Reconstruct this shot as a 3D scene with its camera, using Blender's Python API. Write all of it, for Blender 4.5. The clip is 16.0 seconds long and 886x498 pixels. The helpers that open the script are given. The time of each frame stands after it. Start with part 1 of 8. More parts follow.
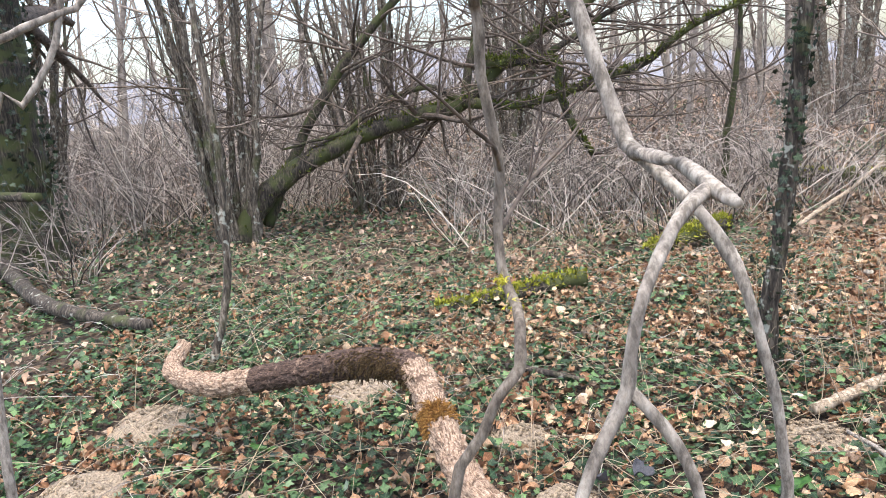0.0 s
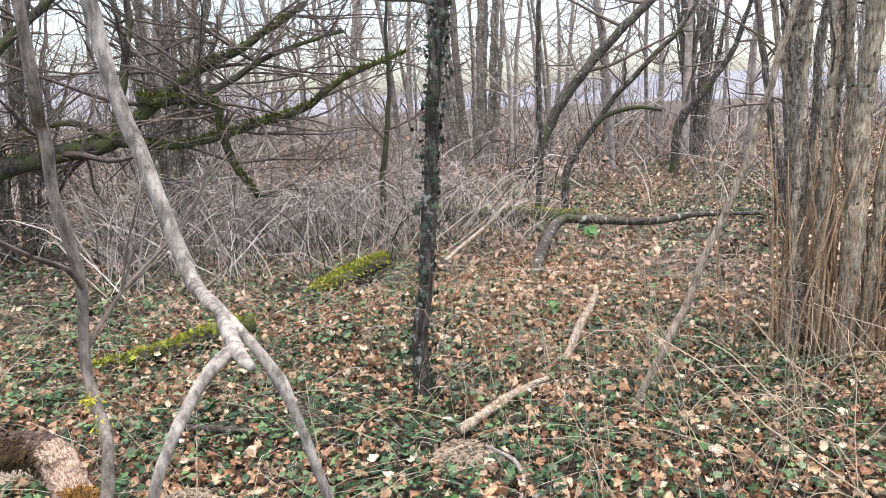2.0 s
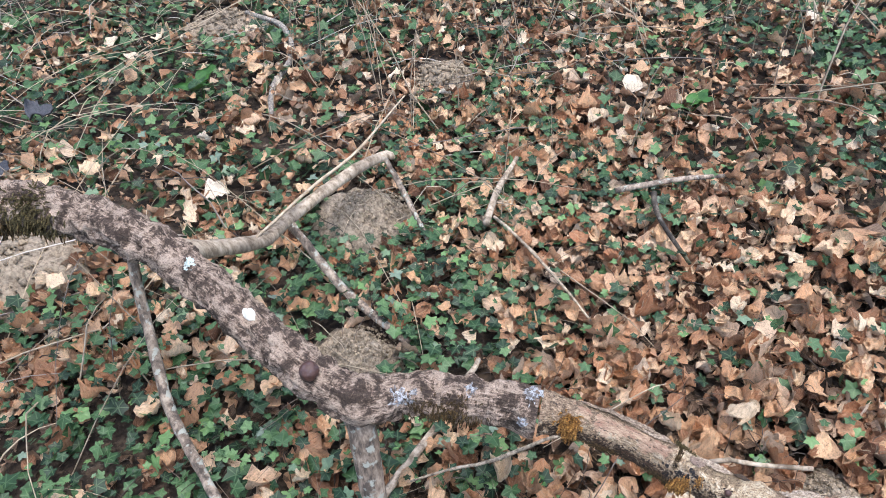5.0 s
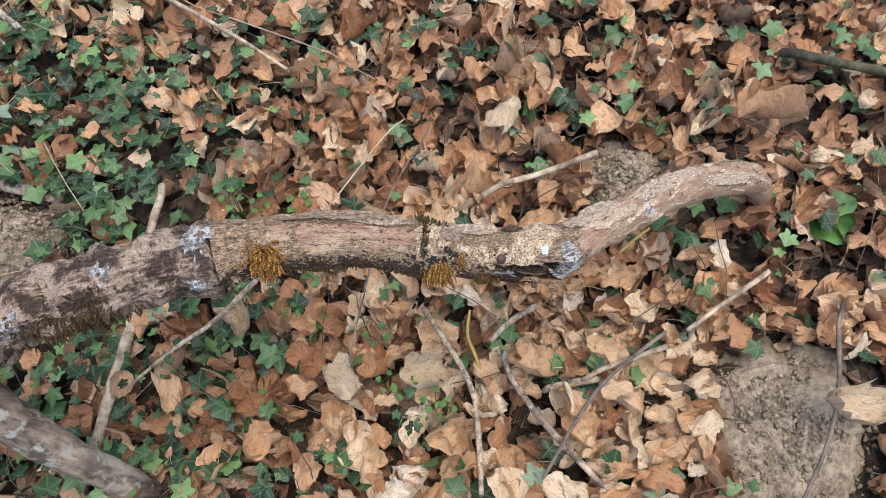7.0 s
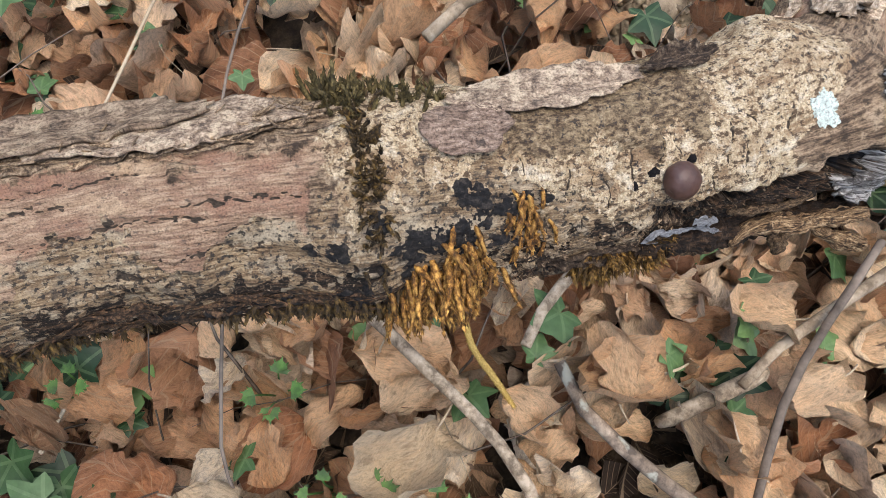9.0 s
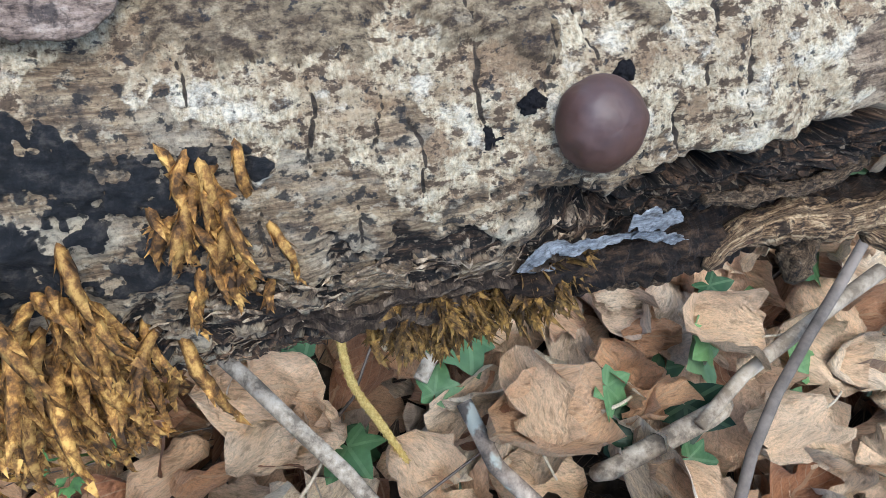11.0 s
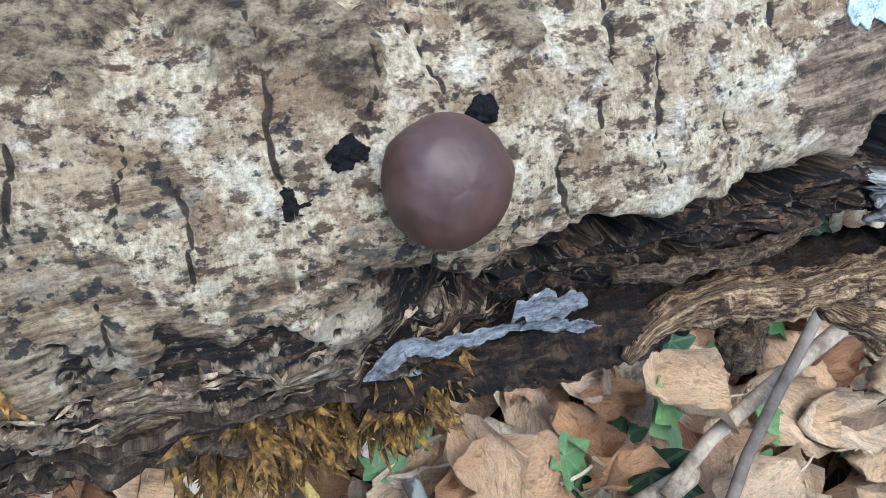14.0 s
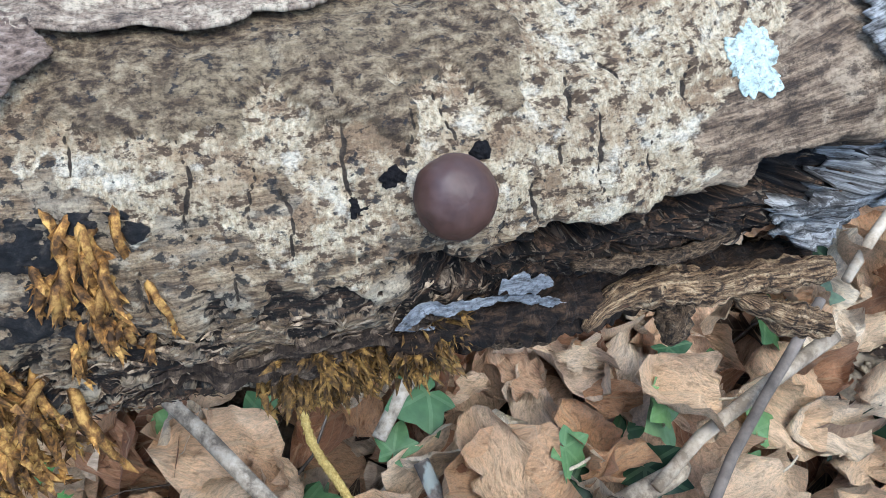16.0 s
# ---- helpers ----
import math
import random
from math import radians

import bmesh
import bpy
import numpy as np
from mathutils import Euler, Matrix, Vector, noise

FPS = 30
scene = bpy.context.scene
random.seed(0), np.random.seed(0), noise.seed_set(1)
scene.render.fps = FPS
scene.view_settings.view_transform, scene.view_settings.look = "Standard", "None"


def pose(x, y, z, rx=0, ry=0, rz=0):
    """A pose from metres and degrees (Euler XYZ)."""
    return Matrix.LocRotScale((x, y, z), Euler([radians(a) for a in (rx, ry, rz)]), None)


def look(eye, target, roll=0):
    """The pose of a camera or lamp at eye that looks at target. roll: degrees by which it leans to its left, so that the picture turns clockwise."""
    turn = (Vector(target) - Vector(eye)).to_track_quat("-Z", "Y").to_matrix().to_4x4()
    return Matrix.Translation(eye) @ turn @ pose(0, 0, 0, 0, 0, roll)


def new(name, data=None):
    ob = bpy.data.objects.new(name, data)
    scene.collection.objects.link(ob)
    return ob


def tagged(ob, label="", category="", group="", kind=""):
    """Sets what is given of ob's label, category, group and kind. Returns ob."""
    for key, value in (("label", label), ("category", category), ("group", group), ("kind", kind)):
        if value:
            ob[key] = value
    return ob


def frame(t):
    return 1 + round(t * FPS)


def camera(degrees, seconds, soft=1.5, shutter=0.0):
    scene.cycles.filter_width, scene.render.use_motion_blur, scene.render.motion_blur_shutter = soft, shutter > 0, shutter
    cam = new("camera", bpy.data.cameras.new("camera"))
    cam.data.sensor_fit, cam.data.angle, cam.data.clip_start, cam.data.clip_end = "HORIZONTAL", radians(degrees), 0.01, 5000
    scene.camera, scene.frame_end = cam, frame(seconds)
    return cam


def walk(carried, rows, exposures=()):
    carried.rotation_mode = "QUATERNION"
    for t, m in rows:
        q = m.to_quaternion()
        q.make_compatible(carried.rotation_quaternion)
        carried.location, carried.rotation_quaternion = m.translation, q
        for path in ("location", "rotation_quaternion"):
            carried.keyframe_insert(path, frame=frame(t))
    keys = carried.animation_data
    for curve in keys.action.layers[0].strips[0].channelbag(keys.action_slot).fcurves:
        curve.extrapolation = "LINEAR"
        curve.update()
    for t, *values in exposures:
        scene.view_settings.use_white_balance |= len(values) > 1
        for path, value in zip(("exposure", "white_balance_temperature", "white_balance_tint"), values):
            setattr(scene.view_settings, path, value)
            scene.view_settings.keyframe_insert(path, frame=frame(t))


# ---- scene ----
cam = camera(63.6, 16.0, 0.85)
EXPO = 0.0
PATH = [
    (0, 0.0000, 0.0000, 1.6280, 77.41, 5.21, -1.16),
    (0.5, 0.0175, 0.0093, 1.6513, 78.30, 5.20, -8.47),
    (1, 0.0085, 0.0017, 1.6464, 78.27, 4.61, -15.13),
    (1.5, 0.0168, -0.0207, 1.6713, 78.54, 3.69, -21.07),
    (2, 0.0691, -0.0406, 1.6932, 78.54, 2.50, -26.80),
    (2.5, 0.0966, -0.0753, 1.6741, 76.97, 1.68, -31.55),
    (3, 0.1277, -0.0888, 1.6364, 72.10, 0.95, -34.99),
    (3.5, 0.1653, -0.0903, 1.5547, 64.72, 0.76, -34.38),
    (4, 0.2175, -0.0773, 1.4839, 57.31, 1.51, -33.13),
    (4.5, 0.2668, -0.0142, 1.4175, 51.69, 2.38, -35.15),
    (5, 0.3157, 0.0840, 1.3572, 46.91, 1.49, -43.02),
    (5.2, 0.3394, 0.0920, 1.3438, 45.02, 1.21, -46.57),
    (7.3, 0.7279, 0.1341, 0.9435, 22.57, 3.02, -73.91),
    (7.5, 0.7658, 0.1858, 0.8652, 21.27, 3.05, -76.40),
    (8, 0.8348, 0.2598, 0.6754, 18.53, 2.02, -81.17),
    (8.5, 0.8668, 0.2733, 0.5910, 17.14, 0.54, -83.71),
    (9, 0.8920, 0.2574, 0.5313, 16.14, -0.49, -85.19),
    (9.2, 0.8978, 0.2498, 0.5179, 15.87, -0.78, -85.82),
    (11.3, 0.9384, 0.2137, 0.4166, 16.49, -5.15, -87.75),
    (11.5, 0.9423, 0.2094, 0.4136, 17.48, -5.87, -88.20),
    (12, 0.9455, 0.2035, 0.4071, 18.36, -5.99, -88.72),
    (12.5, 0.9447, 0.2032, 0.4026, 19.25, -6.41, -89.10),
    (13, 0.9453, 0.2046, 0.4010, 19.49, -6.22, -88.97),
    (13.5, 0.9441, 0.2038, 0.4042, 19.45, -6.07, -88.86),
    (14, 0.9438, 0.2035, 0.4043, 19.77, -5.88, -88.96),
    (14.5, 0.9410, 0.2020, 0.4065, 20.22, -5.85, -88.94),
    (15, 0.9411, 0.2037, 0.4086, 20.52, -5.72, -88.97),
    (15.5, 0.9388, 0.2026, 0.4134, 20.63, -5.90, -88.51),
    (16, 0.9314, 0.2049, 0.4326, 20.19, -5.14, -86.63),
]
walk(cam, [(t, pose(x, y, z, rx, ry, rz)) for t, x, y, z, rx, ry, rz in PATH],
     exposures=[(0.0, EXPO + 0.72, 6850, 11), (2.5, EXPO + 0.58, 6850, 12), (3.5, EXPO + 0.40, 6400, 10), (5.0, EXPO + 0.33, 6150, 10), (8.0, EXPO + 0.02, 6850, 9), (9.0, EXPO + 0.12, 6850, 9), (11.3, EXPO + 0.40, 5550, 1), (12.0, EXPO + 0.47, 5520, 1), (16.0, EXPO + 0.34, 5550, 1)])

# ---- world and light: a bright overcast winter sky ----
world = bpy.data.worlds.new("world")
scene.world = world
world.use_nodes = True
wn, wl = world.node_tree.nodes, world.node_tree.links
sky = wn.new("ShaderNodeTexSky")
sky.sky_type, sky.sun_disc = "NISHITA", False
sky.sun_elevation, sky.sun_rotation = radians(80), radians(180)
sky.air_density, sky.dust_density, sky.ozone_density = 1.0, 3.0, 1.5
wl.new(sky.outputs[0], wn["Background"].inputs[0])
wn["Background"].inputs[1].default_value = 0.30
sun = new("sun", bpy.data.lights.new("sun", "SUN"))
sun.data.energy, sun.data.angle, sun.data.color = 1.5, radians(50), (1.0, 0.975, 0.94)
sun.matrix_world = look((0.3, -1.6, 9.0), (0.0, 0.0, 0.0))


# ---- materials ----
def material(name):
    m = bpy.data.materials.new(name)
    m.use_nodes = True
    return m, m.node_tree.nodes, m.node_tree.links, m.node_tree.nodes["Principled BSDF"]


def ramp(nodes, links, source, stops):
    r = nodes.new("ShaderNodeValToRGB")
    while len(r.color_ramp.elements) < len(stops):
        r.color_ramp.elements.new(0.5)
    for e, (at, c) in zip(r.color_ramp.elements, stops):
        e.position, e.color = at, (*c, 1)
    links.new(source, r.inputs[0])
    return r.outputs[0]


def tex(nodes, links, kind, scale, vector=None, **values):
    n = nodes.new("ShaderNodeTex" + kind)
    n.inputs["Scale"].default_value = scale
    for k, v in values.items():
        n.inputs[k].default_value = v
    if vector:
        links.new(vector, n.inputs["Vector"])
    return n


def blend(nodes, links, fac, a, b, how="MIX"):
    n = nodes.new("ShaderNodeMix")
    n.data_type, n.blend_type = "RGBA", how
    for socket, value in ((n.inputs[0], fac), (n.inputs[6], a), (n.inputs[7], b)):
        if isinstance(value, (int, float)):
            socket.default_value = value
        elif isinstance(value, tuple):
            socket.default_value = (*value, 1)
        else:
            links.new(value, socket)
    return n.outputs[2]


def calc(nodes, links, how, a, b=0.0):
    n = nodes.new("ShaderNodeMath")
    n.operation = how
    for socket, value in ((n.inputs[0], a), (n.inputs[1], b)):
        if isinstance(value, (int, float)):
            socket.default_value = value
        else:
            links.new(value, socket)
    return n.outputs[0]


def relief(nodes, links, bsdf, height, strength, distance):
    n = nodes.new("ShaderNodeBump")
    n.inputs["Strength"].default_value, n.inputs["Distance"].default_value = strength, distance
    links.new(height, n.inputs["Height"])
    links.new(n.outputs[0], bsdf.inputs["Normal"])


def coords(nodes, which="Object"):
    return nodes.new("ShaderNodeTexCoord").outputs[which]


def stretched(nodes, links, vector, scale):
    n = nodes.new("ShaderNodeMapping")
    n.inputs["Scale"].default_value = scale
    links.new(vector, n.inputs["Vector"])
    return n.outputs[0]


def chance(nodes, single):
    """A random number for each loose object, or for each island of a joined mesh."""
    if single:
        return nodes.new("ShaderNodeObjectInfo").outputs["Random"]
    return nodes.new("ShaderNodeNewGeometry").outputs["Random Per Island"]


DRY = [(0.0, (0.15, 0.072, 0.040)), (0.16, (0.34, 0.165, 0.088)), (0.36, (0.52, 0.285, 0.158)), (0.58, (0.65, 0.40, 0.240)),
       (0.80, (0.73, 0.51, 0.335)), (0.95, (0.78, 0.62, 0.45)), (1.0, (0.28, 0.19, 0.13))]


def leaf_material(name, single, tones=None):
    m, n, l, b = material(name)
    tone = ramp(n, l, chance(n, single), tones or DRY)
    uv = coords(n, "UV")
    spots = tex(n, l, "Noise", 5.0, uv, Detail=6.0, Roughness=0.65)
    tone = blend(n, l, 0.55, tone, ramp(n, l, spots.outputs[0], [(0.38, (0.46, 0.39, 0.34)), (0.47, (1.04, 1.04, 1.04)), (0.62, (1.22, 1.18, 1.12))]), "MULTIPLY")
    creases = tex(n, l, "Noise", 19.0, uv, Detail=5.0, Roughness=0.7)
    tone = blend(n, l, 0.40, tone, ramp(n, l, creases.outputs[0], [(0.40, (0.50, 0.45, 0.41)), (0.49, (1.0, 1.0, 1.0)), (0.60, (1.22, 1.20, 1.16))]), "MULTIPLY")
    xyz = n.new("ShaderNodeSeparateXYZ")
    l.new(uv, xyz.inputs[0])
    side = calc(n, l, "ABSOLUTE", xyz.outputs[0])
    rib = calc(n, l, "LESS_THAN", side, 0.035)
    slant = calc(n, l, "SUBTRACT", calc(n, l, "MULTIPLY", xyz.outputs[1], 7.0), calc(n, l, "MULTIPLY", side, 4.0))
    vein = calc(n, l, "LESS_THAN", calc(n, l, "PINGPONG", slant, 0.5), 0.05)
    veins = calc(n, l, "MAXIMUM", rib, vein)
    tone = blend(n, l, calc(n, l, "MULTIPLY", veins, 0.42), tone, (0.60, 0.44, 0.28))
    l.new(tone, b.inputs["Base Color"])
    b.inputs["Roughness"].default_value = 0.62
    b.inputs["Specular IOR Level"].default_value = 0.35
    fibre = tex(n, l, "Noise", 62.0, uv, Detail=4.0, Roughness=0.7)
    tone = blend(n, l, 0.35, tone, ramp(n, l, fibre.outputs[0], [(0.40, (0.62, 0.57, 0.53)), (0.5, (1, 1, 1)), (0.60, (1.18, 1.17, 1.14))]), "MULTIPLY")
    l.new(tone, b.inputs["Base Color"])
    wrinkle = calc(n, l, "ADD", calc(n, l, "ADD", spots.outputs[0], calc(n, l, "MULTIPLY", creases.outputs[0], 0.5)), calc(n, l, "MULTIPLY", veins, 0.4))
    wrinkle = calc(n, l, "ADD", wrinkle, calc(n, l, "MULTIPLY", fibre.outputs[0], 0.22))
    relief(n, l, b, wrinkle, 0.9, 0.006)
    return m


def ivy_material(name, single, tones=None):
    m, n, l, b = material(name)
    tone = ramp(n, l, chance(n, single), tones or [(0.0, (0.009, 0.024, 0.010)), (0.3, (0.017, 0.048, 0.018)), (0.55, (0.036, 0.086, 0.028)),
                                          (0.8, (0.085, 0.160, 0.062)), (0.93, (0.15, 0.27, 0.09)), (1.0, (0.18, 0.23, 0.18))])
    uv = coords(n, "UV")
    xyz = n.new("ShaderNodeSeparateXYZ")
    l.new(uv, xyz.inputs[0])
    angle = calc(n, l, "ARCTAN2", xyz.outputs[0], xyz.outputs[1])
    spoke = calc(n, l, "PINGPONG", calc(n, l, "MULTIPLY", angle, 0.95), 0.5)
    away = n.new("ShaderNodeVectorMath")
    away.operation = "LENGTH"
    l.new(uv, away.inputs[0])
    vein = calc(n, l, "LESS_THAN", calc(n, l, "MULTIPLY", spoke, away.outputs["Value"]), 0.022)
    tone = blend(n, l, calc(n, l, "MULTIPLY", vein, 0.20), tone, (0.24, 0.34, 0.17))
    mottle = tex(n, l, "Noise", 6.0, uv, Detail=3.0)
    tone = blend(n, l, 0.4, tone, ramp(n, l, mottle.outputs[0], [(0.35, (0.5, 0.5, 0.5)), (0.65, (1.25, 1.2, 1.2))]), "MULTIPLY")
    l.new(tone, b.inputs["Base Color"])
    b.inputs["Roughness"].default_value = 0.48
    b.inputs["Specular IOR Level"].default_value = 0.35
    relief(n, l, b, calc(n, l, "ADD", mottle.outputs[0], vein), 0.3, 0.003)
    return m


def wood_material(name, dark, mid, light, along=(18, 18, 3), patch=6.0, rough=0.85, moss=0.0, lichen=0.0, bump=0.004):
    """Bark or weathered wood: streaks along the stem, blotches, with moss or pale lichen in patches."""
    m, n, l, b = material(name)
    p = coords(n)
    grain = tex(n, l, "Noise", 3.0, stretched(n, l, p, along), Detail=8.0, Roughness=0.7)
    blotch = tex(n, l, "Noise", patch, p, Detail=5.0, Roughness=0.6)
    tone = ramp(n, l, grain.outputs[0], [(0.40, dark), (0.5, mid), (0.61, light)])
    tone = blend(n, l, 0.6, tone, ramp(n, l, blotch.outputs[0], [(0.40, (0.40, 0.37, 0.35)), (0.57, (1.12, 1.1, 1.07))]), "MULTIPLY")
    if lichen:
        spot = tex(n, l, "Noise", patch * 3.1, p, Detail=4.0)
        tone = blend(n, l, ramp(n, l, spot.outputs[0], [(0.62 - lichen, (0, 0, 0)), (0.68 - lichen, (0.8, 0.8, 0.8))]), tone, (0.42, 0.43, 0.36))
    if moss:
        spot = tex(n, l, "Noise", patch * 0.7, p, Detail=6.0)
        tone = blend(n, l, ramp(n, l, spot.outputs[0], [(0.60 - moss, (0, 0, 0)), (0.72 - moss, (0.9, 0.9, 0.9))]), tone, (0.062, 0.075, 0.020))
    l.new(tone, b.inputs["Base Color"])
    b.inputs["Roughness"].default_value = rough
    relief(n, l, b, calc(n, l, "ADD", grain.outputs[0], blotch.outputs[0]), 0.7, bump)
    return m


def plain_material(name, colours, scale=60.0, rough=0.8, bump=0.002, single=None, gloss=0.4):
    m, n, l, b = material(name)
    t = tex(n, l, "Noise", scale, coords(n), Detail=6.0, Roughness=0.7)
    k = len(colours) - 1
    tone = ramp(n, l, t.outputs[0], [(0.39 + 0.22 * i / k, c) for i, c in enumerate(colours)])
    if single is not None:
        tone = blend(n, l, 0.7, tone, ramp(n, l, chance(n, single), [(0.0, (0.45, 0.42, 0.4)), (0.5, (1, 1, 1)), (1.0, (1.35, 1.3, 1.2))]), "MULTIPLY")
    l.new(tone, b.inputs["Base Color"])
    b.inputs["Roughness"].default_value = rough
    b.inputs["Specular IOR Level"].default_value = gloss
    relief(n, l, b, t.outputs[0], 0.6, bump)
    return m


def brush_material():
    """Dead bramble and shoots: from nearly black to bleached tan, stem by stem."""
    m, n, l, b = material("brushwood")
    l.new(ramp(n, l, chance(n, False), [(0.0, (0.03, 0.024, 0.020)), (0.28, (0.11, 0.09, 0.075)), (0.55, (0.30, 0.255, 0.215)), (0.8, (0.53, 0.46, 0.395)), (1.0, (0.70, 0.63, 0.545))]), b.inputs["Base Color"])
    b.inputs["Roughness"].default_value = 0.85
    return m


def ground_material():
    """Dark crumbly humus; farther into the wood it lies under trodden brown leaves and moss."""
    m, n, l, b = material("humus")
    p = coords(n)
    fine = tex(n, l, "Noise", 34.0, p, Detail=7.0, Roughness=0.7)
    cells = tex(n, l, "Voronoi", 9.0, p)
    soil = ramp(n, l, fine.outputs[0], [(0.4, (0.018, 0.012, 0.008)), (0.5, (0.05, 0.034, 0.022)), (0.6, (0.115, 0.080, 0.052))])
    leafy = ramp(n, l, cells.outputs["Color"], [(0.1, (0.028, 0.024, 0.014)), (0.35, (0.065, 0.046, 0.029)), (0.6, (0.14, 0.094, 0.060)), (0.9, (0.32, 0.225, 0.15))])
    leafy = blend(n, l, 0.8, leafy, ramp(n, l, fine.outputs[0], [(0.35, (0.3, 0.28, 0.25)), (0.6, (1.1, 1.1, 1.1))]), "MULTIPLY")
    far = n.new("ShaderNodeVectorMath")
    far.operation = "LENGTH"
    l.new(p, far.inputs[0])
    l.new(blend(n, l, ramp(n, l, calc(n, l, "DIVIDE", far.outputs["Value"], 20.0), [(0.18, (0, 0, 0)), (0.36, (1, 1, 1))]), soil, leafy), b.inputs["Base Color"])
    b.inputs["Roughness"].default_value = 0.95
    relief(n, l, b, calc(n, l, "ADD", fine.outputs[0], cells.outputs["Distance"]), 0.8, 0.03)
    return m


LEAF, LEAF_ONE = leaf_material("dry_leaf", False), leaf_material("dry_leaf_single", True)
FAR_LEAF = plain_material("far_dry_leaf", [(0.22, 0.145, 0.10), (0.46, 0.32, 0.225), (0.66, 0.50, 0.375)], 3.0, 0.8, 0.002, False)
PALE_TOP = leaf_material("pale_top_leaf", False, [(0.0, (0.60, 0.35, 0.19)), (0.3, (0.74, 0.49, 0.29)), (0.6, (0.82, 0.61, 0.40)), (0.85, (0.87, 0.72, 0.53)), (1.0, (0.89, 0.79, 0.64))])
# Crumb tones darkened to deepen the shade in gaps between the near leaves.
GAP_LEAF = leaf_material("gap_dark_leaf", False, [(0.0, (0.03, 0.02, 0.014)), (0.4, (0.075, 0.046, 0.030)), (0.75, (0.15, 0.092, 0.058)), (1.0, (0.26, 0.17, 0.11))])
TOP_LEAF = leaf_material("fresh_dry_leaf", False, [(0.0, (0.42, 0.19, 0.095)), (0.3, (0.62, 0.345, 0.18)), (0.6, (0.74, 0.47, 0.27)), (0.85, (0.81, 0.60, 0.39)), (1.0, (0.86, 0.71, 0.51))])
IVY, IVY_ONE = ivy_material("ivy_leaf", False), ivy_material("ivy_leaf_single", True)
# Darkened copy of the ivy leaf for the trunks: shade put into its tones.
SHADED_IVY = ivy_material("shaded_ivy_leaf", False, [(0.0, (0.012, 0.016, 0.011)), (0.4, (0.026, 0.040, 0.025)), (0.75, (0.045, 0.068, 0.040)), (0.95, (0.06, 0.09, 0.045)), (1.0, (0.10, 0.10, 0.075))])
HUMUS = ground_material()
SOIL = plain_material("soil", [(0.19, 0.15, 0.108), (0.31, 0.25, 0.18), (0.42, 0.345, 0.25)], 90.0, 0.95, 0.01)
CRUMB = plain_material("soil_crumb", [(0.21, 0.17, 0.12), (0.37, 0.30, 0.215)], 120.0, 0.95, 0.002, False)
HAZEL = wood_material("hazel_bark", (0.042, 0.034, 0.026), (0.125, 0.103, 0.078), (0.29, 0.248, 0.195), moss=0.03, lichen=0.03)
GREYHAZEL = wood_material("grey_hazel_bark", (0.085, 0.068, 0.052), (0.22, 0.178, 0.135), (0.38, 0.325, 0.26), along=(20, 20, 5), patch=4.0, lichen=0.06, bump=0.006)
TANHAZEL = wood_material("tan_hazel_bark", (0.13, 0.10, 0.066), (0.34, 0.275, 0.185), (0.54, 0.455, 0.325), along=(26, 26, 5), patch=9.0, lichen=0.02, bump=0.006)
FLAKYHAZEL = wood_material("flaky_hazel_bark", (0.06, 0.047, 0.034), (0.22, 0.178, 0.128), (0.47, 0.395, 0.30), along=(22, 22, 9), patch=13.0, lichen=0.04, bump=0.009)
BROWNHAZEL = wood_material("brown_hazel_bark", (0.10, 0.072, 0.046), (0.22, 0.165, 0.11), (0.35, 0.28, 0.195), along=(26, 26, 3), patch=7.0, bump=0.006)
FLAKE = plain_material("bark_flake", [(0.05, 0.04, 0.03), (0.30, 0.25, 0.18)], 30.0, 0.9, 0.001, False)
DARKSAPLING = wood_material("dark_sapling_bark", (0.11, 0.09, 0.07), (0.19, 0.16, 0.125), (0.29, 0.25, 0.205), along=(60, 60, 20), patch=30.0, bump=0.0014)
DARKBARK = wood_material("dark_bark", (0.022, 0.017, 0.013), (0.060, 0.048, 0.037), (0.16, 0.135, 0.105), moss=0.06, lichen=0.01)
MOSSBARK = wood_material("mossy_bark", (0.018, 0.014, 0.011), (0.050, 0.042, 0.030), (0.13, 0.108, 0.080), moss=0.16)
PALE = wood_material("pale_wood", (0.20, 0.15, 0.10), (0.40, 0.32, 0.23), (0.56, 0.47, 0.36), patch=14.0, bump=0.002)
SAPLING = wood_material("sapling_bark", (0.16, 0.14, 0.115), (0.32, 0.285, 0.24), (0.46, 0.42, 0.36), along=(60, 60, 20), patch=55.0, bump=0.0012)
GREYPALE = wood_material("weathered_pole", (0.17, 0.13, 0.09), (0.37, 0.295, 0.21), (0.54, 0.45, 0.34), along=(40, 40, 6), patch=18.0, bump=0.003)
STRAW = plain_material("dry_stem", [(0.34, 0.265, 0.18), (0.55, 0.45, 0.325)], 40.0, 0.7, 0.001, False)
TWIG = plain_material("twig", [(0.07, 0.055, 0.044), (0.21, 0.168, 0.136)], 25.0, 0.85, 0.001, False)
# Paler than TWIG: haze over the far trees is mixed into the colour.
FARTWIG = plain_material("hazed_twig", [(0.18, 0.152, 0.128), (0.44, 0.385, 0.33)], 5.0, 0.9, 0.001, False)
BRUSHWOOD = brush_material()
SUCKER = plain_material("sucker_bark", [(0.22, 0.135, 0.075), (0.47, 0.325, 0.20)], 40.0, 0.75, 0.001, False)
DEEPMOSS = plain_material("deep_green_moss", [(0.035, 0.052, 0.010), (0.11, 0.14, 0.022), (0.23, 0.25, 0.045)], 50.0, 0.95, 0.004, False)
MOSS = plain_material("moss", [(0.12, 0.135, 0.018), (0.31, 0.33, 0.04), (0.50, 0.48, 0.07)], 50.0, 0.95, 0.004, False)


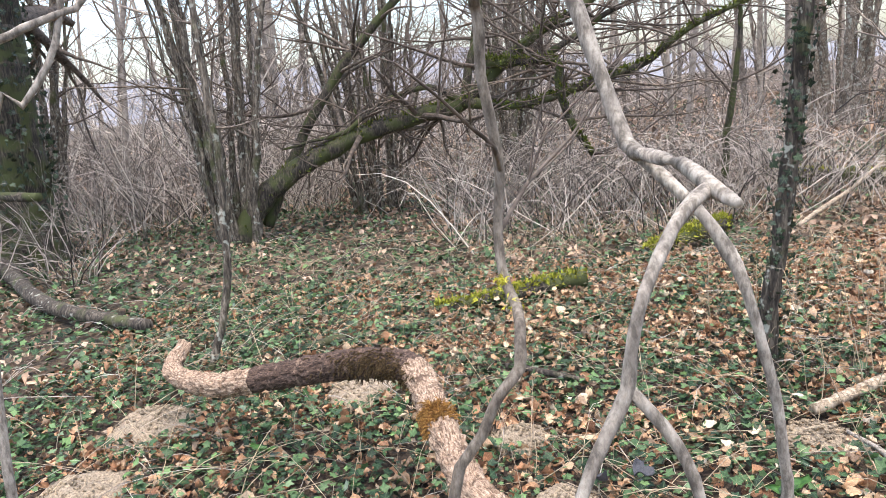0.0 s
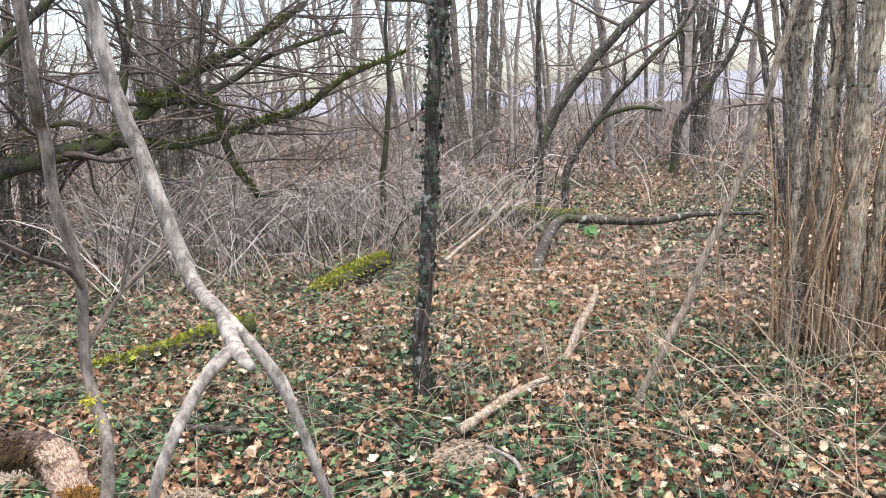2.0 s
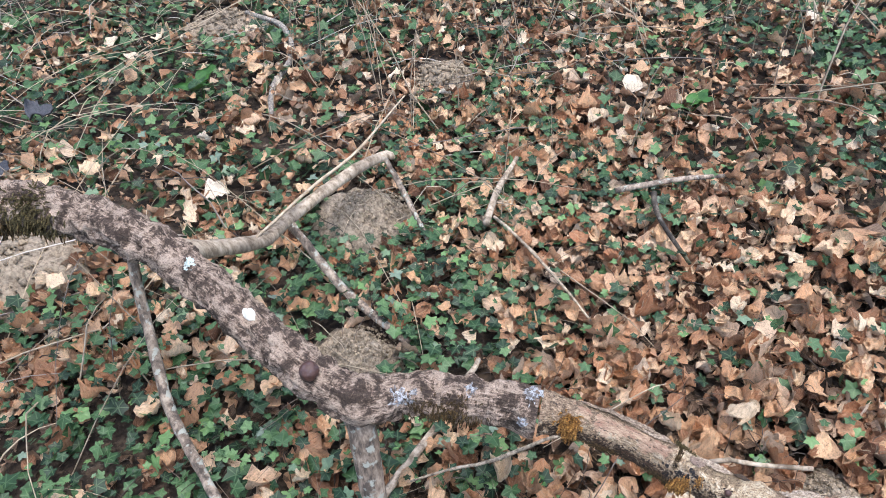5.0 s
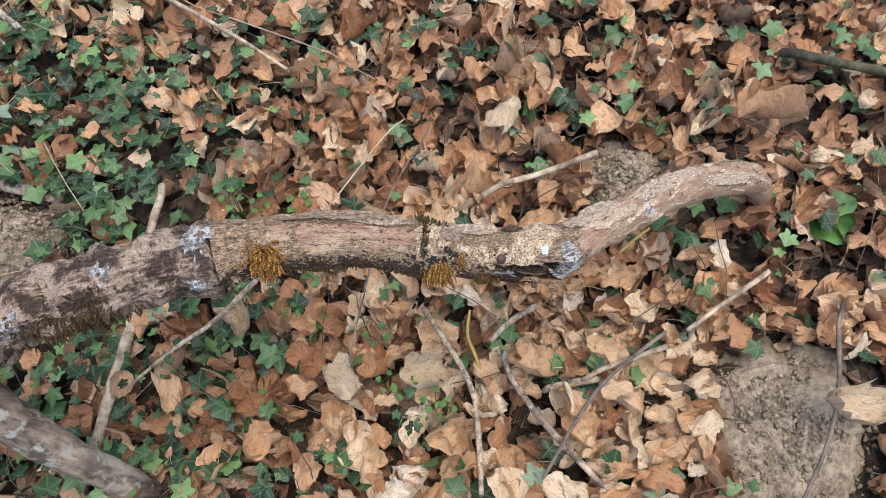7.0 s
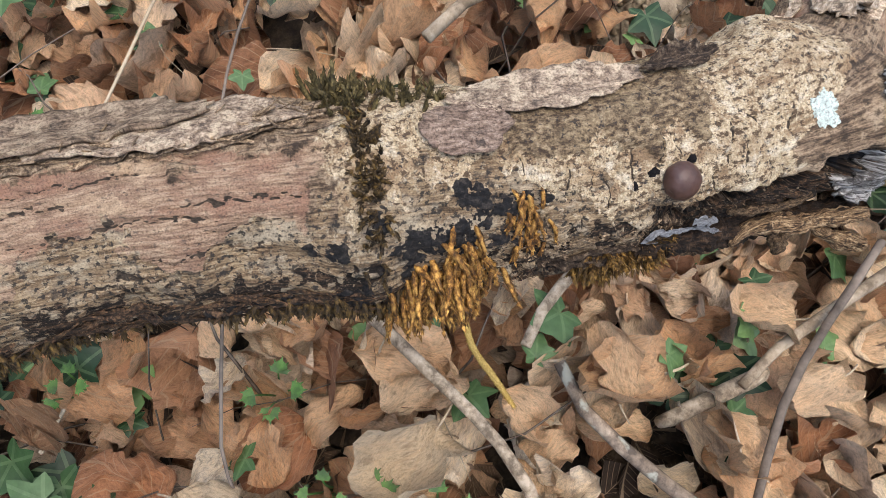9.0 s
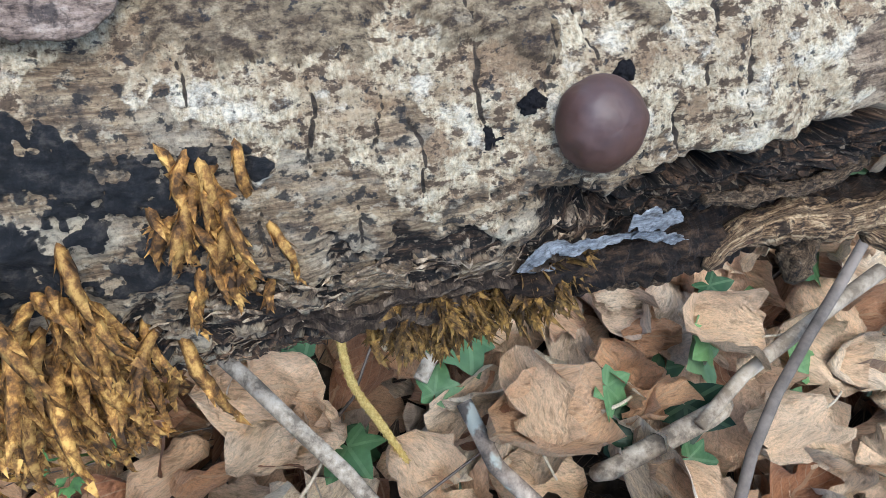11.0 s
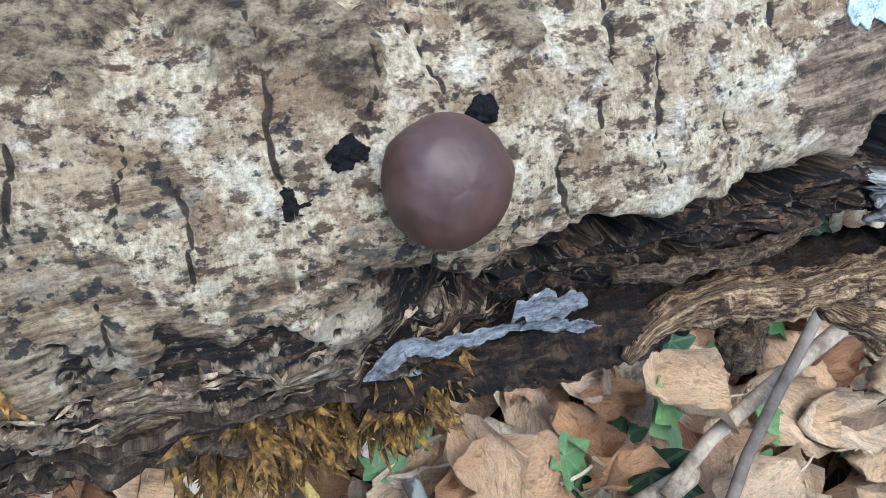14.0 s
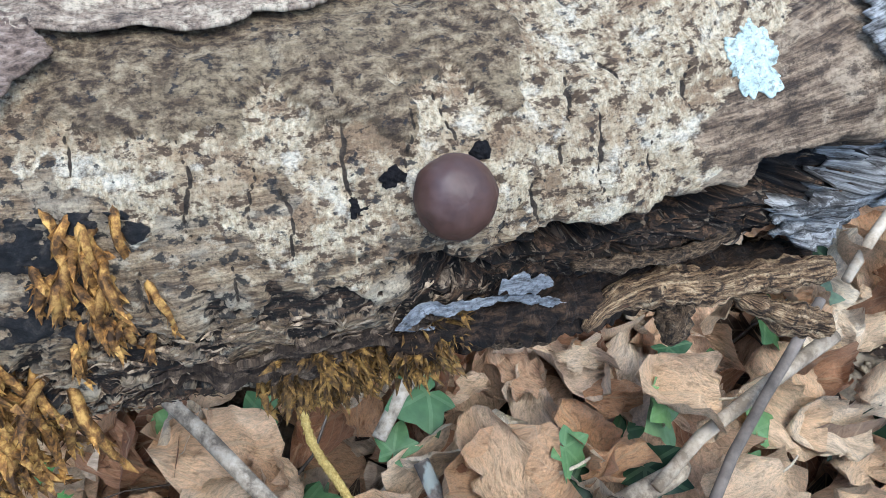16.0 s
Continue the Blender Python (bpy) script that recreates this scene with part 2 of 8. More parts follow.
# ---- shaping helpers ----
def hash3(i, j, k, seed):
    h = (i * 374761393 + j * 668265263 + k * 2147483647 + seed * 1274126177) & 0xFFFFFFFF
    h = ((h ^ (h >> 13)) * 1274126177) & 0xFFFFFFFF
    return ((h ^ (h >> 16)) & 0xFFFF) / 65535.0


def vnoise(p, seed=0):
    """Smooth value noise in [-1, 1] at the rows of p."""
    f = np.floor(p)
    u = p - f
    u = u * u * (3 - 2 * u)
    i, j, k = (f[:, a].astype(np.int64) for a in range(3))
    out = 0
    for a in (0, 1):
        for b in (0, 1):
            for c in (0, 1):
                w = (u[:, 0] if a else 1 - u[:, 0]) * (u[:, 1] if b else 1 - u[:, 1]) * (u[:, 2] if c else 1 - u[:, 2])
                out = out + w * hash3(i + a, j + b, k + c, seed)
    return out * 2 - 1


def fbm(p, octaves=4, seed=0):
    return sum(vnoise(p * 2.03 ** o, seed + o) * 0.5 ** o for o in range(octaves))


def mesh_of(name, verts, faces, mats=(), uv=None, smooth=True, more=None):
    """A mesh from arrays: verts (n, 3); faces, a list of (m, k) index arrays; uv by vertex; more: further uv layers by name."""
    me = bpy.data.meshes.new(name)
    faces = [np.asarray(f, np.int64) for f in faces if len(f)]
    loops = np.concatenate([f.ravel() for f in faces])
    sizes = np.concatenate([np.full(len(f), f.shape[1]) for f in faces])
    me.vertices.add(len(verts))
    me.vertices.foreach_set("co", np.asarray(verts, np.float32).ravel())
    me.loops.add(len(loops))
    me.loops.foreach_set("vertex_index", loops.astype(np.int32))
    me.polygons.add(len(sizes))
    me.polygons.foreach_set("loop_start", np.concatenate([[0], np.cumsum(sizes)[:-1]]).astype(np.int32))
    me.polygons.foreach_set("use_smooth", np.full(len(sizes), smooth))
    if uv is not None:
        layer = me.uv_layers.new(name="UVMap")
        layer.data.foreach_set("uv", np.asarray(uv, np.float32)[loops].ravel())
    for key, values in (more or {}).items():
        layer = me.uv_layers.new(name=key)
        layer.data.foreach_set("uv", np.asarray(values, np.float32)[loops].ravel())
    for mat in mats:
        me.materials.append(mat)
    me.update(calc_edges=True)
    me.validate()
    return me


def part(name, me, parent=None, label=""):
    ob = new(name, me)
    if parent:
        ob.parent = parent
    return tagged(ob, label)


class Soup:
    """Gathers many small pieces into one mesh."""

    def __init__(self):
        self.v, self.f, self.uv, self.n = [], {}, [], 0

    def add(self, verts, faces, uv=None):
        self.v.append(verts)
        self.uv.append(np.zeros((len(verts), 2)) if uv is None else uv)
        for f in faces:
            self.f.setdefault(f.shape[1], []).append(f + self.n)
        self.n += len(verts)

    def mesh(self, name, mat, smooth=True):
        return mesh_of(name, np.vstack(self.v), [np.vstack(f) for f in self.f.values()], [mat], np.vstack(self.uv), smooth)


def catmull(pts, step):
    """Points of a smooth curve through pts (any number of columns), about step apart."""
    p = np.array(pts, float)
    p = np.vstack([2 * p[0] - p[1], p, 2 * p[-1] - p[-2]])
    out = []
    for i in range(1, len(p) - 2):
        n = max(2, int(np.linalg.norm(p[i + 1, :3] - p[i, :3]) / step))
        t = np.linspace(0, 1, n, endpoint=False)[:, None]
        out.append(0.5 * (2 * p[i] + (p[i + 1] - p[i - 1]) * t + (2 * p[i - 1] - 5 * p[i] + 4 * p[i + 1] - p[i + 2]) * t * t
                          + (3 * p[i] - p[i - 1] - 3 * p[i + 1] + p[i + 2]) * t ** 3))
    out.append(p[-2][None])
    return np.vstack(out)


def frames_of(c):
    """Tangent, upward normal and side of a curve, point by point."""
    t = np.gradient(c[:, :3], axis=0)
    t /= np.linalg.norm(t, axis=1)[:, None]
    up = np.array([0.0, 0.0, 1.0])
    n = up - t * (t @ up)[:, None]
    n /= np.maximum(np.linalg.norm(n, axis=1), 1e-6)[:, None]
    return t, n, np.cross(t, n)


LOG = [(-1.454, 3.732, 0.40, 0.034), (-1.464, 3.536, 0.32, 0.046), (-1.159, 3.248, 0.34, 0.054), (-0.788, 3.093, 0.42, 0.060),
       (-0.441, 2.888, 0.52, 0.062), (-0.175, 2.587, 0.60, 0.056), (-0.081, 2.261, 0.58, 0.049), (-0.03, 1.994, 0.55, 0.047),
       (0.06, 1.72, 0.525, 0.046), (0.284, 1.508, 0.515, 0.044), (0.41, 1.437, 0.51, 0.043), (0.495, 1.345, 0.49, 0.041),
       (0.566, 1.19, 0.47, 0.037), (0.60, 1.005, 0.445, 0.034), (0.63, 0.80, 0.402, 0.036), (0.668, 0.708, 0.373, 0.037),
       (0.743, 0.661, 0.355, 0.033), (0.828, 0.562, 0.349, 0.034), (0.872, 0.50, 0.347, 0.034), (0.912, 0.435, 0.345, 0.030), (0.946, 0.35, 0.339, 0.0275),
       (0.963, 0.281, 0.335, 0.0282), (0.984, 0.203, 0.329, 0.0272), (1.010, 0.154, 0.316, 0.029), (1.069, 0.110, 0.285, 0.0235),
       (1.192, 0.028, 0.22, 0.0240), (1.285, -0.060, 0.145, 0.023), (1.315, -0.092, 0.10, 0.020), (1.335, -0.115, 0.045, 0.017)]


def sweep(curve, sides=6, rough=0.0, seed=0, cap=True):
    """A tube along rows of x, y, z, radius; rough: how uneven its surface is."""
    c = np.asarray(curve, float)
    t, n, s = frames_of(c)
    steep = np.abs(t[:, 2]) > 0.93
    if steep.any():
        ref = np.array([0.0, 1.0, 0.0])
        n2 = ref - t * (t @ ref)[:, None]
        n2 /= np.linalg.norm(n2, axis=1)[:, None]
        n, s = n2, np.cross(t, n2)
    a = np.linspace(0, 2 * math.pi, sides, endpoint=False)
    ring = n[:, None, :] * np.cos(a)[None, :, None] + s[:, None, :] * np.sin(a)[None, :, None]
    r = np.repeat(c[:, 3][:, None], sides, 1)
    if rough:
        flat = (c[:, None, :3] + ring * r[..., None]).reshape(-1, 3)
        r = r * (1 + rough * fbm(flat / (np.mean(c[:, 3]) * 1.6 + 1e-4), 3, seed).reshape(r.shape))
    v = (c[:, None, :3] + ring * r[..., None]).reshape(-1, 3)
    i = np.arange(len(c) - 1)[:, None] * sides + np.arange(sides)[None, :]
    j = np.arange(len(c) - 1)[:, None] * sides + (np.arange(sides)[None, :] + 1) % sides
    quads = np.stack([i, j, j + sides, i + sides], -1).reshape(-1, 4)
    faces = [quads]
    if cap and sides > 3:
        v = np.vstack([v, c[:1, :3], c[-1:, :3]])
        k, m = np.arange(sides), len(v) - 2
        top = (len(c) - 1) * sides
        faces.append(np.stack([np.full(sides, m), (k + 1) % sides, k], -1))
        faces.append(np.stack([np.full(sides, m + 1), top + k, top + (k + 1) % sides], -1))
    return v, faces


def stem(points, sides=8, step=0.05, rough=0.08, wobble=0.0, seed=0):
    c = catmull(points, step)
    if wobble:
        k = np.linspace(0, len(c) * step * 3, len(c))
        env = np.minimum(1, np.arange(len(c)) / max(1, len(c) * 0.1))
        c = c.copy()
        for a in range(3):
            c[:, a] += wobble * env * fbm(np.stack([k, np.full(len(c), a * 7.3), np.full(len(c), seed * 1.7)], 1), 3, seed + a)
    return sweep(c, sides, rough, seed)


rng = np.random.default_rng(7)


def gz(x, y):
    """Height of the ground."""
    x, y = np.atleast_1d(np.asarray(x, float)), np.atleast_1d(np.asarray(y, float))
    z = np.zeros_like(x)
    p = np.stack([x, y, z], 1)
    far = np.clip((np.hypot(x, y) - 3) / 12, 0, 1)
    return -0.02 + 0.022 * fbm(p * 1.3, 3, 11) + far * 0.16 * fbm(p * 0.22, 2, 5)


# ---- ground ----
def spread(inner, outer, step, grow):
    a, d = [0.0], step
    while a[-1] < outer:
        if a[-1] > inner:
            d *= grow
        a.append(a[-1] + d)
    return np.array(a)


def build_ground():
    gx = spread(2.2, 420, 0.07, 1.13)
    gy = spread(3.2, 420, 0.07, 1.13)
    xs = np.concatenate([-gx[:0:-1], gx]) + 0.8
    ys = np.concatenate([-gy[:0:-1], gy]) + 1.5
    X, Y = np.meshgrid(xs, ys)
    v = np.stack([X.ravel(), Y.ravel(), gz(X.ravel(), Y.ravel())], 1)
    v[:, 2] += np.where(np.hypot(v[:, 0], v[:, 1]) < 6, 0.012 * fbm(v * 14, 3, 3), 0)
    i = (np.arange(len(ys) - 1)[:, None] * len(xs) + np.arange(len(xs) - 1)[None, :]).ravel()
    quads = np.stack([i, i + 1, i + 1 + len(xs), i + len(xs)], 1)
    ground = part("ground", mesh_of("ground", v, [quads], [HUMUS]))
    return tagged(ground, "dark woodland soil under leaf litter and ivy", "ground", kind="structure")


ground = build_ground()

# ---- the fallen branch, propped above the ground: spine rows of x, y, z, radius above in LOG ----
CURVE = catmull(LOG, 0.004)
RUN = np.concatenate([[0], np.cumsum(np.linalg.norm(np.diff(CURVE[:, :3], axis=0), axis=1))])
CT, CN, CS = frames_of(CURVE)


def on_log(s, deg, lift=0.0):
    """A place on the branch: metres along it, degrees round it from the top towards the walker; and the outward direction."""
    s, deg = np.atleast_1d(np.asarray(s, float)), np.atleast_1d(np.asarray(deg, float))
    pick = [np.interp(s, RUN, CURVE[:, a]) for a in range(4)]
    c, r = np.stack(pick[:3], 1), pick[3]
    n = np.stack([np.interp(s, RUN, CN[:, a]) for a in range(3)], 1)
    b = np.stack([np.interp(s, RUN, CS[:, a]) for a in range(3)], 1)
    a = np.radians(deg)[:, None]
    out = n * np.cos(a) + b * np.sin(a)
    return c + out * (r + log_shape(s, deg)[0] + lift)[:, None], out


def bell(x, at, wide):
    return np.exp(-((x - at) / wide) ** 2)


def step(x, at, soft):
    return 1 / (1 + np.exp(-np.clip((x - at) / soft, -30, 30)))


# cracks across the pale crust near the fungus: along, from degrees, to degrees, width in metres
CRACKS = [(4.6532, 5, 37, 0.00075), (4.6601, 11, 27, 0.00062), (4.6652, 8, 25, 0.00062), (4.6837, 20, 43, 0.00068), (4.6754, 33, 49, 0.00062), (4.6811, 9, 22, 0.00062), (4.6362, 13, 38, 0.00068), (4.6428, 20, 33, 0.00062),
          (4.6248, 8, 20, 0.00062), (4.6465, 26, 44, 0.00062), (4.6790, 25, 33, 0.00062), (4.6905, 30, 41, 0.00062), (4.6700, 44, 51, 0.00062), (4.6600, 50, 60, 0.00062), (4.6400, 44, 58, 0.00062), (4.6300, 40, 55, 0.00062), (4.6870, 6, 15, 0.00062), (4.6960, 14, 24, 0.00062), (4.6640, 47, 54, 0.00062)]


def flakes(p, seed, steps=3, soft=0.035):
    """Layered, stepped relief such as scaling bark has, from 0 to 1."""
    v = fbm(p, 4, seed)
    return sum(step(v, -0.45 + 0.9 * (k + 0.5) / steps, soft) for k in range(steps)) / steps


# cracks along the bare wood: from, to, degrees, half width
SPLITS = [(4.535, 4.574, 15, 0.00045), (4.495, 4.548, 22, 0.0004), (4.462, 4.515, 6, 0.0004), (4.452, 4.492, 33, 0.0005), (4.525, 4.562, 41, 0.0004),
          (4.482, 4.530, -5, 0.00035), (4.545, 4.570, 29, 0.0003), (4.440, 4.470, 18, 0.0004), (4.505, 4.535, 52, 0.0005)]


def log_shape(s, deg):
    """Relief of the branch, and fields (positive inside) of its surfaces: bare wood, olive bark, dark rot, black
    (stain, and shade painted in the hollow), crack, crust, mould.
    """
    s, deg = np.atleast_1d(np.asarray(s, float)), np.atleast_1d(np.asarray(deg, float))
    a = np.radians(deg)
    r = np.interp(s, RUN, CURVE[:, 3])
    p = np.stack([s, np.cos(a) * r, np.sin(a) * r], 1)
    wob = fbm(p * 45, 3, 21)
    wob2 = fbm(p * 150, 3, 31)
    wob3 = fbm(p * 480, 3, 36)
    fine = fbm(p * 1300, 3, 41)
    long = fbm(p * np.array([35, 420, 420]), 4, 51)
    scale = flakes(p * np.array([150, 260, 260]), 61)
    near, low = step(s, 4.36, 0.01), np.minimum
    crust = low((s - 4.575) / 0.006 + wob2, (4.6965 + 0.0009 * np.clip(31 - deg, 0, 34) - s) / 0.0025 + 1.2 * wob2 + 0.8 * wob3)
    # bare, barkless stretch with the bark's broken edge above it
    edge = 0.8 * wob + 0.5 * wob2 + 0.3 * wob3
    bare = low(low((s - 4.432) / 0.012 - 2.6 * wob - 1.2 * wob2, (4.572 - s) / 0.006 + wob2), (deg + 15 - 15 * edge) / 6)
    bare = np.maximum(bare, low((s - 4.752) / 0.012 - 1.5 * wob, (deg + 45 - 40 * edge) / 6))
    # olive bark still on the upper side beside the fungus
    olive = low(low((s - 4.622) / 0.004, (4.676 - s) / 0.004 + 1.4 * wob2), (9 + 8 * wob2 + 4 * wob3 - deg) / 4)
    # rot below the fungus, and its hollow
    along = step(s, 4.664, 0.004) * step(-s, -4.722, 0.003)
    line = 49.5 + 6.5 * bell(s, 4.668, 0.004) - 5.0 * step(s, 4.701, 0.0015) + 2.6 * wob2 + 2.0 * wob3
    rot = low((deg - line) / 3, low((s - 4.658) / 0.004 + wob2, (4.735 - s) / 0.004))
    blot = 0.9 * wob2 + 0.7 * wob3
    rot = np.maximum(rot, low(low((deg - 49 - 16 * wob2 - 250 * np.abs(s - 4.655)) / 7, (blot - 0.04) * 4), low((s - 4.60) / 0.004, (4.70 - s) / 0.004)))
    # darker patches towards the underside, in the same tone as the rot
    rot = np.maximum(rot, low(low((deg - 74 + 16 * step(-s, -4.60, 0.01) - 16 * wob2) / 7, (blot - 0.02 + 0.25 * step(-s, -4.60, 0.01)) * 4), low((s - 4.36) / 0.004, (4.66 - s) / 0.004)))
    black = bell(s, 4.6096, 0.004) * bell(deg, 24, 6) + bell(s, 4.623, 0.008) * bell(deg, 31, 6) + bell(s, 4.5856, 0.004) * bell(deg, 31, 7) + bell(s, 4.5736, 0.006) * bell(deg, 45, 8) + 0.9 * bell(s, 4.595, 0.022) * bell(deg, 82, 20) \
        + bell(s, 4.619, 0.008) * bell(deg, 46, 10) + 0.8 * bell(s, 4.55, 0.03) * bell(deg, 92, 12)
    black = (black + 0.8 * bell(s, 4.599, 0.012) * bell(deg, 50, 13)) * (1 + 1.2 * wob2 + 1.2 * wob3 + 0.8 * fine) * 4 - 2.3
    # shade of the hollow painted as a black band below the crust's edge
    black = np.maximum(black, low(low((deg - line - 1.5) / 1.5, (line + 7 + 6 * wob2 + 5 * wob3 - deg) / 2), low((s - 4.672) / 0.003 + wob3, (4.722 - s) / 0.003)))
    on = [step(f, 0, 0.12) for f in (bare, olive, rot, black)]
    hard = (1 - on[0]) * (1 - on[1]) * (1 - on[2])
    d = 0.0020 * wob + 0.0005 * wob2 + 0.00022 * wob3 + 0.00012 * fine
    d = d + (1 - near) * (0.0042 * wob + 0.0070 * flakes(p * np.array([34, 95, 95]), 66) + 0.0012 * wob2 - 0.003)
    d = d + on[0] * 0.00035 * long + hard * (0.0010 + 0.0006 * scale) + on[1] * (1 - on[2]) * (0.0020 + 0.0004 * scale)
    deep = 0.3 + 0.7 * along
    d = d + on[2] * deep * (0.0002 + 0.0010 * scale * (1 + wob3) + 0.0007 * wob3) + on[3] * (0.0004 + 0.0006 * wob3)
    # knots, collars and the broken stump
    d = d + 0.010 * bell(s, 4.052, 0.02) * (0.6 + 0.6 * np.cos(a - 0.8)) + 0.006 * bell(s, 4.35, 0.03)
    d = d + 0.0022 * bell(s, 4.583, 0.009)
    d = d + 0.019 * bell(s, 4.724, 0.013) * bell(deg, 45, 32) - 0.006 * bell(s, 4.728, 0.007) * bell(deg, 52, 9)
    d = d + 0.005 * bell(s, 4.708, 0.016) * bell(deg, -20, 40)
    # the hollow, with a ledge of fibrous bark under it
    strata = flakes(p * np.array([70, 900, 900]), 67, 4, 0.02)
    d = d - along * (0.0085 + 0.003 * step(s, 4.675, 0.003)) * step(deg, line + 0.6, 0.4) * step(-deg, -(line + 10 + 4 * wob3), 1.6) * (1 + 0.5 * wob2)
    d = d + on[2] * deep * (0.0009 * strata - 0.0012)
    d = d - 0.0040 * step(s, 4.668, 0.004) * step(-s, -4.728, 0.004) * step(deg, 61, 2.5)
    crack = np.full_like(s, -1.0)
    for at, lo, hi, w in CRACKS:
        mid = at + 0.0005 * np.sin(deg * 0.33 + at * 900) + 0.0005 * wob2 + 0.0004 * wob3
        end = low(deg - lo, hi - deg)
        wide = 0.30 * w * np.clip(0.35 + end / (hi - lo) * 2.2, 0.2, 1.1)
        c = np.exp(-((s - mid) / (wide + 0.00012)) ** 2) * step(end, 0, 0.5)
        d = d - 0.0009 * c
        crack = np.maximum(crack, np.where(end > -1, 1 - np.abs(s - mid) / (wide + 1e-5), -1))
    for s0, s1, at, w in SPLITS:
        mid = at + 4 * wob2 + 2.5 * wob3
        end = low(s - s0, s1 - s)
        off = np.abs(deg - mid) * 0.00055
        d = d - 0.0010 * np.exp(-(off / (w + 0.0002)) ** 2) * step(end, 0, 0.001)
        crack = np.maximum(crack, np.where(end > 0, 1 - off / (w * np.clip(end / 0.008, 0.2, 1)), -1))
    mould = low((deg - 32 - 22 * step(s, 4.635, 0.006) + 22 * bell(s, 4.60, 0.022) - 26 * wob - 18 * wob2 - 8 * wob3) / 9, (4.715 - s) / 0.006 + wob2)
    fields = [np.clip(0.5 + 0.25 * f, 0, 1) for f in (bare, olive, rot, black, crack, crust, mould)]
    return d, fields


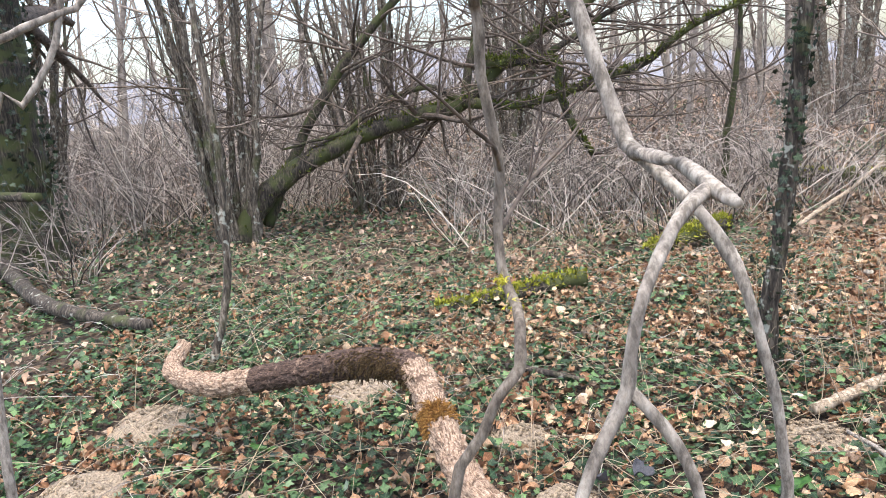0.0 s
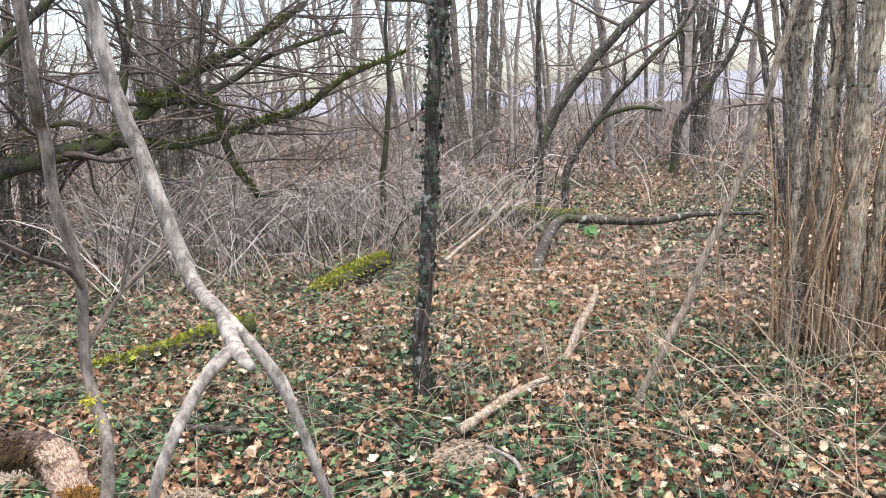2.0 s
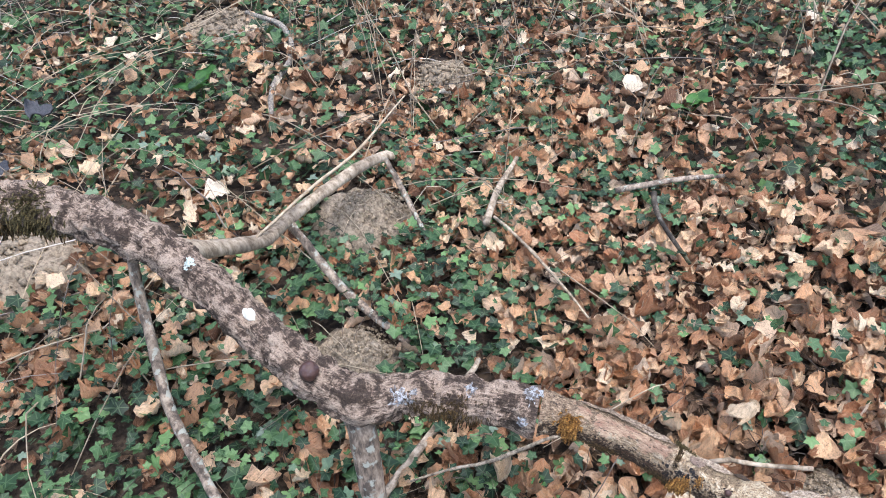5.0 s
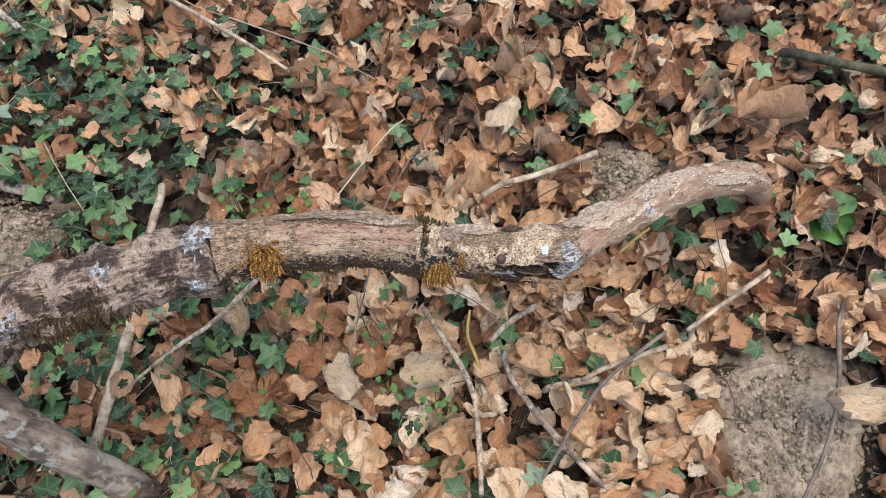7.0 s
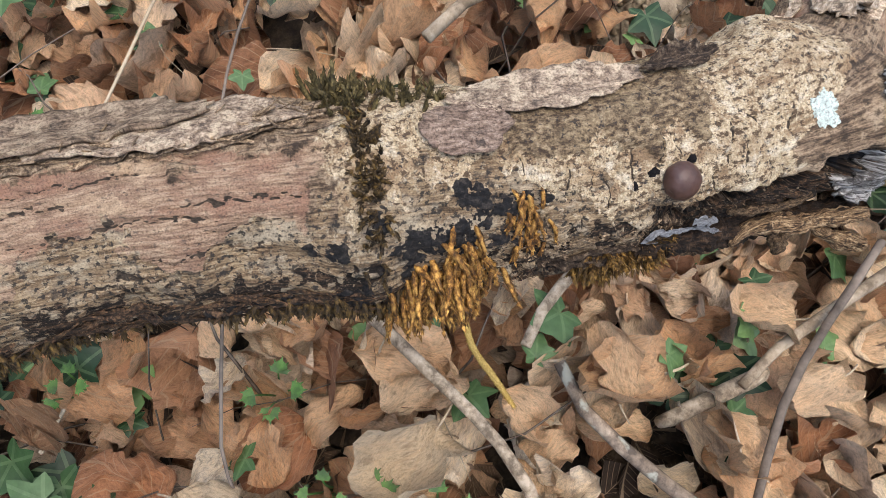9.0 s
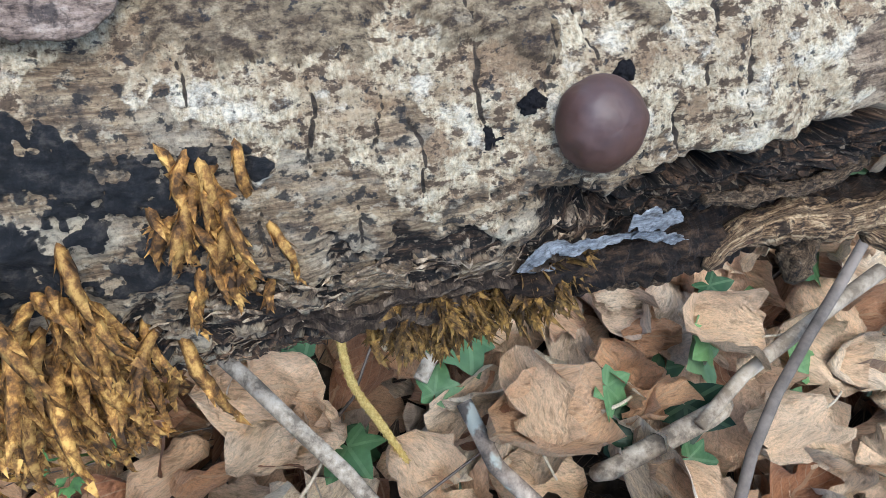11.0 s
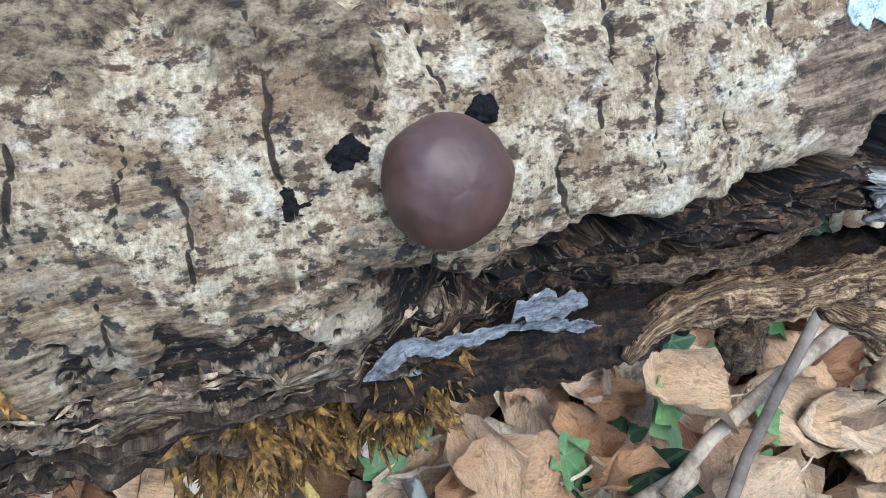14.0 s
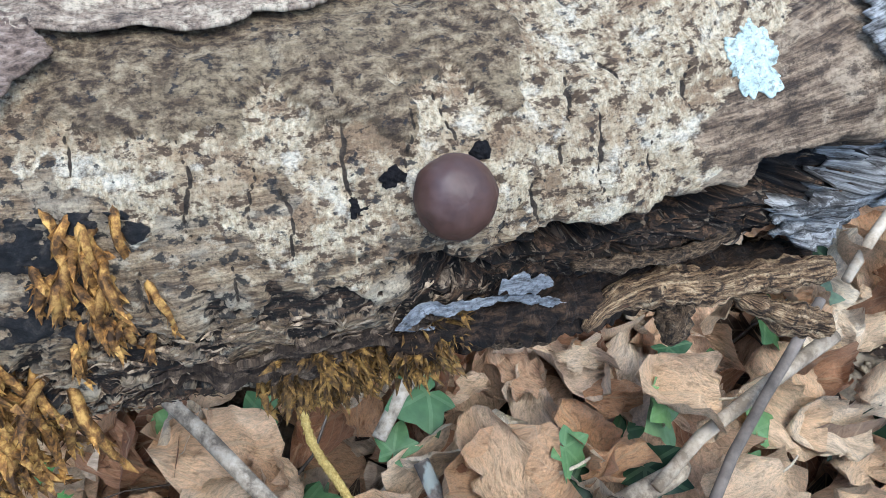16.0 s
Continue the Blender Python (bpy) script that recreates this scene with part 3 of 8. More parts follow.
def branch_tones(n, l, uv):
    """The branch's surfaces, in its own coordinates (metres along, metres round)."""
    noise_ = {
        "along": tex(n, l, "Noise", 1.0, stretched(n, l, uv, (110, 900, 1)), Detail=8.0, Roughness=0.72).outputs[0],
        "across": tex(n, l, "Noise", 1.0, stretched(n, l, uv, (1500, 620, 1)), Detail=7.0, Roughness=0.72).outputs[0],
        "wide": tex(n, l, "Noise", 150.0, uv, Detail=8.0, Roughness=0.72).outputs[0],
        "mid": tex(n, l, "Noise", 430.0, stretched(n, l, uv, (1, 1.3, 1)), Detail=7.0, Roughness=0.7).outputs[0],
        "fine": tex(n, l, "Noise", 1700.0, uv, Detail=6.0, Roughness=0.75).outputs[0],
        "specks": tex(n, l, "Noise", 1150.0, uv, Detail=4.0, Roughness=0.6).outputs[0],
        "drift": tex(n, l, "Noise", 1.0, stretched(n, l, uv, (30, 70, 1)), Detail=6.0, Roughness=0.65).outputs[0],
        "dots": tex(n, l, "Noise", 560.0, uv, Detail=5.0, Roughness=0.62).outputs[0],
    }

    def tone(base, stops, layers):
        t = ramp(n, l, noise_[base], [(0.5 + (at - 0.52) * 0.55, c) for at, c in stops])
        for which, lo, hi, colour, most in layers:
            on = (most,) * 3
            t = blend(n, l, ramp(n, l, noise_[which], [(lo, (0, 0, 0)), (hi, on)] if lo < hi else [(hi, on), (lo, (0, 0, 0))]), t, colour)
        return blend(n, l, 0.6, t, ramp(n, l, noise_["fine"], [(0.40, (0.30, 0.27, 0.25)), (0.49, (0.94, 0.94, 0.94)), (0.60, (1.25, 1.22, 1.18))]), "MULTIPLY")

    dots = ("dots", 0.588, 0.64, (0.028, 0.026, 0.028), 0.9)
    table = {
        "bark": tone("along", [(0.3, (0.05, 0.032, 0.021)), (0.48, (0.17, 0.115, 0.073)), (0.68, (0.38, 0.275, 0.18))], [("wide", 0.52, 0.58, (0.49, 0.375, 0.255), 0.7), ("wide", 0.455, 0.385, (0.04, 0.028, 0.02), 0.9), ("mid", 0.46, 0.40, (0.05, 0.034, 0.023), 0.7)]),
        "crust": tone("across", [(0.28, (0.34, 0.245, 0.145)), (0.45, (0.52, 0.41, 0.265)), (0.62, (0.65, 0.545, 0.375)), (0.8, (0.75, 0.66, 0.48))],
                      [("drift", 0.48, 0.38, (0.38, 0.27, 0.16), 0.7), ("wide", 0.48, 0.41, (0.25, 0.155, 0.085), 0.85), ("mid", 0.51, 0.45, (0.38, 0.26, 0.155), 0.7), ("mid", 0.475, 0.43, (0.085, 0.054, 0.033), 0.92), ("wide", 0.54, 0.64, (0.79, 0.71, 0.56), 0.8), dots, ("specks", 0.66, 0.72, (0.03, 0.028, 0.03), 0.8)]),
        "bare": tone("along", [(0.28, (0.12, 0.075, 0.05)), (0.42, (0.28, 0.182, 0.12)), (0.58, (0.41, 0.285, 0.195)), (0.78, (0.54, 0.41, 0.285))],
                     [("drift", 0.52, 0.62, (0.56, 0.42, 0.28), 0.65), ("drift", 0.49, 0.39, (0.31, 0.17, 0.115), 0.8), ("wide", 0.47, 0.40, (0.24, 0.145, 0.10), 0.7), ("mid", 0.43, 0.36, (0.12, 0.09, 0.07), 0.85), ("dots", 0.64, 0.70, (0.05, 0.04, 0.035), 0.8)]),
        "mould": tone("along", [(0.28, (0.06, 0.038, 0.022)), (0.45, (0.19, 0.125, 0.072)), (0.62, (0.36, 0.26, 0.155)), (0.8, (0.54, 0.42, 0.27))],
                      [("wide", 0.48, 0.40, (0.07, 0.055, 0.043), 0.85), ("mid", 0.55, 0.62, (0.50, 0.42, 0.30), 0.7), ("drift", 0.50, 0.60, (0.52, 0.44, 0.32), 0.75), ("dots", 0.54, 0.59, (0.026, 0.024, 0.023), 0.9)]),
        "olive": tone("mid", [(0.32, (0.06, 0.038, 0.022)), (0.48, (0.17, 0.118, 0.068)), (0.62, (0.30, 0.222, 0.135)), (0.78, (0.44, 0.345, 0.22))], [("wide", 0.48, 0.40, (0.10, 0.066, 0.038), 0.85), ("drift", 0.50, 0.60, (0.36, 0.275, 0.165), 0.6), ("mid", 0.47, 0.41, (0.055, 0.036, 0.024), 0.8), ("wide", 0.58, 0.66, (0.45, 0.36, 0.24), 0.7), dots]),
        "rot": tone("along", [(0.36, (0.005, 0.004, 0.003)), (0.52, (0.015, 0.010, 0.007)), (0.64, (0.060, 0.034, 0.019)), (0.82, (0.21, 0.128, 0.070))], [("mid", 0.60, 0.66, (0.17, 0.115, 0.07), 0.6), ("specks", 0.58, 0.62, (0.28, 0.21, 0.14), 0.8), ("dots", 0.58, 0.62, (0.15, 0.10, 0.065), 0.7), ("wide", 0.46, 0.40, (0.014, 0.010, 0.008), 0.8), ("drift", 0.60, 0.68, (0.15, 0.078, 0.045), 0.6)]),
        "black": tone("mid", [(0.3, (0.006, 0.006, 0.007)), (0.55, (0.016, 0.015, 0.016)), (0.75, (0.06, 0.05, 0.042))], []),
        "crack": tone("mid", [(0.3, (0.022, 0.017, 0.013)), (0.7, (0.085, 0.063, 0.046))], []),
    }
    return table, noise_


def branch_material():
    m, n, l, b = material("rotting_branch")
    table, noise_ = branch_tones(n, l, coords(n, "UV"))
    ragged = calc(n, l, "MULTIPLY", calc(n, l, "SUBTRACT", noise_["mid"], 0.5), 0.5)
    out = table["bark"]
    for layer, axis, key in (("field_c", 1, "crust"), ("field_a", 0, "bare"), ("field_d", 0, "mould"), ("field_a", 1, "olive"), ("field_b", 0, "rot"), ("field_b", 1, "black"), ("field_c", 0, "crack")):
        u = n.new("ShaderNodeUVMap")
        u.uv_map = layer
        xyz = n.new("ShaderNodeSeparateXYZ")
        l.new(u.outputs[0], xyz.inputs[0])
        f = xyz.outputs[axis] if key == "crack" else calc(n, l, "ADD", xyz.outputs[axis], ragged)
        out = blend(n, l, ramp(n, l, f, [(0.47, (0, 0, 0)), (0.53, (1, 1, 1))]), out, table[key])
    l.new(out, b.inputs["Base Color"])
    b.inputs["Roughness"].default_value = 0.78
    b.inputs["Specular IOR Level"].default_value = 0.32
    h = calc(n, l, "ADD", calc(n, l, "MULTIPLY", noise_["fine"], 0.5), calc(n, l, "ADD", noise_["mid"], calc(n, l, "ADD", noise_["across"], noise_["along"])))
    relief(n, l, b, h, 0.9, 0.0007)
    return m


def rot_wood(name, stops, patches, grainy, rough=0.82, bump=0.0006, wide_=170.0, fine_=1300.0):
    """Bark, lichen and loosened wood lying on the branch."""
    m, n, l, b = material(name)
    uv = coords(n, "UV")
    grain = tex(n, l, "Noise", 1.0, stretched(n, l, uv, grainy), Detail=8.0, Roughness=0.72)
    wide = tex(n, l, "Noise", wide_, uv, Detail=8.0, Roughness=0.72)
    fine = tex(n, l, "Noise", fine_, uv, Detail=6.0, Roughness=0.75)
    tone = ramp(n, l, grain.outputs[0], [(0.5 + (at - 0.52) * 0.55, c) for at, c in stops])
    for lo, hi, colour in patches:
        tone = blend(n, l, ramp(n, l, wide.outputs[0], [(lo, (0, 0, 0)), (hi, (0.88, 0.88, 0.88))] if lo < hi else [(hi, (0.88, 0.88, 0.88)), (lo, (0, 0, 0))]), tone, colour)
    tone = blend(n, l, 0.75, tone, ramp(n, l, fine.outputs[0], [(0.40, (0.30, 0.27, 0.25)), (0.49, (0.95, 0.95, 0.95)), (0.60, (1.22, 1.2, 1.18))]), "MULTIPLY")
    l.new(tone, b.inputs["Base Color"])
    b.inputs["Roughness"].default_value = rough
    b.inputs["Specular IOR Level"].default_value = 0.3
    relief(n, l, b, calc(n, l, "ADD", fine.outputs[0], calc(n, l, "ADD", grain.outputs[0], wide.outputs[0])), 0.85, bump)
    return m


BRANCH = branch_material()
BARK = rot_wood("peeling_bark", [(0.3, (0.085, 0.06, 0.042)), (0.5, (0.25, 0.18, 0.125)), (0.72, (0.48, 0.37, 0.265))], [(0.52, 0.62, (0.54, 0.43, 0.305)), (0.44, 0.34, (0.05, 0.04, 0.034))], (160, 520, 1), 0.85, 0.0012)
ROT = rot_wood("dark_rot", [(0.28, (0.012, 0.008, 0.006)), (0.48, (0.045, 0.029, 0.019)), (0.62, (0.11, 0.076, 0.05)), (0.8, (0.24, 0.18, 0.125))], [(0.58, 0.66, (0.33, 0.26, 0.19))], (420, 1100, 1), 0.8, 0.0012)
ROUGH_BARK = rot_wood("rough_bark", [(0.3, (0.07, 0.05, 0.04)), (0.46, (0.19, 0.136, 0.10)), (0.58, (0.38, 0.282, 0.212)), (0.75, (0.60, 0.475, 0.37))],
                      [(0.51, 0.59, (0.50, 0.39, 0.30)), (0.505, 0.44, (0.046, 0.031, 0.023))], (60, 300, 1), 0.85, 0.004, 34.0, 420.0)
HOOK_BARK = rot_wood("pale_orange_bark", [(0.3, (0.12, 0.075, 0.05)), (0.46, (0.30, 0.20, 0.135)), (0.58, (0.48, 0.35, 0.25)), (0.75, (0.63, 0.50, 0.38))],
                     [(0.47, 0.39, (0.10, 0.062, 0.042)), (0.60, 0.66, (0.66, 0.55, 0.43))], (40, 260, 1), 0.85, 0.004, 26.0, 300.0)
DARK_FIBRE = rot_wood("dark_fibrous_bark", [(0.3, (0.03, 0.02, 0.016)), (0.5, (0.09, 0.058, 0.045)), (0.72, (0.20, 0.135, 0.10))], [(0.56, 0.62, (0.27, 0.19, 0.14))], (40, 330, 1), 0.9, 0.006, 30.0, 300.0)


def lengths(*runs):
    return np.concatenate([np.arange(a, b, d) for a, b, d in runs])


def log_stretch(name, s, deg, parent, mat, label=""):
    """One stretch of the branch as a closed-round mesh."""
    S, D = np.meshgrid(s, deg, indexing="ij")
    Dw = np.where(D > 180, D - 360, D)
    d, fields = log_shape(S.ravel(), Dw.ravel())
    c = np.stack([np.interp(s, RUN, CURVE[:, a]) for a in range(3)], 1)
    r = np.interp(s, RUN, CURVE[:, 3])
    n = np.stack([np.interp(s, RUN, CN[:, a]) for a in range(3)], 1)
    b = np.stack([np.interp(s, RUN, CS[:, a]) for a in range(3)], 1)
    a = np.radians(deg)
    out = n[:, None] * np.cos(a)[None, :, None] + b[:, None] * np.sin(a)[None, :, None]
    v = (c[:, None] + out * (r[:, None] + d.reshape(S.shape))[..., None]).reshape(-1, 3)
    k = len(deg)
    i = np.arange(len(s) - 1)[:, None] * k + np.arange(k)[None, :]
    j = np.arange(len(s) - 1)[:, None] * k + (np.arange(k)[None, :] + 1) % k
    quads = np.stack([i, j, j + k, i + k], -1).reshape(-1, 4)
    v = np.vstack([v, c[:1], c[-1:]])
    m, kk = len(v) - 2, np.arange(k)
    caps = np.vstack([np.stack([np.full(k, m), (kk + 1) % k, kk], 1), np.stack([np.full(k, m + 1), (len(s) - 1) * k + kk, (len(s) - 1) * k + (kk + 1) % k], 1)])
    uv = np.vstack([np.stack([S.ravel(), np.radians(Dw.ravel()) * 0.03], 1), [[s[0], 0], [s[-1], 0]]])
    pair = lambda x, y: np.vstack([np.stack([fields[x], fields[y]], 1), np.zeros((2, 2))])
    return part(name, mesh_of(name, v, [quads, caps], [mat], uv, True, {"field_a": pair(0, 1), "field_b": pair(2, 3), "field_c": pair(4, 5), "field_d": pair(6, 6)}), parent, label)


log = tagged(new("fallen_branch"), "long crooked rotting branch propped above the leaf litter, bark peeling", "branch")
ROUND = np.linspace(-180, 180, 72, endpoint=False)
log_stretch("hooked_end", lengths((0.0, 0.90, 0.010)), ROUND, log, HOOK_BARK, "pale orange-tan hooked end with peeling bark")
log_stretch("shaggy_stretch", lengths((0.89, 1.95, 0.010)), ROUND, log, DARK_FIBRE, "dark shaggy fibrous bark")
log_stretch("elbow", lengths((1.94, 2.905, 0.008)), ROUND, log, HOOK_BARK, "pinkish tan wood below a rusty elbow")
log_stretch("flaking_stretch", lengths((2.90, 4.3605, 0.007)), ROUND, log, ROUGH_BARK, "flaking brown and tan bark")
DENSE = np.concatenate([np.linspace(-62, 132, 230, endpoint=False), np.linspace(132, 298, 36, endpoint=False)])
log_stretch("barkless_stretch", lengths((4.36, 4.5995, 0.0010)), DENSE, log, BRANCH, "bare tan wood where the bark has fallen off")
DENSE = np.concatenate([np.linspace(-50, 142, 420, endpoint=False), np.linspace(142, 310, 40, endpoint=False)])
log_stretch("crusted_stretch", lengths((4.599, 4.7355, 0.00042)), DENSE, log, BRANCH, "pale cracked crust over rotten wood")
DENSE = np.concatenate([np.linspace(-62, 118, 120, endpoint=False), np.linspace(118, 298, 30, endpoint=False)])
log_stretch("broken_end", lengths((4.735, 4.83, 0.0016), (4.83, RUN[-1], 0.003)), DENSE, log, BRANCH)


def patch(name, s, deg, long_, wide, lift, thick, mat, seed, jag=0.25, curl=0.0, curl_way=0.0, parent=None, label="", n=34, bumpy=0.0, drape=True, slant=0.0):
    """A plate lying on the branch with a ragged outline and real thickness; long_ and wide are half sizes in metres; curl lifts the side
    that curl_way (radians from along the branch) points to."""
    g = np.linspace(-1, 1, n)
    U, V = np.meshgrid(g, g, indexing="ij")
    X, Y = U * np.sqrt(1 - V * V / 2), V * np.sqrt(1 - U * U / 2)
    ang = np.arctan2(Y, X)
    q = np.stack([np.cos(ang).ravel() * 2.2 + seed, np.sin(ang).ravel() * 2.2, np.zeros(ang.size)], 1)
    rag = 1 + jag * (fbm(q, 4, seed) + 0.5 * fbm(q * 4, 3, seed + 5)).reshape(U.shape)
    X, Y = X * rag, Y * rag
    r0 = float(np.interp(s, RUN, CURVE[:, 3]))
    S, D = s + X * long_, deg + np.degrees((Y * wide + slant * X * long_) / r0)
    q = np.stack([S.ravel(), np.radians(D).ravel() * r0, np.zeros(S.size)], 1)
    toward = (X * math.cos(curl_way) + Y * math.sin(curl_way)).ravel()
    rise = lift + curl * np.clip(toward, 0, 2) ** 2 + bumpy * (fbm(q * 300, 3, seed) + 0.9 * flakes(q * (90, 1500, 1), seed + 2, 3, 0.05))
    if not drape:
        rise = rise + log_shape(s, deg)[0][0] - log_shape(S.ravel(), D.ravel())[0]
    top, _ = on_log(S.ravel(), D.ravel(), rise)
    low, _ = on_log(S.ravel(), D.ravel(), rise - thick * (0.35 + 0.65 * (1 - np.maximum(abs(U), abs(V)).ravel() ** 4)))
    i = (np.arange(n - 1)[:, None] * n + np.arange(n - 1)[None, :]).ravel()
    quads = np.stack([i, i + n, i + n + 1, i + 1], 1)
    rim = np.concatenate([np.arange(n), np.arange(1, n) * n + n - 1, (n - 1) * n + np.arange(n - 2, -1, -1), np.arange(n - 2, 0, -1) * n])
    nxt = np.roll(rim, -1)
    walls = np.stack([rim, nxt, nxt + n * n, rim + n * n], 1)
    uv = np.stack([S.ravel(), np.radians(D).ravel() * 0.03], 1)
    return part(name, mesh_of(name, np.vstack([top, low]), [quads, quads[:, ::-1] + n * n, walls], [mat], np.vstack([uv, uv]), bumpy == 0), parent or log, label)


CUTWOOD = plain_material("cut_wood", [(0.62, 0.60, 0.50), (0.78, 0.76, 0.66)], 160.0, 0.7, 0.0004)
LICHEN = rot_wood("pale_lichen", [(0.3, (0.42, 0.50, 0.46)), (0.6, (0.62, 0.72, 0.66)), (0.8, (0.74, 0.80, 0.76))], [], (700, 700, 1), 0.9)
WHITE_LICHEN = rot_wood("white_lichen", [(0.3, (0.34, 0.35, 0.36)), (0.6, (0.50, 0.52, 0.54)), (0.8, (0.64, 0.66, 0.68))], [(0.53, 0.46, (0.13, 0.11, 0.10))], (500, 500, 1), 0.9)
SILVER = rot_wood("silver_grey_wood", [(0.3, (0.10, 0.10, 0.105)), (0.55, (0.22, 0.225, 0.235)), (0.8, (0.36, 0.37, 0.39))], [(0.44, 0.38, (0.05, 0.045, 0.04))], (260, 1500, 1), 0.55, 0.0003)
DEEPPLUM = rot_wood("plum_grey_bark", [(0.3, (0.07, 0.046, 0.034)), (0.47, (0.19, 0.132, 0.098)), (0.62, (0.30, 0.22, 0.17)), (0.75, (0.42, 0.33, 0.26))], [(0.44, 0.37, (0.05, 0.038, 0.033))], (300, 700, 1), 0.75, 0.0005)
STUMP = rot_wood("bleached_stump_wood", [(0.36, (0.05, 0.045, 0.04)), (0.48, (0.24, 0.225, 0.21)), (0.6, (0.46, 0.445, 0.425)), (0.75, (0.66, 0.65, 0.63))], [(0.47, 0.41, (0.05, 0.042, 0.036))], (110, 1100, 1), 0.7, 0.0010)
PLUM = rot_wood("plum_bark", [(0.3, (0.11, 0.078, 0.058)), (0.5, (0.30, 0.222, 0.16)), (0.75, (0.53, 0.43, 0.32))], [(0.52, 0.58, (0.58, 0.48, 0.35)), (0.44, 0.37, (0.07, 0.052, 0.042))], (400, 700, 1), 0.75, 0.0005)
TANBARK = rot_wood("pale_flaking_bark", [(0.3, (0.17, 0.125, 0.088)), (0.48, (0.38, 0.295, 0.21)), (0.62, (0.55, 0.45, 0.34)), (0.78, (0.70, 0.61, 0.49))], [(0.45, 0.38, (0.09, 0.065, 0.048)), (0.60, 0.68, (0.66, 0.63, 0.57))], (120, 620, 1), 0.8, 0.0008)

# plates of bark, lichen and loosened wood on the branch
patch("lichen_patch", 4.7046, 18.0, 0.0031, 0.0046, 0.0002, 0.0005, LICHEN, 301, 0.22, label="pale mint-green lichen patch")
patch("lichen_patch", 4.874, 34.0, 0.010, 0.012, 0.0002, 0.0008, WHITE_LICHEN, 302, 0.24, label="white lichen crust")
patch("lichen_patch", 4.344, -4.0, 0.016, 0.018, 0.0002, 0.0010, WHITE_LICHEN, 303, 0.42, label="white lichen crust")
patch("lichen_patch", 4.334, 66.0, 0.009, 0.008, 0.0002, 0.0010, WHITE_LICHEN, 304, 0.24, label="white lichen crust")
patch("lichen_patch", 4.124, 44.0, 0.020, 0.017, 0.0004, 0.0012, WHITE_LICHEN, 305, 0.45, label="white lichen crust")
patch("lichen_patch", 4.242, 6.0, 0.010, 0.010, 0.0002, 0.0010, WHITE_LICHEN, 306, 0.45, label="white lichen crust")
patch("lichen_patch", 3.063, 62.0, 0.026, 0.022, 0.0004, 0.0015, WHITE_LICHEN, 307, 0.42, label="white lichen crust")
patch("lichen_patch", 3.672, 10.0, 0.010, 0.008, 0.0002, 0.0010, LICHEN, 308, 0.3, label="faint mint-green lichen spot")
patch("cut_face", 3.824, 9.0, 0.0135, 0.0078, 0.004, 0.005, CUTWOOD, 309, 0.03, label="small pale oval cut face")
patch("bark_plate", 4.612, -9.0, 0.0115, 0.0078, 0.0018, 0.0013, DEEPPLUM, 311, 0.10, 0.0016, 1.2, label="plum-grey bark plate")
patch("bark_plate", 4.635, -29.0, 0.026, 0.0065, 0.0018, 0.0012, PLUM, 312, 0.13, 0.002, -1.2)
patch("bark_plate", 4.535, -31.0, 0.034, 0.009, 0.0020, 0.0014, PLUM, 313, 0.13, 0.001, 1.4)
patch("bark_plate", 4.462, -32.0, 0.046, 0.007, 0.0022, 0.0018, BARK, 314, 0.15, 0.004, 1.5, label="lifted strip of bark")
patch("bark_plate", 4.500, -40.0, 0.05, 0.008, 0.0035, 0.0018, BARK, 315, 0.15, 0.003, -1.5)
patch("bark_plate", 4.676, -34.0, 0.011, 0.0030, 0.0024, 0.0012, ROT, 316, 0.14, 0.004, -1.4)
patch("bark_plate", 4.79, -22.0, 0.05, 0.010, 0.0015, 0.0014, TANBARK, 317, 0.13, 0.003, -1.2)
patch("bark_plate", 4.83, 10.0, 0.03, 0.006, 0.0010, 0.0012, TANBARK, 318, 0.15, 0.003, 1.2)
patch("bark_plate", 4.93, -10.0, 0.07, 0.011, 0.0010, 0.0014, TANBARK, 319, 0.13, 0.003, -1.2, label="grey weathered bark plate")
patch("bark_plate", 5.05, 30.0, 0.06, 0.009, 0.0010, 0.0014, TANBARK, 320, 0.14, 0.003, 1.2)
patch("silver_stump", 4.7250, 44.0, 0.008, 0.010, 0.0006, 0.002, STUMP, 334, 0.14, 0.003, 0.8, label="silver-grey broken wood of the stump")
patch("silver_stump", 4.7225, 30.0, 0.007, 0.008, 0.0022, 0.0016, STUMP, 337, 0.16, 0.003, 0.3)
patch("silver_stump", 4.7270, 58.0, 0.0075, 0.006, 0.0030, 0.0014, STUMP, 338, 0.2, 0.003, 0.0)
patch("silver_stump", 4.7180, 66.0, 0.008, 0.005, 0.0016, 0.0012, STUMP, 335, 0.25, 0.003, 1.6)
patch("bark_ledge", 4.6480, 80.0, 0.0140, 0.0030, 0.0006, 0.0014, ROT, 345, 0.40, 0.0008, 1.5, bumpy=0.0012, n=56)



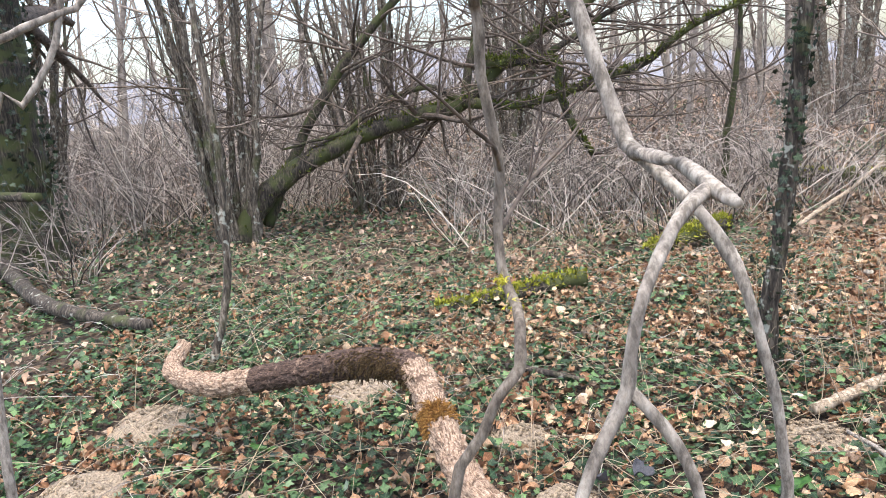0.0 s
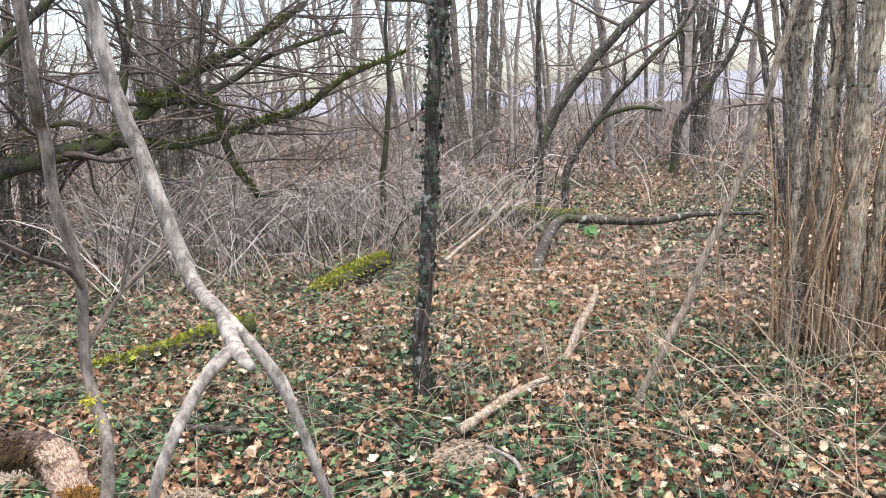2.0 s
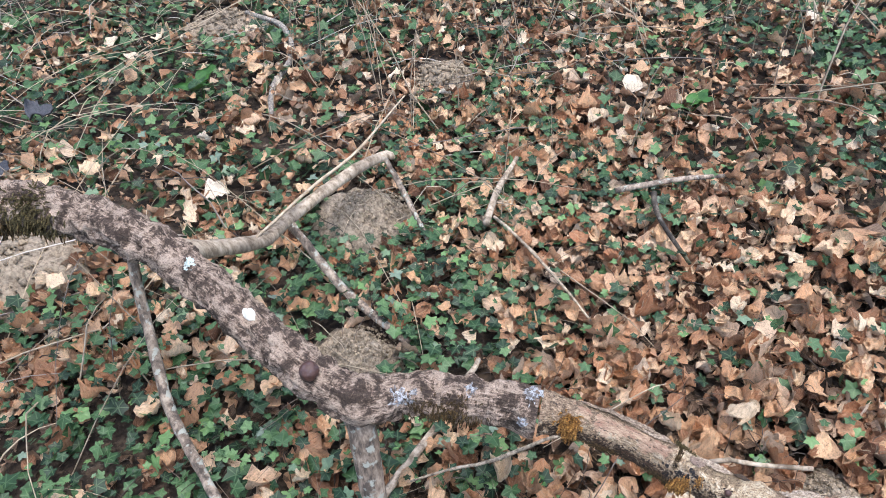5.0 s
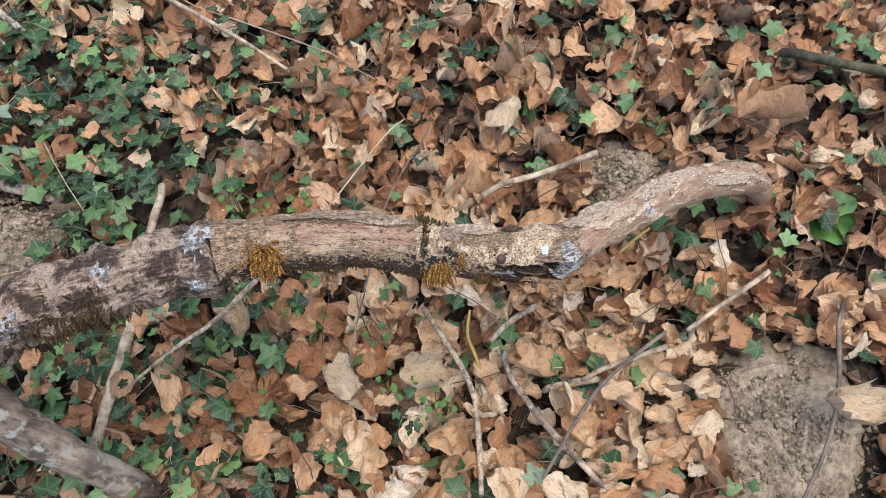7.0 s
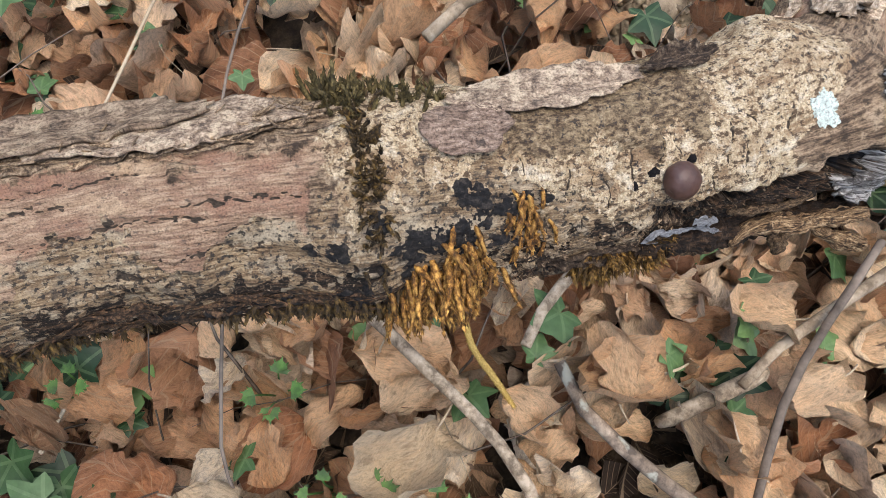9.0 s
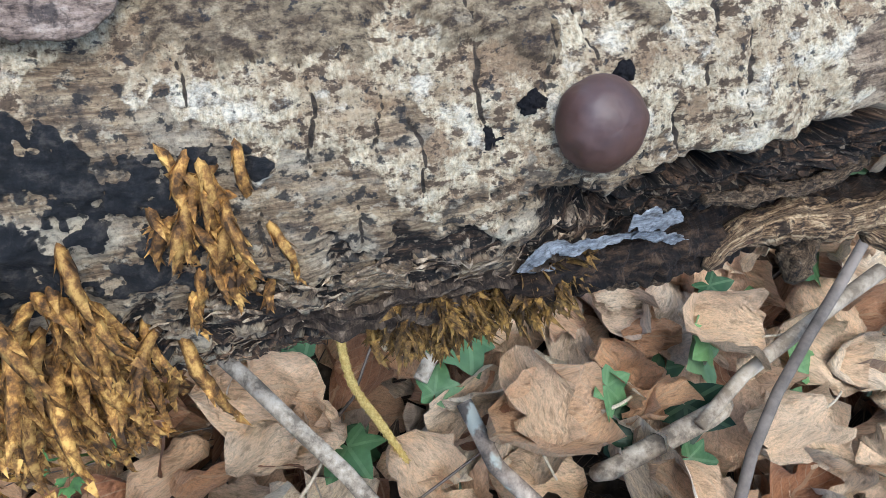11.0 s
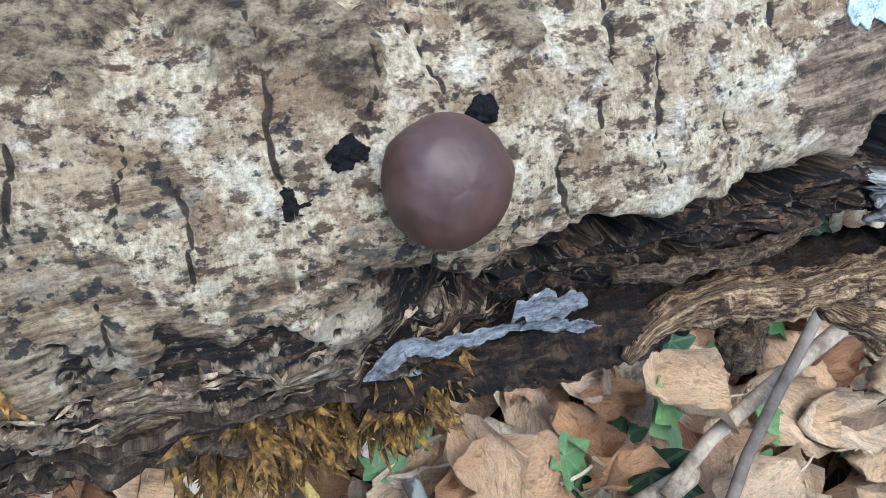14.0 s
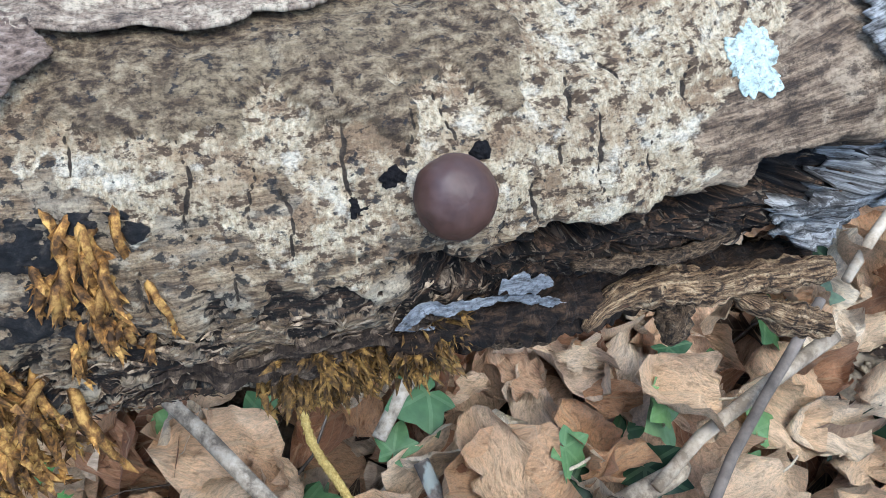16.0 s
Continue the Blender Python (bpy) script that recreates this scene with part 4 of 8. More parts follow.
def chunk(name, points, rough, seed, mat, label="", sides=26, step_=0.00045):
    """A lump or tongue of fibrous rotten wood along rows of x, y, z, radius."""
    c = catmull(points, step_)
    t, n, b = frames_of(c)
    a = np.linspace(0, 2 * math.pi, sides, endpoint=False)
    run = np.concatenate([[0], np.cumsum(np.linalg.norm(np.diff(c[:, :3], axis=0), axis=1))])
    ring = n[:, None] * np.cos(a)[None, :, None] + b[:, None] * np.sin(a)[None, :, None]
    r = np.repeat(c[:, 3][:, None], sides, 1)
    flat = (c[:, None, :3] + ring * r[..., None]).reshape(-1, 3)
    grain = np.stack([np.repeat(run, sides) * 160, np.tile(np.cos(a) * 2.6, len(c)), np.tile(np.sin(a) * 2.6, len(c))], 1)
    r = r * (0.92 + rough * fbm(flat * 420, 3, seed) + 0.5 * rough * fbm(flat * 1500, 3, seed + 3) + 0.30 * flakes(grain, seed + 5, 4, 0.03)).reshape(r.shape)
    v = np.vstack([(c[:, None, :3] + ring * r[..., None]).reshape(-1, 3), c[:1, :3], c[-1:, :3]])
    i = np.arange(len(c) - 1)[:, None] * sides + np.arange(sides)[None, :]
    j = np.arange(len(c) - 1)[:, None] * sides + (np.arange(sides)[None, :] + 1) % sides
    k, m, top = np.arange(sides), len(v) - 2, (len(c) - 1) * sides
    caps = np.vstack([np.stack([np.full(sides, m), (k + 1) % sides, k], 1), np.stack([np.full(sides, m + 1), top + k, top + (k + 1) % sides], 1)])
    uv = np.vstack([np.stack([np.repeat(run, sides) + seed * 0.01, np.tile(a, len(c)) * 0.0022], 1), [[0, 0], [run[-1], 0]]])
    return part(name, mesh_of(name, v, [np.stack([i, j, j + sides, i + sides], -1).reshape(-1, 4), caps], [mat], uv), log, label)


def ribbon(name, points, facing, seed, mat, label="", thick=0.00018, wave=0.0003):
    """A thin papery strip along rows of x, y, z, half width, with torn edges and real thickness."""
    c = catmull(points, 0.00025)
    t = np.gradient(c[:, :3], axis=0)
    t /= np.linalg.norm(t, axis=1)[:, None]
    out = np.array(facing) / np.linalg.norm(facing)
    w = np.cross(out, t)
    w /= np.linalg.norm(w, axis=1)[:, None]
    u = np.linspace(-1, 1, 13)
    run = np.arange(len(c)) * 0.00025
    tear = [1 + 0.38 * fbm(np.stack([run * 900, np.full(len(c), q * 9.0 + seed), run * 0], 1), 4, seed + q) for q in range(2)]
    W = np.where(u[None] < 0, u[None] * tear[0][:, None], u[None] * tear[1][:, None]) * c[:, 3][:, None]
    p = c[:, None, :3] + w[:, None] * W[..., None]
    p = p + out * (wave * fbm(p.reshape(-1, 3) * 700, 3, seed).reshape(W.shape) + 0.25 * wave * u[None] ** 2)[..., None]
    top, k = p.reshape(-1, 3), 13
    i = (np.arange(len(c) - 1)[:, None] * k + np.arange(k - 1)[None]).ravel()
    q = np.stack([i, i + 1, i + 1 + k, i + k], 1)
    rim = np.concatenate([np.arange(k), np.arange(2, len(c) + 1) * k - 1, (len(c) - 1) * k + np.arange(k - 2, -1, -1), np.arange(len(c) - 2, 0, -1) * k])
    nxt, m = np.roll(rim, -1), len(top)
    uv = np.stack([np.repeat(run, k) + seed * 0.013, W.ravel()], 1)
    return part(name, mesh_of(name, np.vstack([top, top - out * thick]), [q, q[:, ::-1] + m, np.stack([rim, rim + m, nxt + m, nxt], 1)], [mat], np.vstack([uv, uv])), log, label)


TONGUE = rot_wood("fibrous_tan_rot", [(0.36, (0.024, 0.014, 0.008)), (0.47, (0.145, 0.085, 0.043)), (0.58, (0.35, 0.225, 0.12)), (0.72, (0.60, 0.44, 0.26))], [(0.46, 0.40, (0.022, 0.013, 0.009)), (0.58, 0.66, (0.17, 0.085, 0.05))], (260, 1700, 1), 0.82, 0.0008, 300.0, 2200.0)
BACKING = rot_wood("backing_dark", [(0.32, (0.006, 0.004, 0.003)), (0.5, (0.020, 0.012, 0.008)), (0.74, (0.09, 0.052, 0.028))], [(0.60, 0.68, (0.12, 0.075, 0.045))], (300, 1700, 1), 0.85, 0.0008, 300.0, 2200.0)
LUMP = rot_wood("brown_crumbly_rot", [(0.34, (0.018, 0.012, 0.007)), (0.5, (0.10, 0.062, 0.034)), (0.72, (0.30, 0.205, 0.12))], [(0.58, 0.66, (0.34, 0.28, 0.20)), (0.44, 0.38, (0.016, 0.012, 0.01))], (700, 900, 1), 0.85, 0.0010, 420.0, 2400.0)
chunk("bark_tongue", [(0.9598, 0.1747, 0.3260, 0.00065), (0.9629, 0.1723, 0.3262, 0.00158), (0.9662, 0.1675, 0.3261, 0.00241), (0.9683, 0.1609, 0.3260, 0.00286), (0.9689, 0.1538, 0.3251, 0.00264), (0.9711, 0.1469, 0.3251, 0.00240), (0.9723, 0.1406, 0.3252, 0.00243), (0.9745, 0.1323, 0.3250, 0.00180)], 0.22, 341, TONGUE, "tongue of fibrous tan rotten bark")
# Added filler: its near-black colour stands for the dark inside the gaps.
chunk("dark_backing", [(0.9545, 0.2060, 0.3300, 0.0030), (0.9572, 0.2000, 0.3295, 0.0040), (0.9610, 0.1880, 0.3268, 0.0042), (0.9650, 0.1765, 0.3243, 0.0042), (0.9690, 0.1650, 0.3222, 0.0040), (0.9728, 0.1520, 0.3208, 0.0038), (0.9760, 0.1420, 0.3198, 0.0034), (0.9785, 0.1330, 0.3190, 0.0028)], 0.25, 347, BACKING, "dark backing added behind the gaps in the rotten bark")
chunk("rot_lump", [(0.9669, 0.1586, 0.3239, 0.00278), (0.9638, 0.1590, 0.3232, 0.00291), (0.9611, 0.1597, 0.3225, 0.00207), (0.9596, 0.1602, 0.3222, 0.00069)], 0.40, 342, LUMP, "hanging lump of crumbly brown rot")
chunk("rot_lump", [(0.9685, 0.1479, 0.3237, 0.00128), (0.9667, 0.1432, 0.3230, 0.00214), (0.9655, 0.1384, 0.3224, 0.00244), (0.9652, 0.1319, 0.3220, 0.00180)], 0.35, 343, TONGUE)
chunk("rot_lip", [(0.9663, 0.1796, 0.3370, 0.00070), (0.9680, 0.1726, 0.3345, 0.00115), (0.9700, 0.1664, 0.3324, 0.00110), (0.9731, 0.1586, 0.3296, 0.00100), (0.9774, 0.1511, 0.3288, 0.00110)], 0.35, 344, LUMP)
chunk("rot_shelf", [(0.9540, 0.2057, 0.3258, 0.00107), (0.9556, 0.2010, 0.3259, 0.00122), (0.9567, 0.1948, 0.3242, 0.00120), (0.9578, 0.1883, 0.3232, 0.00115), (0.9591, 0.1815, 0.3219, 0.00125), (0.9615, 0.1765, 0.3216, 0.00070)], 0.35, 346, LUMP, "dark shelf of rotten bark")
OUTWARD = (-0.75, 0.08, 0.62)
ribbon("papery_flake", [(0.9551, 0.2041, 0.3356, 0.00031), (0.9572, 0.2005, 0.3392, 0.00115), (0.9582, 0.1968, 0.3376, 0.00110), (0.9596, 0.1928, 0.3368, 0.00084), (0.9612, 0.1882, 0.3359, 0.00055)], OUTWARD, 331, SILVER, "silver-grey papery flake")
ribbon("papery_flake", [(0.9615, 0.1904, 0.3398, 0.00090), (0.9622, 0.1872, 0.3389, 0.00165), (0.9632, 0.1832, 0.3365, 0.00120), (0.9631, 0.1826, 0.3360, 0.00045)], OUTWARD, 332, SILVER)
ribbon("papery_flake", [(0.9608, 0.1889, 0.3368, 0.00054), (0.9622, 0.1822, 0.3319, 0.00080), (0.9627, 0.1778, 0.3277, 0.00055), (0.9622, 0.1746, 0.3261, 0.00018)], OUTWARD, 333, SILVER)
ribbon("papery_flake", [(0.9551, 0.2042, 0.3366, 0.00041), (0.9558, 0.2013, 0.3347, 0.00053), (0.9568, 0.1977, 0.3328, 0.00022)], OUTWARD, 336, SILVER)

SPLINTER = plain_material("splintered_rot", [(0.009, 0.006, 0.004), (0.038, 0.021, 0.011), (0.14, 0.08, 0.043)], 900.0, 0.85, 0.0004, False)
PALECHIP = plain_material("pale_chipped_bark", [(0.16, 0.115, 0.08), (0.40, 0.31, 0.225), (0.66, 0.56, 0.44)], 500.0, 0.85, 0.0004, False)
CHIP = plain_material("chipped_bark", [(0.045, 0.029, 0.018), (0.185, 0.128, 0.08), (0.42, 0.32, 0.215)], 800.0, 0.85, 0.0004, False)


def splinters(name, count, s_range, deg_range, long_, wide, lift, mat, seed, label="", curl=0.0012):
    """Many thin splinters and loosened chips that lie along the branch."""
    g = np.random.default_rng(seed)
    k = 5
    f = np.linspace(-1, 1, k)
    s0, d0 = g.uniform(*s_range, count), g.uniform(*deg_range, count)
    L, W = g.uniform(*long_, count), g.uniform(*wide, count)
    S = s0[:, None] + L[:, None] * f[None]
    slant = g.normal(0, 0.15, count)[:, None] * L[:, None] * f[None]
    body = (0.25 + 0.75 * np.sqrt(np.clip(1 - f[None] ** 2, 0, 1))) * g.uniform(0.7, 1.3, (count, k))
    up = lift + np.abs(g.normal(0, curl, count))[:, None] * np.clip(f[None] * g.choice([-1, 1], count)[:, None], 0, 1) ** 2 + g.uniform(0, 0.0006, count)[:, None]
    r0 = np.interp(s0, RUN, CURVE[:, 3])[:, None]
    rows = []
    for side, drop in ((-1, 0), (1, 0), (1, 1), (-1, 1)):
        D = d0[:, None] + np.degrees((slant + side * body * W[:, None]) / r0)
        v, _ = on_log(S.ravel(), D.ravel(), (up - drop * 0.4 * W[:, None].clip(0, 0.0012) + side * 0.15 * W[:, None]).ravel())
        rows.append(v.reshape(count, k, 3))
    v = np.stack(rows, 2).reshape(-1, 3)
    i = (np.arange(count)[:, None, None] * k + np.arange(k - 1)[None, :, None]) * 4
    q = np.arange(4)[None, None, :]
    quads = np.stack(np.broadcast_arrays(i + q, i + (q + 1) % 4, i + 4 + (q + 1) % 4, i + 4 + q), -1).reshape(-1, 4)
    ends = np.vstack([np.arange(count)[:, None] * k * 4 + np.array([[3, 2, 1, 0]]), (np.arange(count)[:, None] * k + k - 1) * 4 + np.array([[0, 1, 2, 3]])])
    return tagged(part(name, mesh_of(name, v, [quads, ends], [mat], None, False), log, label), kind="stuff")


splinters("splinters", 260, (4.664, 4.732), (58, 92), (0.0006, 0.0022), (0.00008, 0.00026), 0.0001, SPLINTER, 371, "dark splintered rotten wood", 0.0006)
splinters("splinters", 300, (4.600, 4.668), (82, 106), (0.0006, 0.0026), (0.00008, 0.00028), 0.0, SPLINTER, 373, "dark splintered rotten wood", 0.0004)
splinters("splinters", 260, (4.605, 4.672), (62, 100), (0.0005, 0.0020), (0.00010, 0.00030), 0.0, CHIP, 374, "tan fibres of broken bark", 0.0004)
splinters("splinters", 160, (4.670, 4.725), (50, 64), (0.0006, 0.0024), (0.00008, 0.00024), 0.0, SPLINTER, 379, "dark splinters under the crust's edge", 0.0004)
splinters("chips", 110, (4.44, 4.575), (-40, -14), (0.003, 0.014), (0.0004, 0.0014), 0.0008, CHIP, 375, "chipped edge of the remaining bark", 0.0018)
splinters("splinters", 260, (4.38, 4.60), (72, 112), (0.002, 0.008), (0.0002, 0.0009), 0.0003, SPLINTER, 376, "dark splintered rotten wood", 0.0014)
splinters("chips", 80, (4.735, 5.14), (-70, 80), (0.004, 0.020), (0.0006, 0.0030), 0.0004, PALECHIP, 377, "loose chips of pale bark", 0.0030)

# moss tufts: drooping strands with small leaflets
GOLD = plain_material("golden_moss", [(0.06, 0.028, 0.008), (0.25, 0.115, 0.026), (0.58, 0.335, 0.09)], 500.0, 0.8, 0.0004, False)
DARKGOLD = plain_material("dark_golden_moss", [(0.035, 0.018, 0.006), (0.125, 0.066, 0.015), (0.31, 0.18, 0.045)], 700.0, 0.8, 0.0004, False)
DRABMOSS = plain_material("olive_moss", [(0.034, 0.028, 0.011), (0.088, 0.070, 0.028), (0.19, 0.15, 0.065)], 500.0, 0.9, 0.0006, False)
DARKMOSS = plain_material("dark_moss", [(0.02, 0.015, 0.01), (0.07, 0.045, 0.02), (0.16, 0.10, 0.03)], 500.0, 0.9, 0.0006, False)


def tuft(s, deg, half_s, half_deg, count, length, thick, droop, mat, seed, label, out=1.0, leafy=1.0):
    g = np.random.default_rng(seed)
    soup = Soup()
    bases, outs = on_log(s + g.normal(0, half_s * 0.5, count), deg + g.normal(0, half_deg * 0.5, count), -0.0005)
    for q in range(count):
        p, way = bases[q], outs[q] * out + g.normal(0, 0.35 if leafy == 1 else 0.75, 3)
        L = length * g.uniform(0.55, 1.25)
        k = 7
        row = []
        for i in range(k):
            f = i / (k - 1)
            row.append((*p, thick * (0.55 + 0.6 * math.sin(math.pi * min(1, f * 1.05 + 0.12))) * (1.0 if i < k - 1 else 0.25)))
            way = way / np.linalg.norm(way) + np.array((0, 0, -droop)) + g.normal(0, 0.10, 3)
            p = p + way / np.linalg.norm(way) * L / (k - 1)
        c = np.array(row)
        v, f = sweep(c, 4, 0.25, seed + q, False)
        soup.add(v, f)
        t = np.gradient(c[:, :3], axis=0)
        for i in range(1, len(c)):
            for m in range(2):
                side = np.cross(t[i], g.normal(0, 1, 3))
                side /= np.linalg.norm(side) + 1e-9
                ahead = t[i] / np.linalg.norm(t[i])
                b0 = c[i, :3] + side * c[i, 3] * 0.6
                w = np.cross(side, ahead) * thick * 0.75 * leafy
                soup.add(np.array([b0 - w, b0 + w, b0 + (side * 0.75 * leafy ** 0.5 + ahead * 1.9) * thick * 1.5 * leafy]), [np.array([[0, 1, 2]])])
    return tagged(part("moss_tuft", soup.mesh("moss_tuft", mat), log, label), kind="stuff")


tuft(4.4115, 54, 0.015, 30, 210, 0.0125, 0.0014, 0.24, GOLD, 351, "golden tuft of dry moss")
tuft(4.6245, 35, 0.006, 10, 20, 0.0085, 0.00060, 0.55, GOLD, 352, "golden tuft of dry moss")
tuft(4.6255, 50, 0.005, 14, 18, 0.0072, 0.00058, 0.6, GOLD, 362, "golden tuft of dry moss")
tuft(4.6000, 92, 0.012, 26, 140, 0.014, 0.00085, 0.28, GOLD, 353, "large hanging tuft of golden-brown moss")
tuft(4.6090, 68, 0.007, 20, 46, 0.009, 0.00070, 0.4, GOLD, 363, "golden tuft of dry moss")
tuft(4.6490, 94, 0.0065, 12, 170, 0.0066, 0.00036, 0.2, DARKGOLD, 354, "hanging tuft of golden-brown moss", 1.0, 2.3)
tuft(4.6625, 93, 0.0042, 8, 120, 0.0068, 0.00038, 0.15, DARKGOLD, 355, "hanging tuft of golden-brown moss", 1.0, 2.3)
tuft(4.5830, -46, 0.008, 24, 90, 0.0036, 0.0006, 0.0, DRABMOSS, 356, "small tuft of olive moss")
tuft(4.5760, -52, 0.005, 10, 22, 0.0080, 0.0008, -0.05, DRABMOSS, 357, "upright olive moss on lifted bark")
tuft(4.5980, -38, 0.010, 14, 36, 0.0030, 0.0006, 0.0, DRABMOSS, 358, "low olive moss")
tuft(4.5850, 8, 0.005, 50, 130, 0.0035, 0.0005, 0.1, DARKMOSS, 359, "thin brown moss round the collar")
tuft(4.5750, 96, 0.030, 16, 190, 0.0042, 0.0007, 0.2, DARKMOSS, 360, "dark moss under the branch")
tuft(4.4700, 104, 0.035, 14, 130, 0.0042, 0.0008, 0.2, DARKMOSS, 361, "dark moss under the branch")
tuft(4.2000, 80, 0.060, 60, 260, 0.0090, 0.0010, 0.1, DARKMOSS, 364, "dark moss along the branch")
tuft(3.3050, 70, 0.060, 70, 320, 0.0150, 0.0014, 0.2, DRABMOSS, 365, "shaggy grey-green moss")
tuft(2.3300, 40, 0.050, 90, 320, 0.0250, 0.0024, 0.2, GOLD, 366, "rusty moss round the elbow")
tuft(1.7000, 80, 0.30, 60, 420, 0.0200, 0.0026, 0.25, DARKMOSS, 367, "dark shaggy bark fibres")
tuft(3.1500, 110, 0.18, 40, 260, 0.0180, 0.0018, 0.25, DARKMOSS, 368, "dark moss under the branch")

# side branches of the fallen branch
BARKY = wood_material("branch_bark", (0.09, 0.07, 0.055), (0.26, 0.20, 0.15), (0.47, 0.38, 0.29), patch=22.0, lichen=0.05, bump=0.002)


def limb(name, points, sides=12, rough=0.12, seed=1, label="", mat=None, parent=None, step_=0.012, wobble=0.004):
    v, f = stem(points, sides, step_, rough, wobble, seed)
    return part(name, mesh_of(name, v, f, [mat or BARKY]), parent, label)


limb("side_branch", [(0.57, 1.19, 0.455, 0.022), (0.69, 1.22, 0.36, 0.019), (0.827, 1.287, 0.25, 0.0165), (0.956, 1.366, 0.20, 0.0165), (1.207, 1.441, 0.17, 0.0165),
                     (1.328, 1.456, 0.15, 0.014), (1.34, 1.44, 0.14, 0.008)], 14, 0.12, 3, "pale barked side branch with a broken end", PALE, log)
limb("side_twig", [(1.32, 1.456, 0.152, 0.008), (1.309, 1.361, 0.085, 0.0085), (1.259, 1.199, 0.012, 0.006)], 10, 0.15, 4, "", None, log)
limb("side_twig", [(0.80, 1.26, 0.29, 0.0036), (1.05, 1.41, 0.212, 0.0042), (1.27, 1.49, 0.192, 0.0040), (1.53, 1.60, 0.20, 0.0024)], 6, 0.1, 5, "thin straw-coloured twig along the side branch", STRAW, log)
limb("side_twig", [(0.93, 1.345, 0.20, 0.011), (0.949, 1.245, 0.10, 0.012), (0.962, 1.145, 0.045, 0.0115), (0.985, 0.975, 0.012, 0.009)], 10, 0.2, 6, "", None, log)
limb("prop_stub", [(0.668, 0.712, 0.372, 0.030), (0.652, 0.678, 0.29, 0.0235), (0.630, 0.640, 0.16, 0.022), (0.62, 0.622, 0.03, 0.021), (0.617, 0.615, -0.06, 0.02)], 16, 0.16, 7,
     "rough stub that props the branch on the ground", None, log)
limb("prop_twig", [(0.535, 1.215, 0.445, 0.011), (0.509, 1.185, 0.33, 0.0105), (0.457, 1.061, 0.18, 0.011), (0.435, 0.903, 0.05, 0.010), (0.43, 0.87, -0.02, 0.009)], 10, 0.15, 8, "", None, log)


# ---- fungi ----
def fungus_material():
    m, n, l, b = material("fungus_skin")
    p = coords(n)
    big = tex(n, l, "Noise", 130.0, p, Detail=4.0, Roughness=0.55)
    fine = tex(n, l, "Noise", 900.0, p, Detail=4.0)
    tone = ramp(n, l, big.outputs[0], [(0.3, (0.046, 0.020, 0.015)), (0.5, (0.074, 0.034, 0.025)), (0.7, (0.098, 0.050, 0.037))])
    tone = blend(n, l, 0.35, tone, ramp(n, l, fine.outputs[0], [(0.35, (0.7, 0.7, 0.7)), (0.6, (1.1, 1.1, 1.1))]), "MULTIPLY")
    # bluish sheen of the sky, painted into the skin colour in soft patches
    sky_sheen = tex(n, l, "Noise", 90.0, p, Detail=3.0)
    tone = blend(n, l, ramp(n, l, sky_sheen.outputs[0], [(0.50, (0, 0, 0)), (0.64, (0.35, 0.35, 0.35))]), tone, (0.105, 0.085, 0.095))
    l.new(tone, b.inputs["Base Color"])
    b.inputs["Roughness"].default_value = 0.5
    b.inputs["Specular IOR Level"].default_value = 0.5
    relief(n, l, b, calc(n, l, "ADD", big.outputs[0], calc(n, l, "MULTIPLY", fine.outputs[0], 0.2)), 0.3, 0.0005)
    return m


FUNGUS = fungus_material()
BLACK = plain_material("charcoal_skin", [(0.006, 0.006, 0.007), (0.018, 0.016, 0.017)], 1500.0, 1.0, 0.0008, None, 0.1)


def dome(radius, seed, squash=0.86, lobes=0.05, mat=None, rings=48):
    """A puffed round fungus that sits with its base at z = 0."""
    th = np.linspace(0, math.pi, rings)
    ph = np.linspace(0, 2 * math.pi, rings * 2, endpoint=False)
    T, P = np.meshgrid(th, ph, indexing="ij")
    v = np.stack([np.sin(T) * np.cos(P), np.sin(T) * np.sin(P), np.cos(T)], -1).reshape(-1, 3)
    k = 1 + lobes * fbm(v * 1.3, 2, seed) + (0.012 + lobes * lobes) * fbm(v * 6, 3, seed + 3)
    k -= 0.10 * np.exp(-((v[:, 0] - 0.25) ** 2 + (v[:, 1] - 0.93) ** 2 + (v[:, 2] - 0.25) ** 2) / 0.05)
    v = v * k[:, None] * radius
    v[:, 2] = v[:, 2] * squash + radius * squash * 0.80
    v[:, :2] *= (1 - 0.22 * np.clip(-v[:, 2:] / radius + 0.55, 0, 1))
    c = rings * 2
    i = np.arange(rings - 1)[:, None] * c + np.arange(c)[None, :]
    j = np.arange(rings - 1)[:, None] * c + (np.arange(c)[None, :] + 1) % c
    return mesh_of("fungus", v, [np.stack([i, i + c, j + c, j], -1).reshape(-1, 4)], [mat or FUNGUS])


def seat(ob, s, deg, sink=0.0, spin=0.0):
    """Stand a thing on the branch, its z outward, its x along the branch."""
    p, o = on_log(s, deg)
    i = int(np.argmin(abs(RUN - s)))
    z = Vector(o[0])
    x = Vector(CT[i])
    x = (x - z * x.dot(z)).normalized()
    y = z.cross(x)
    m = Matrix((x, y, z)).transposed().to_4x4()
    ob.matrix_world = Matrix.Translation(Vector(p[0]) - z * sink) @ m @ Matrix.Rotation(spin, 4, "Z")
    return ob


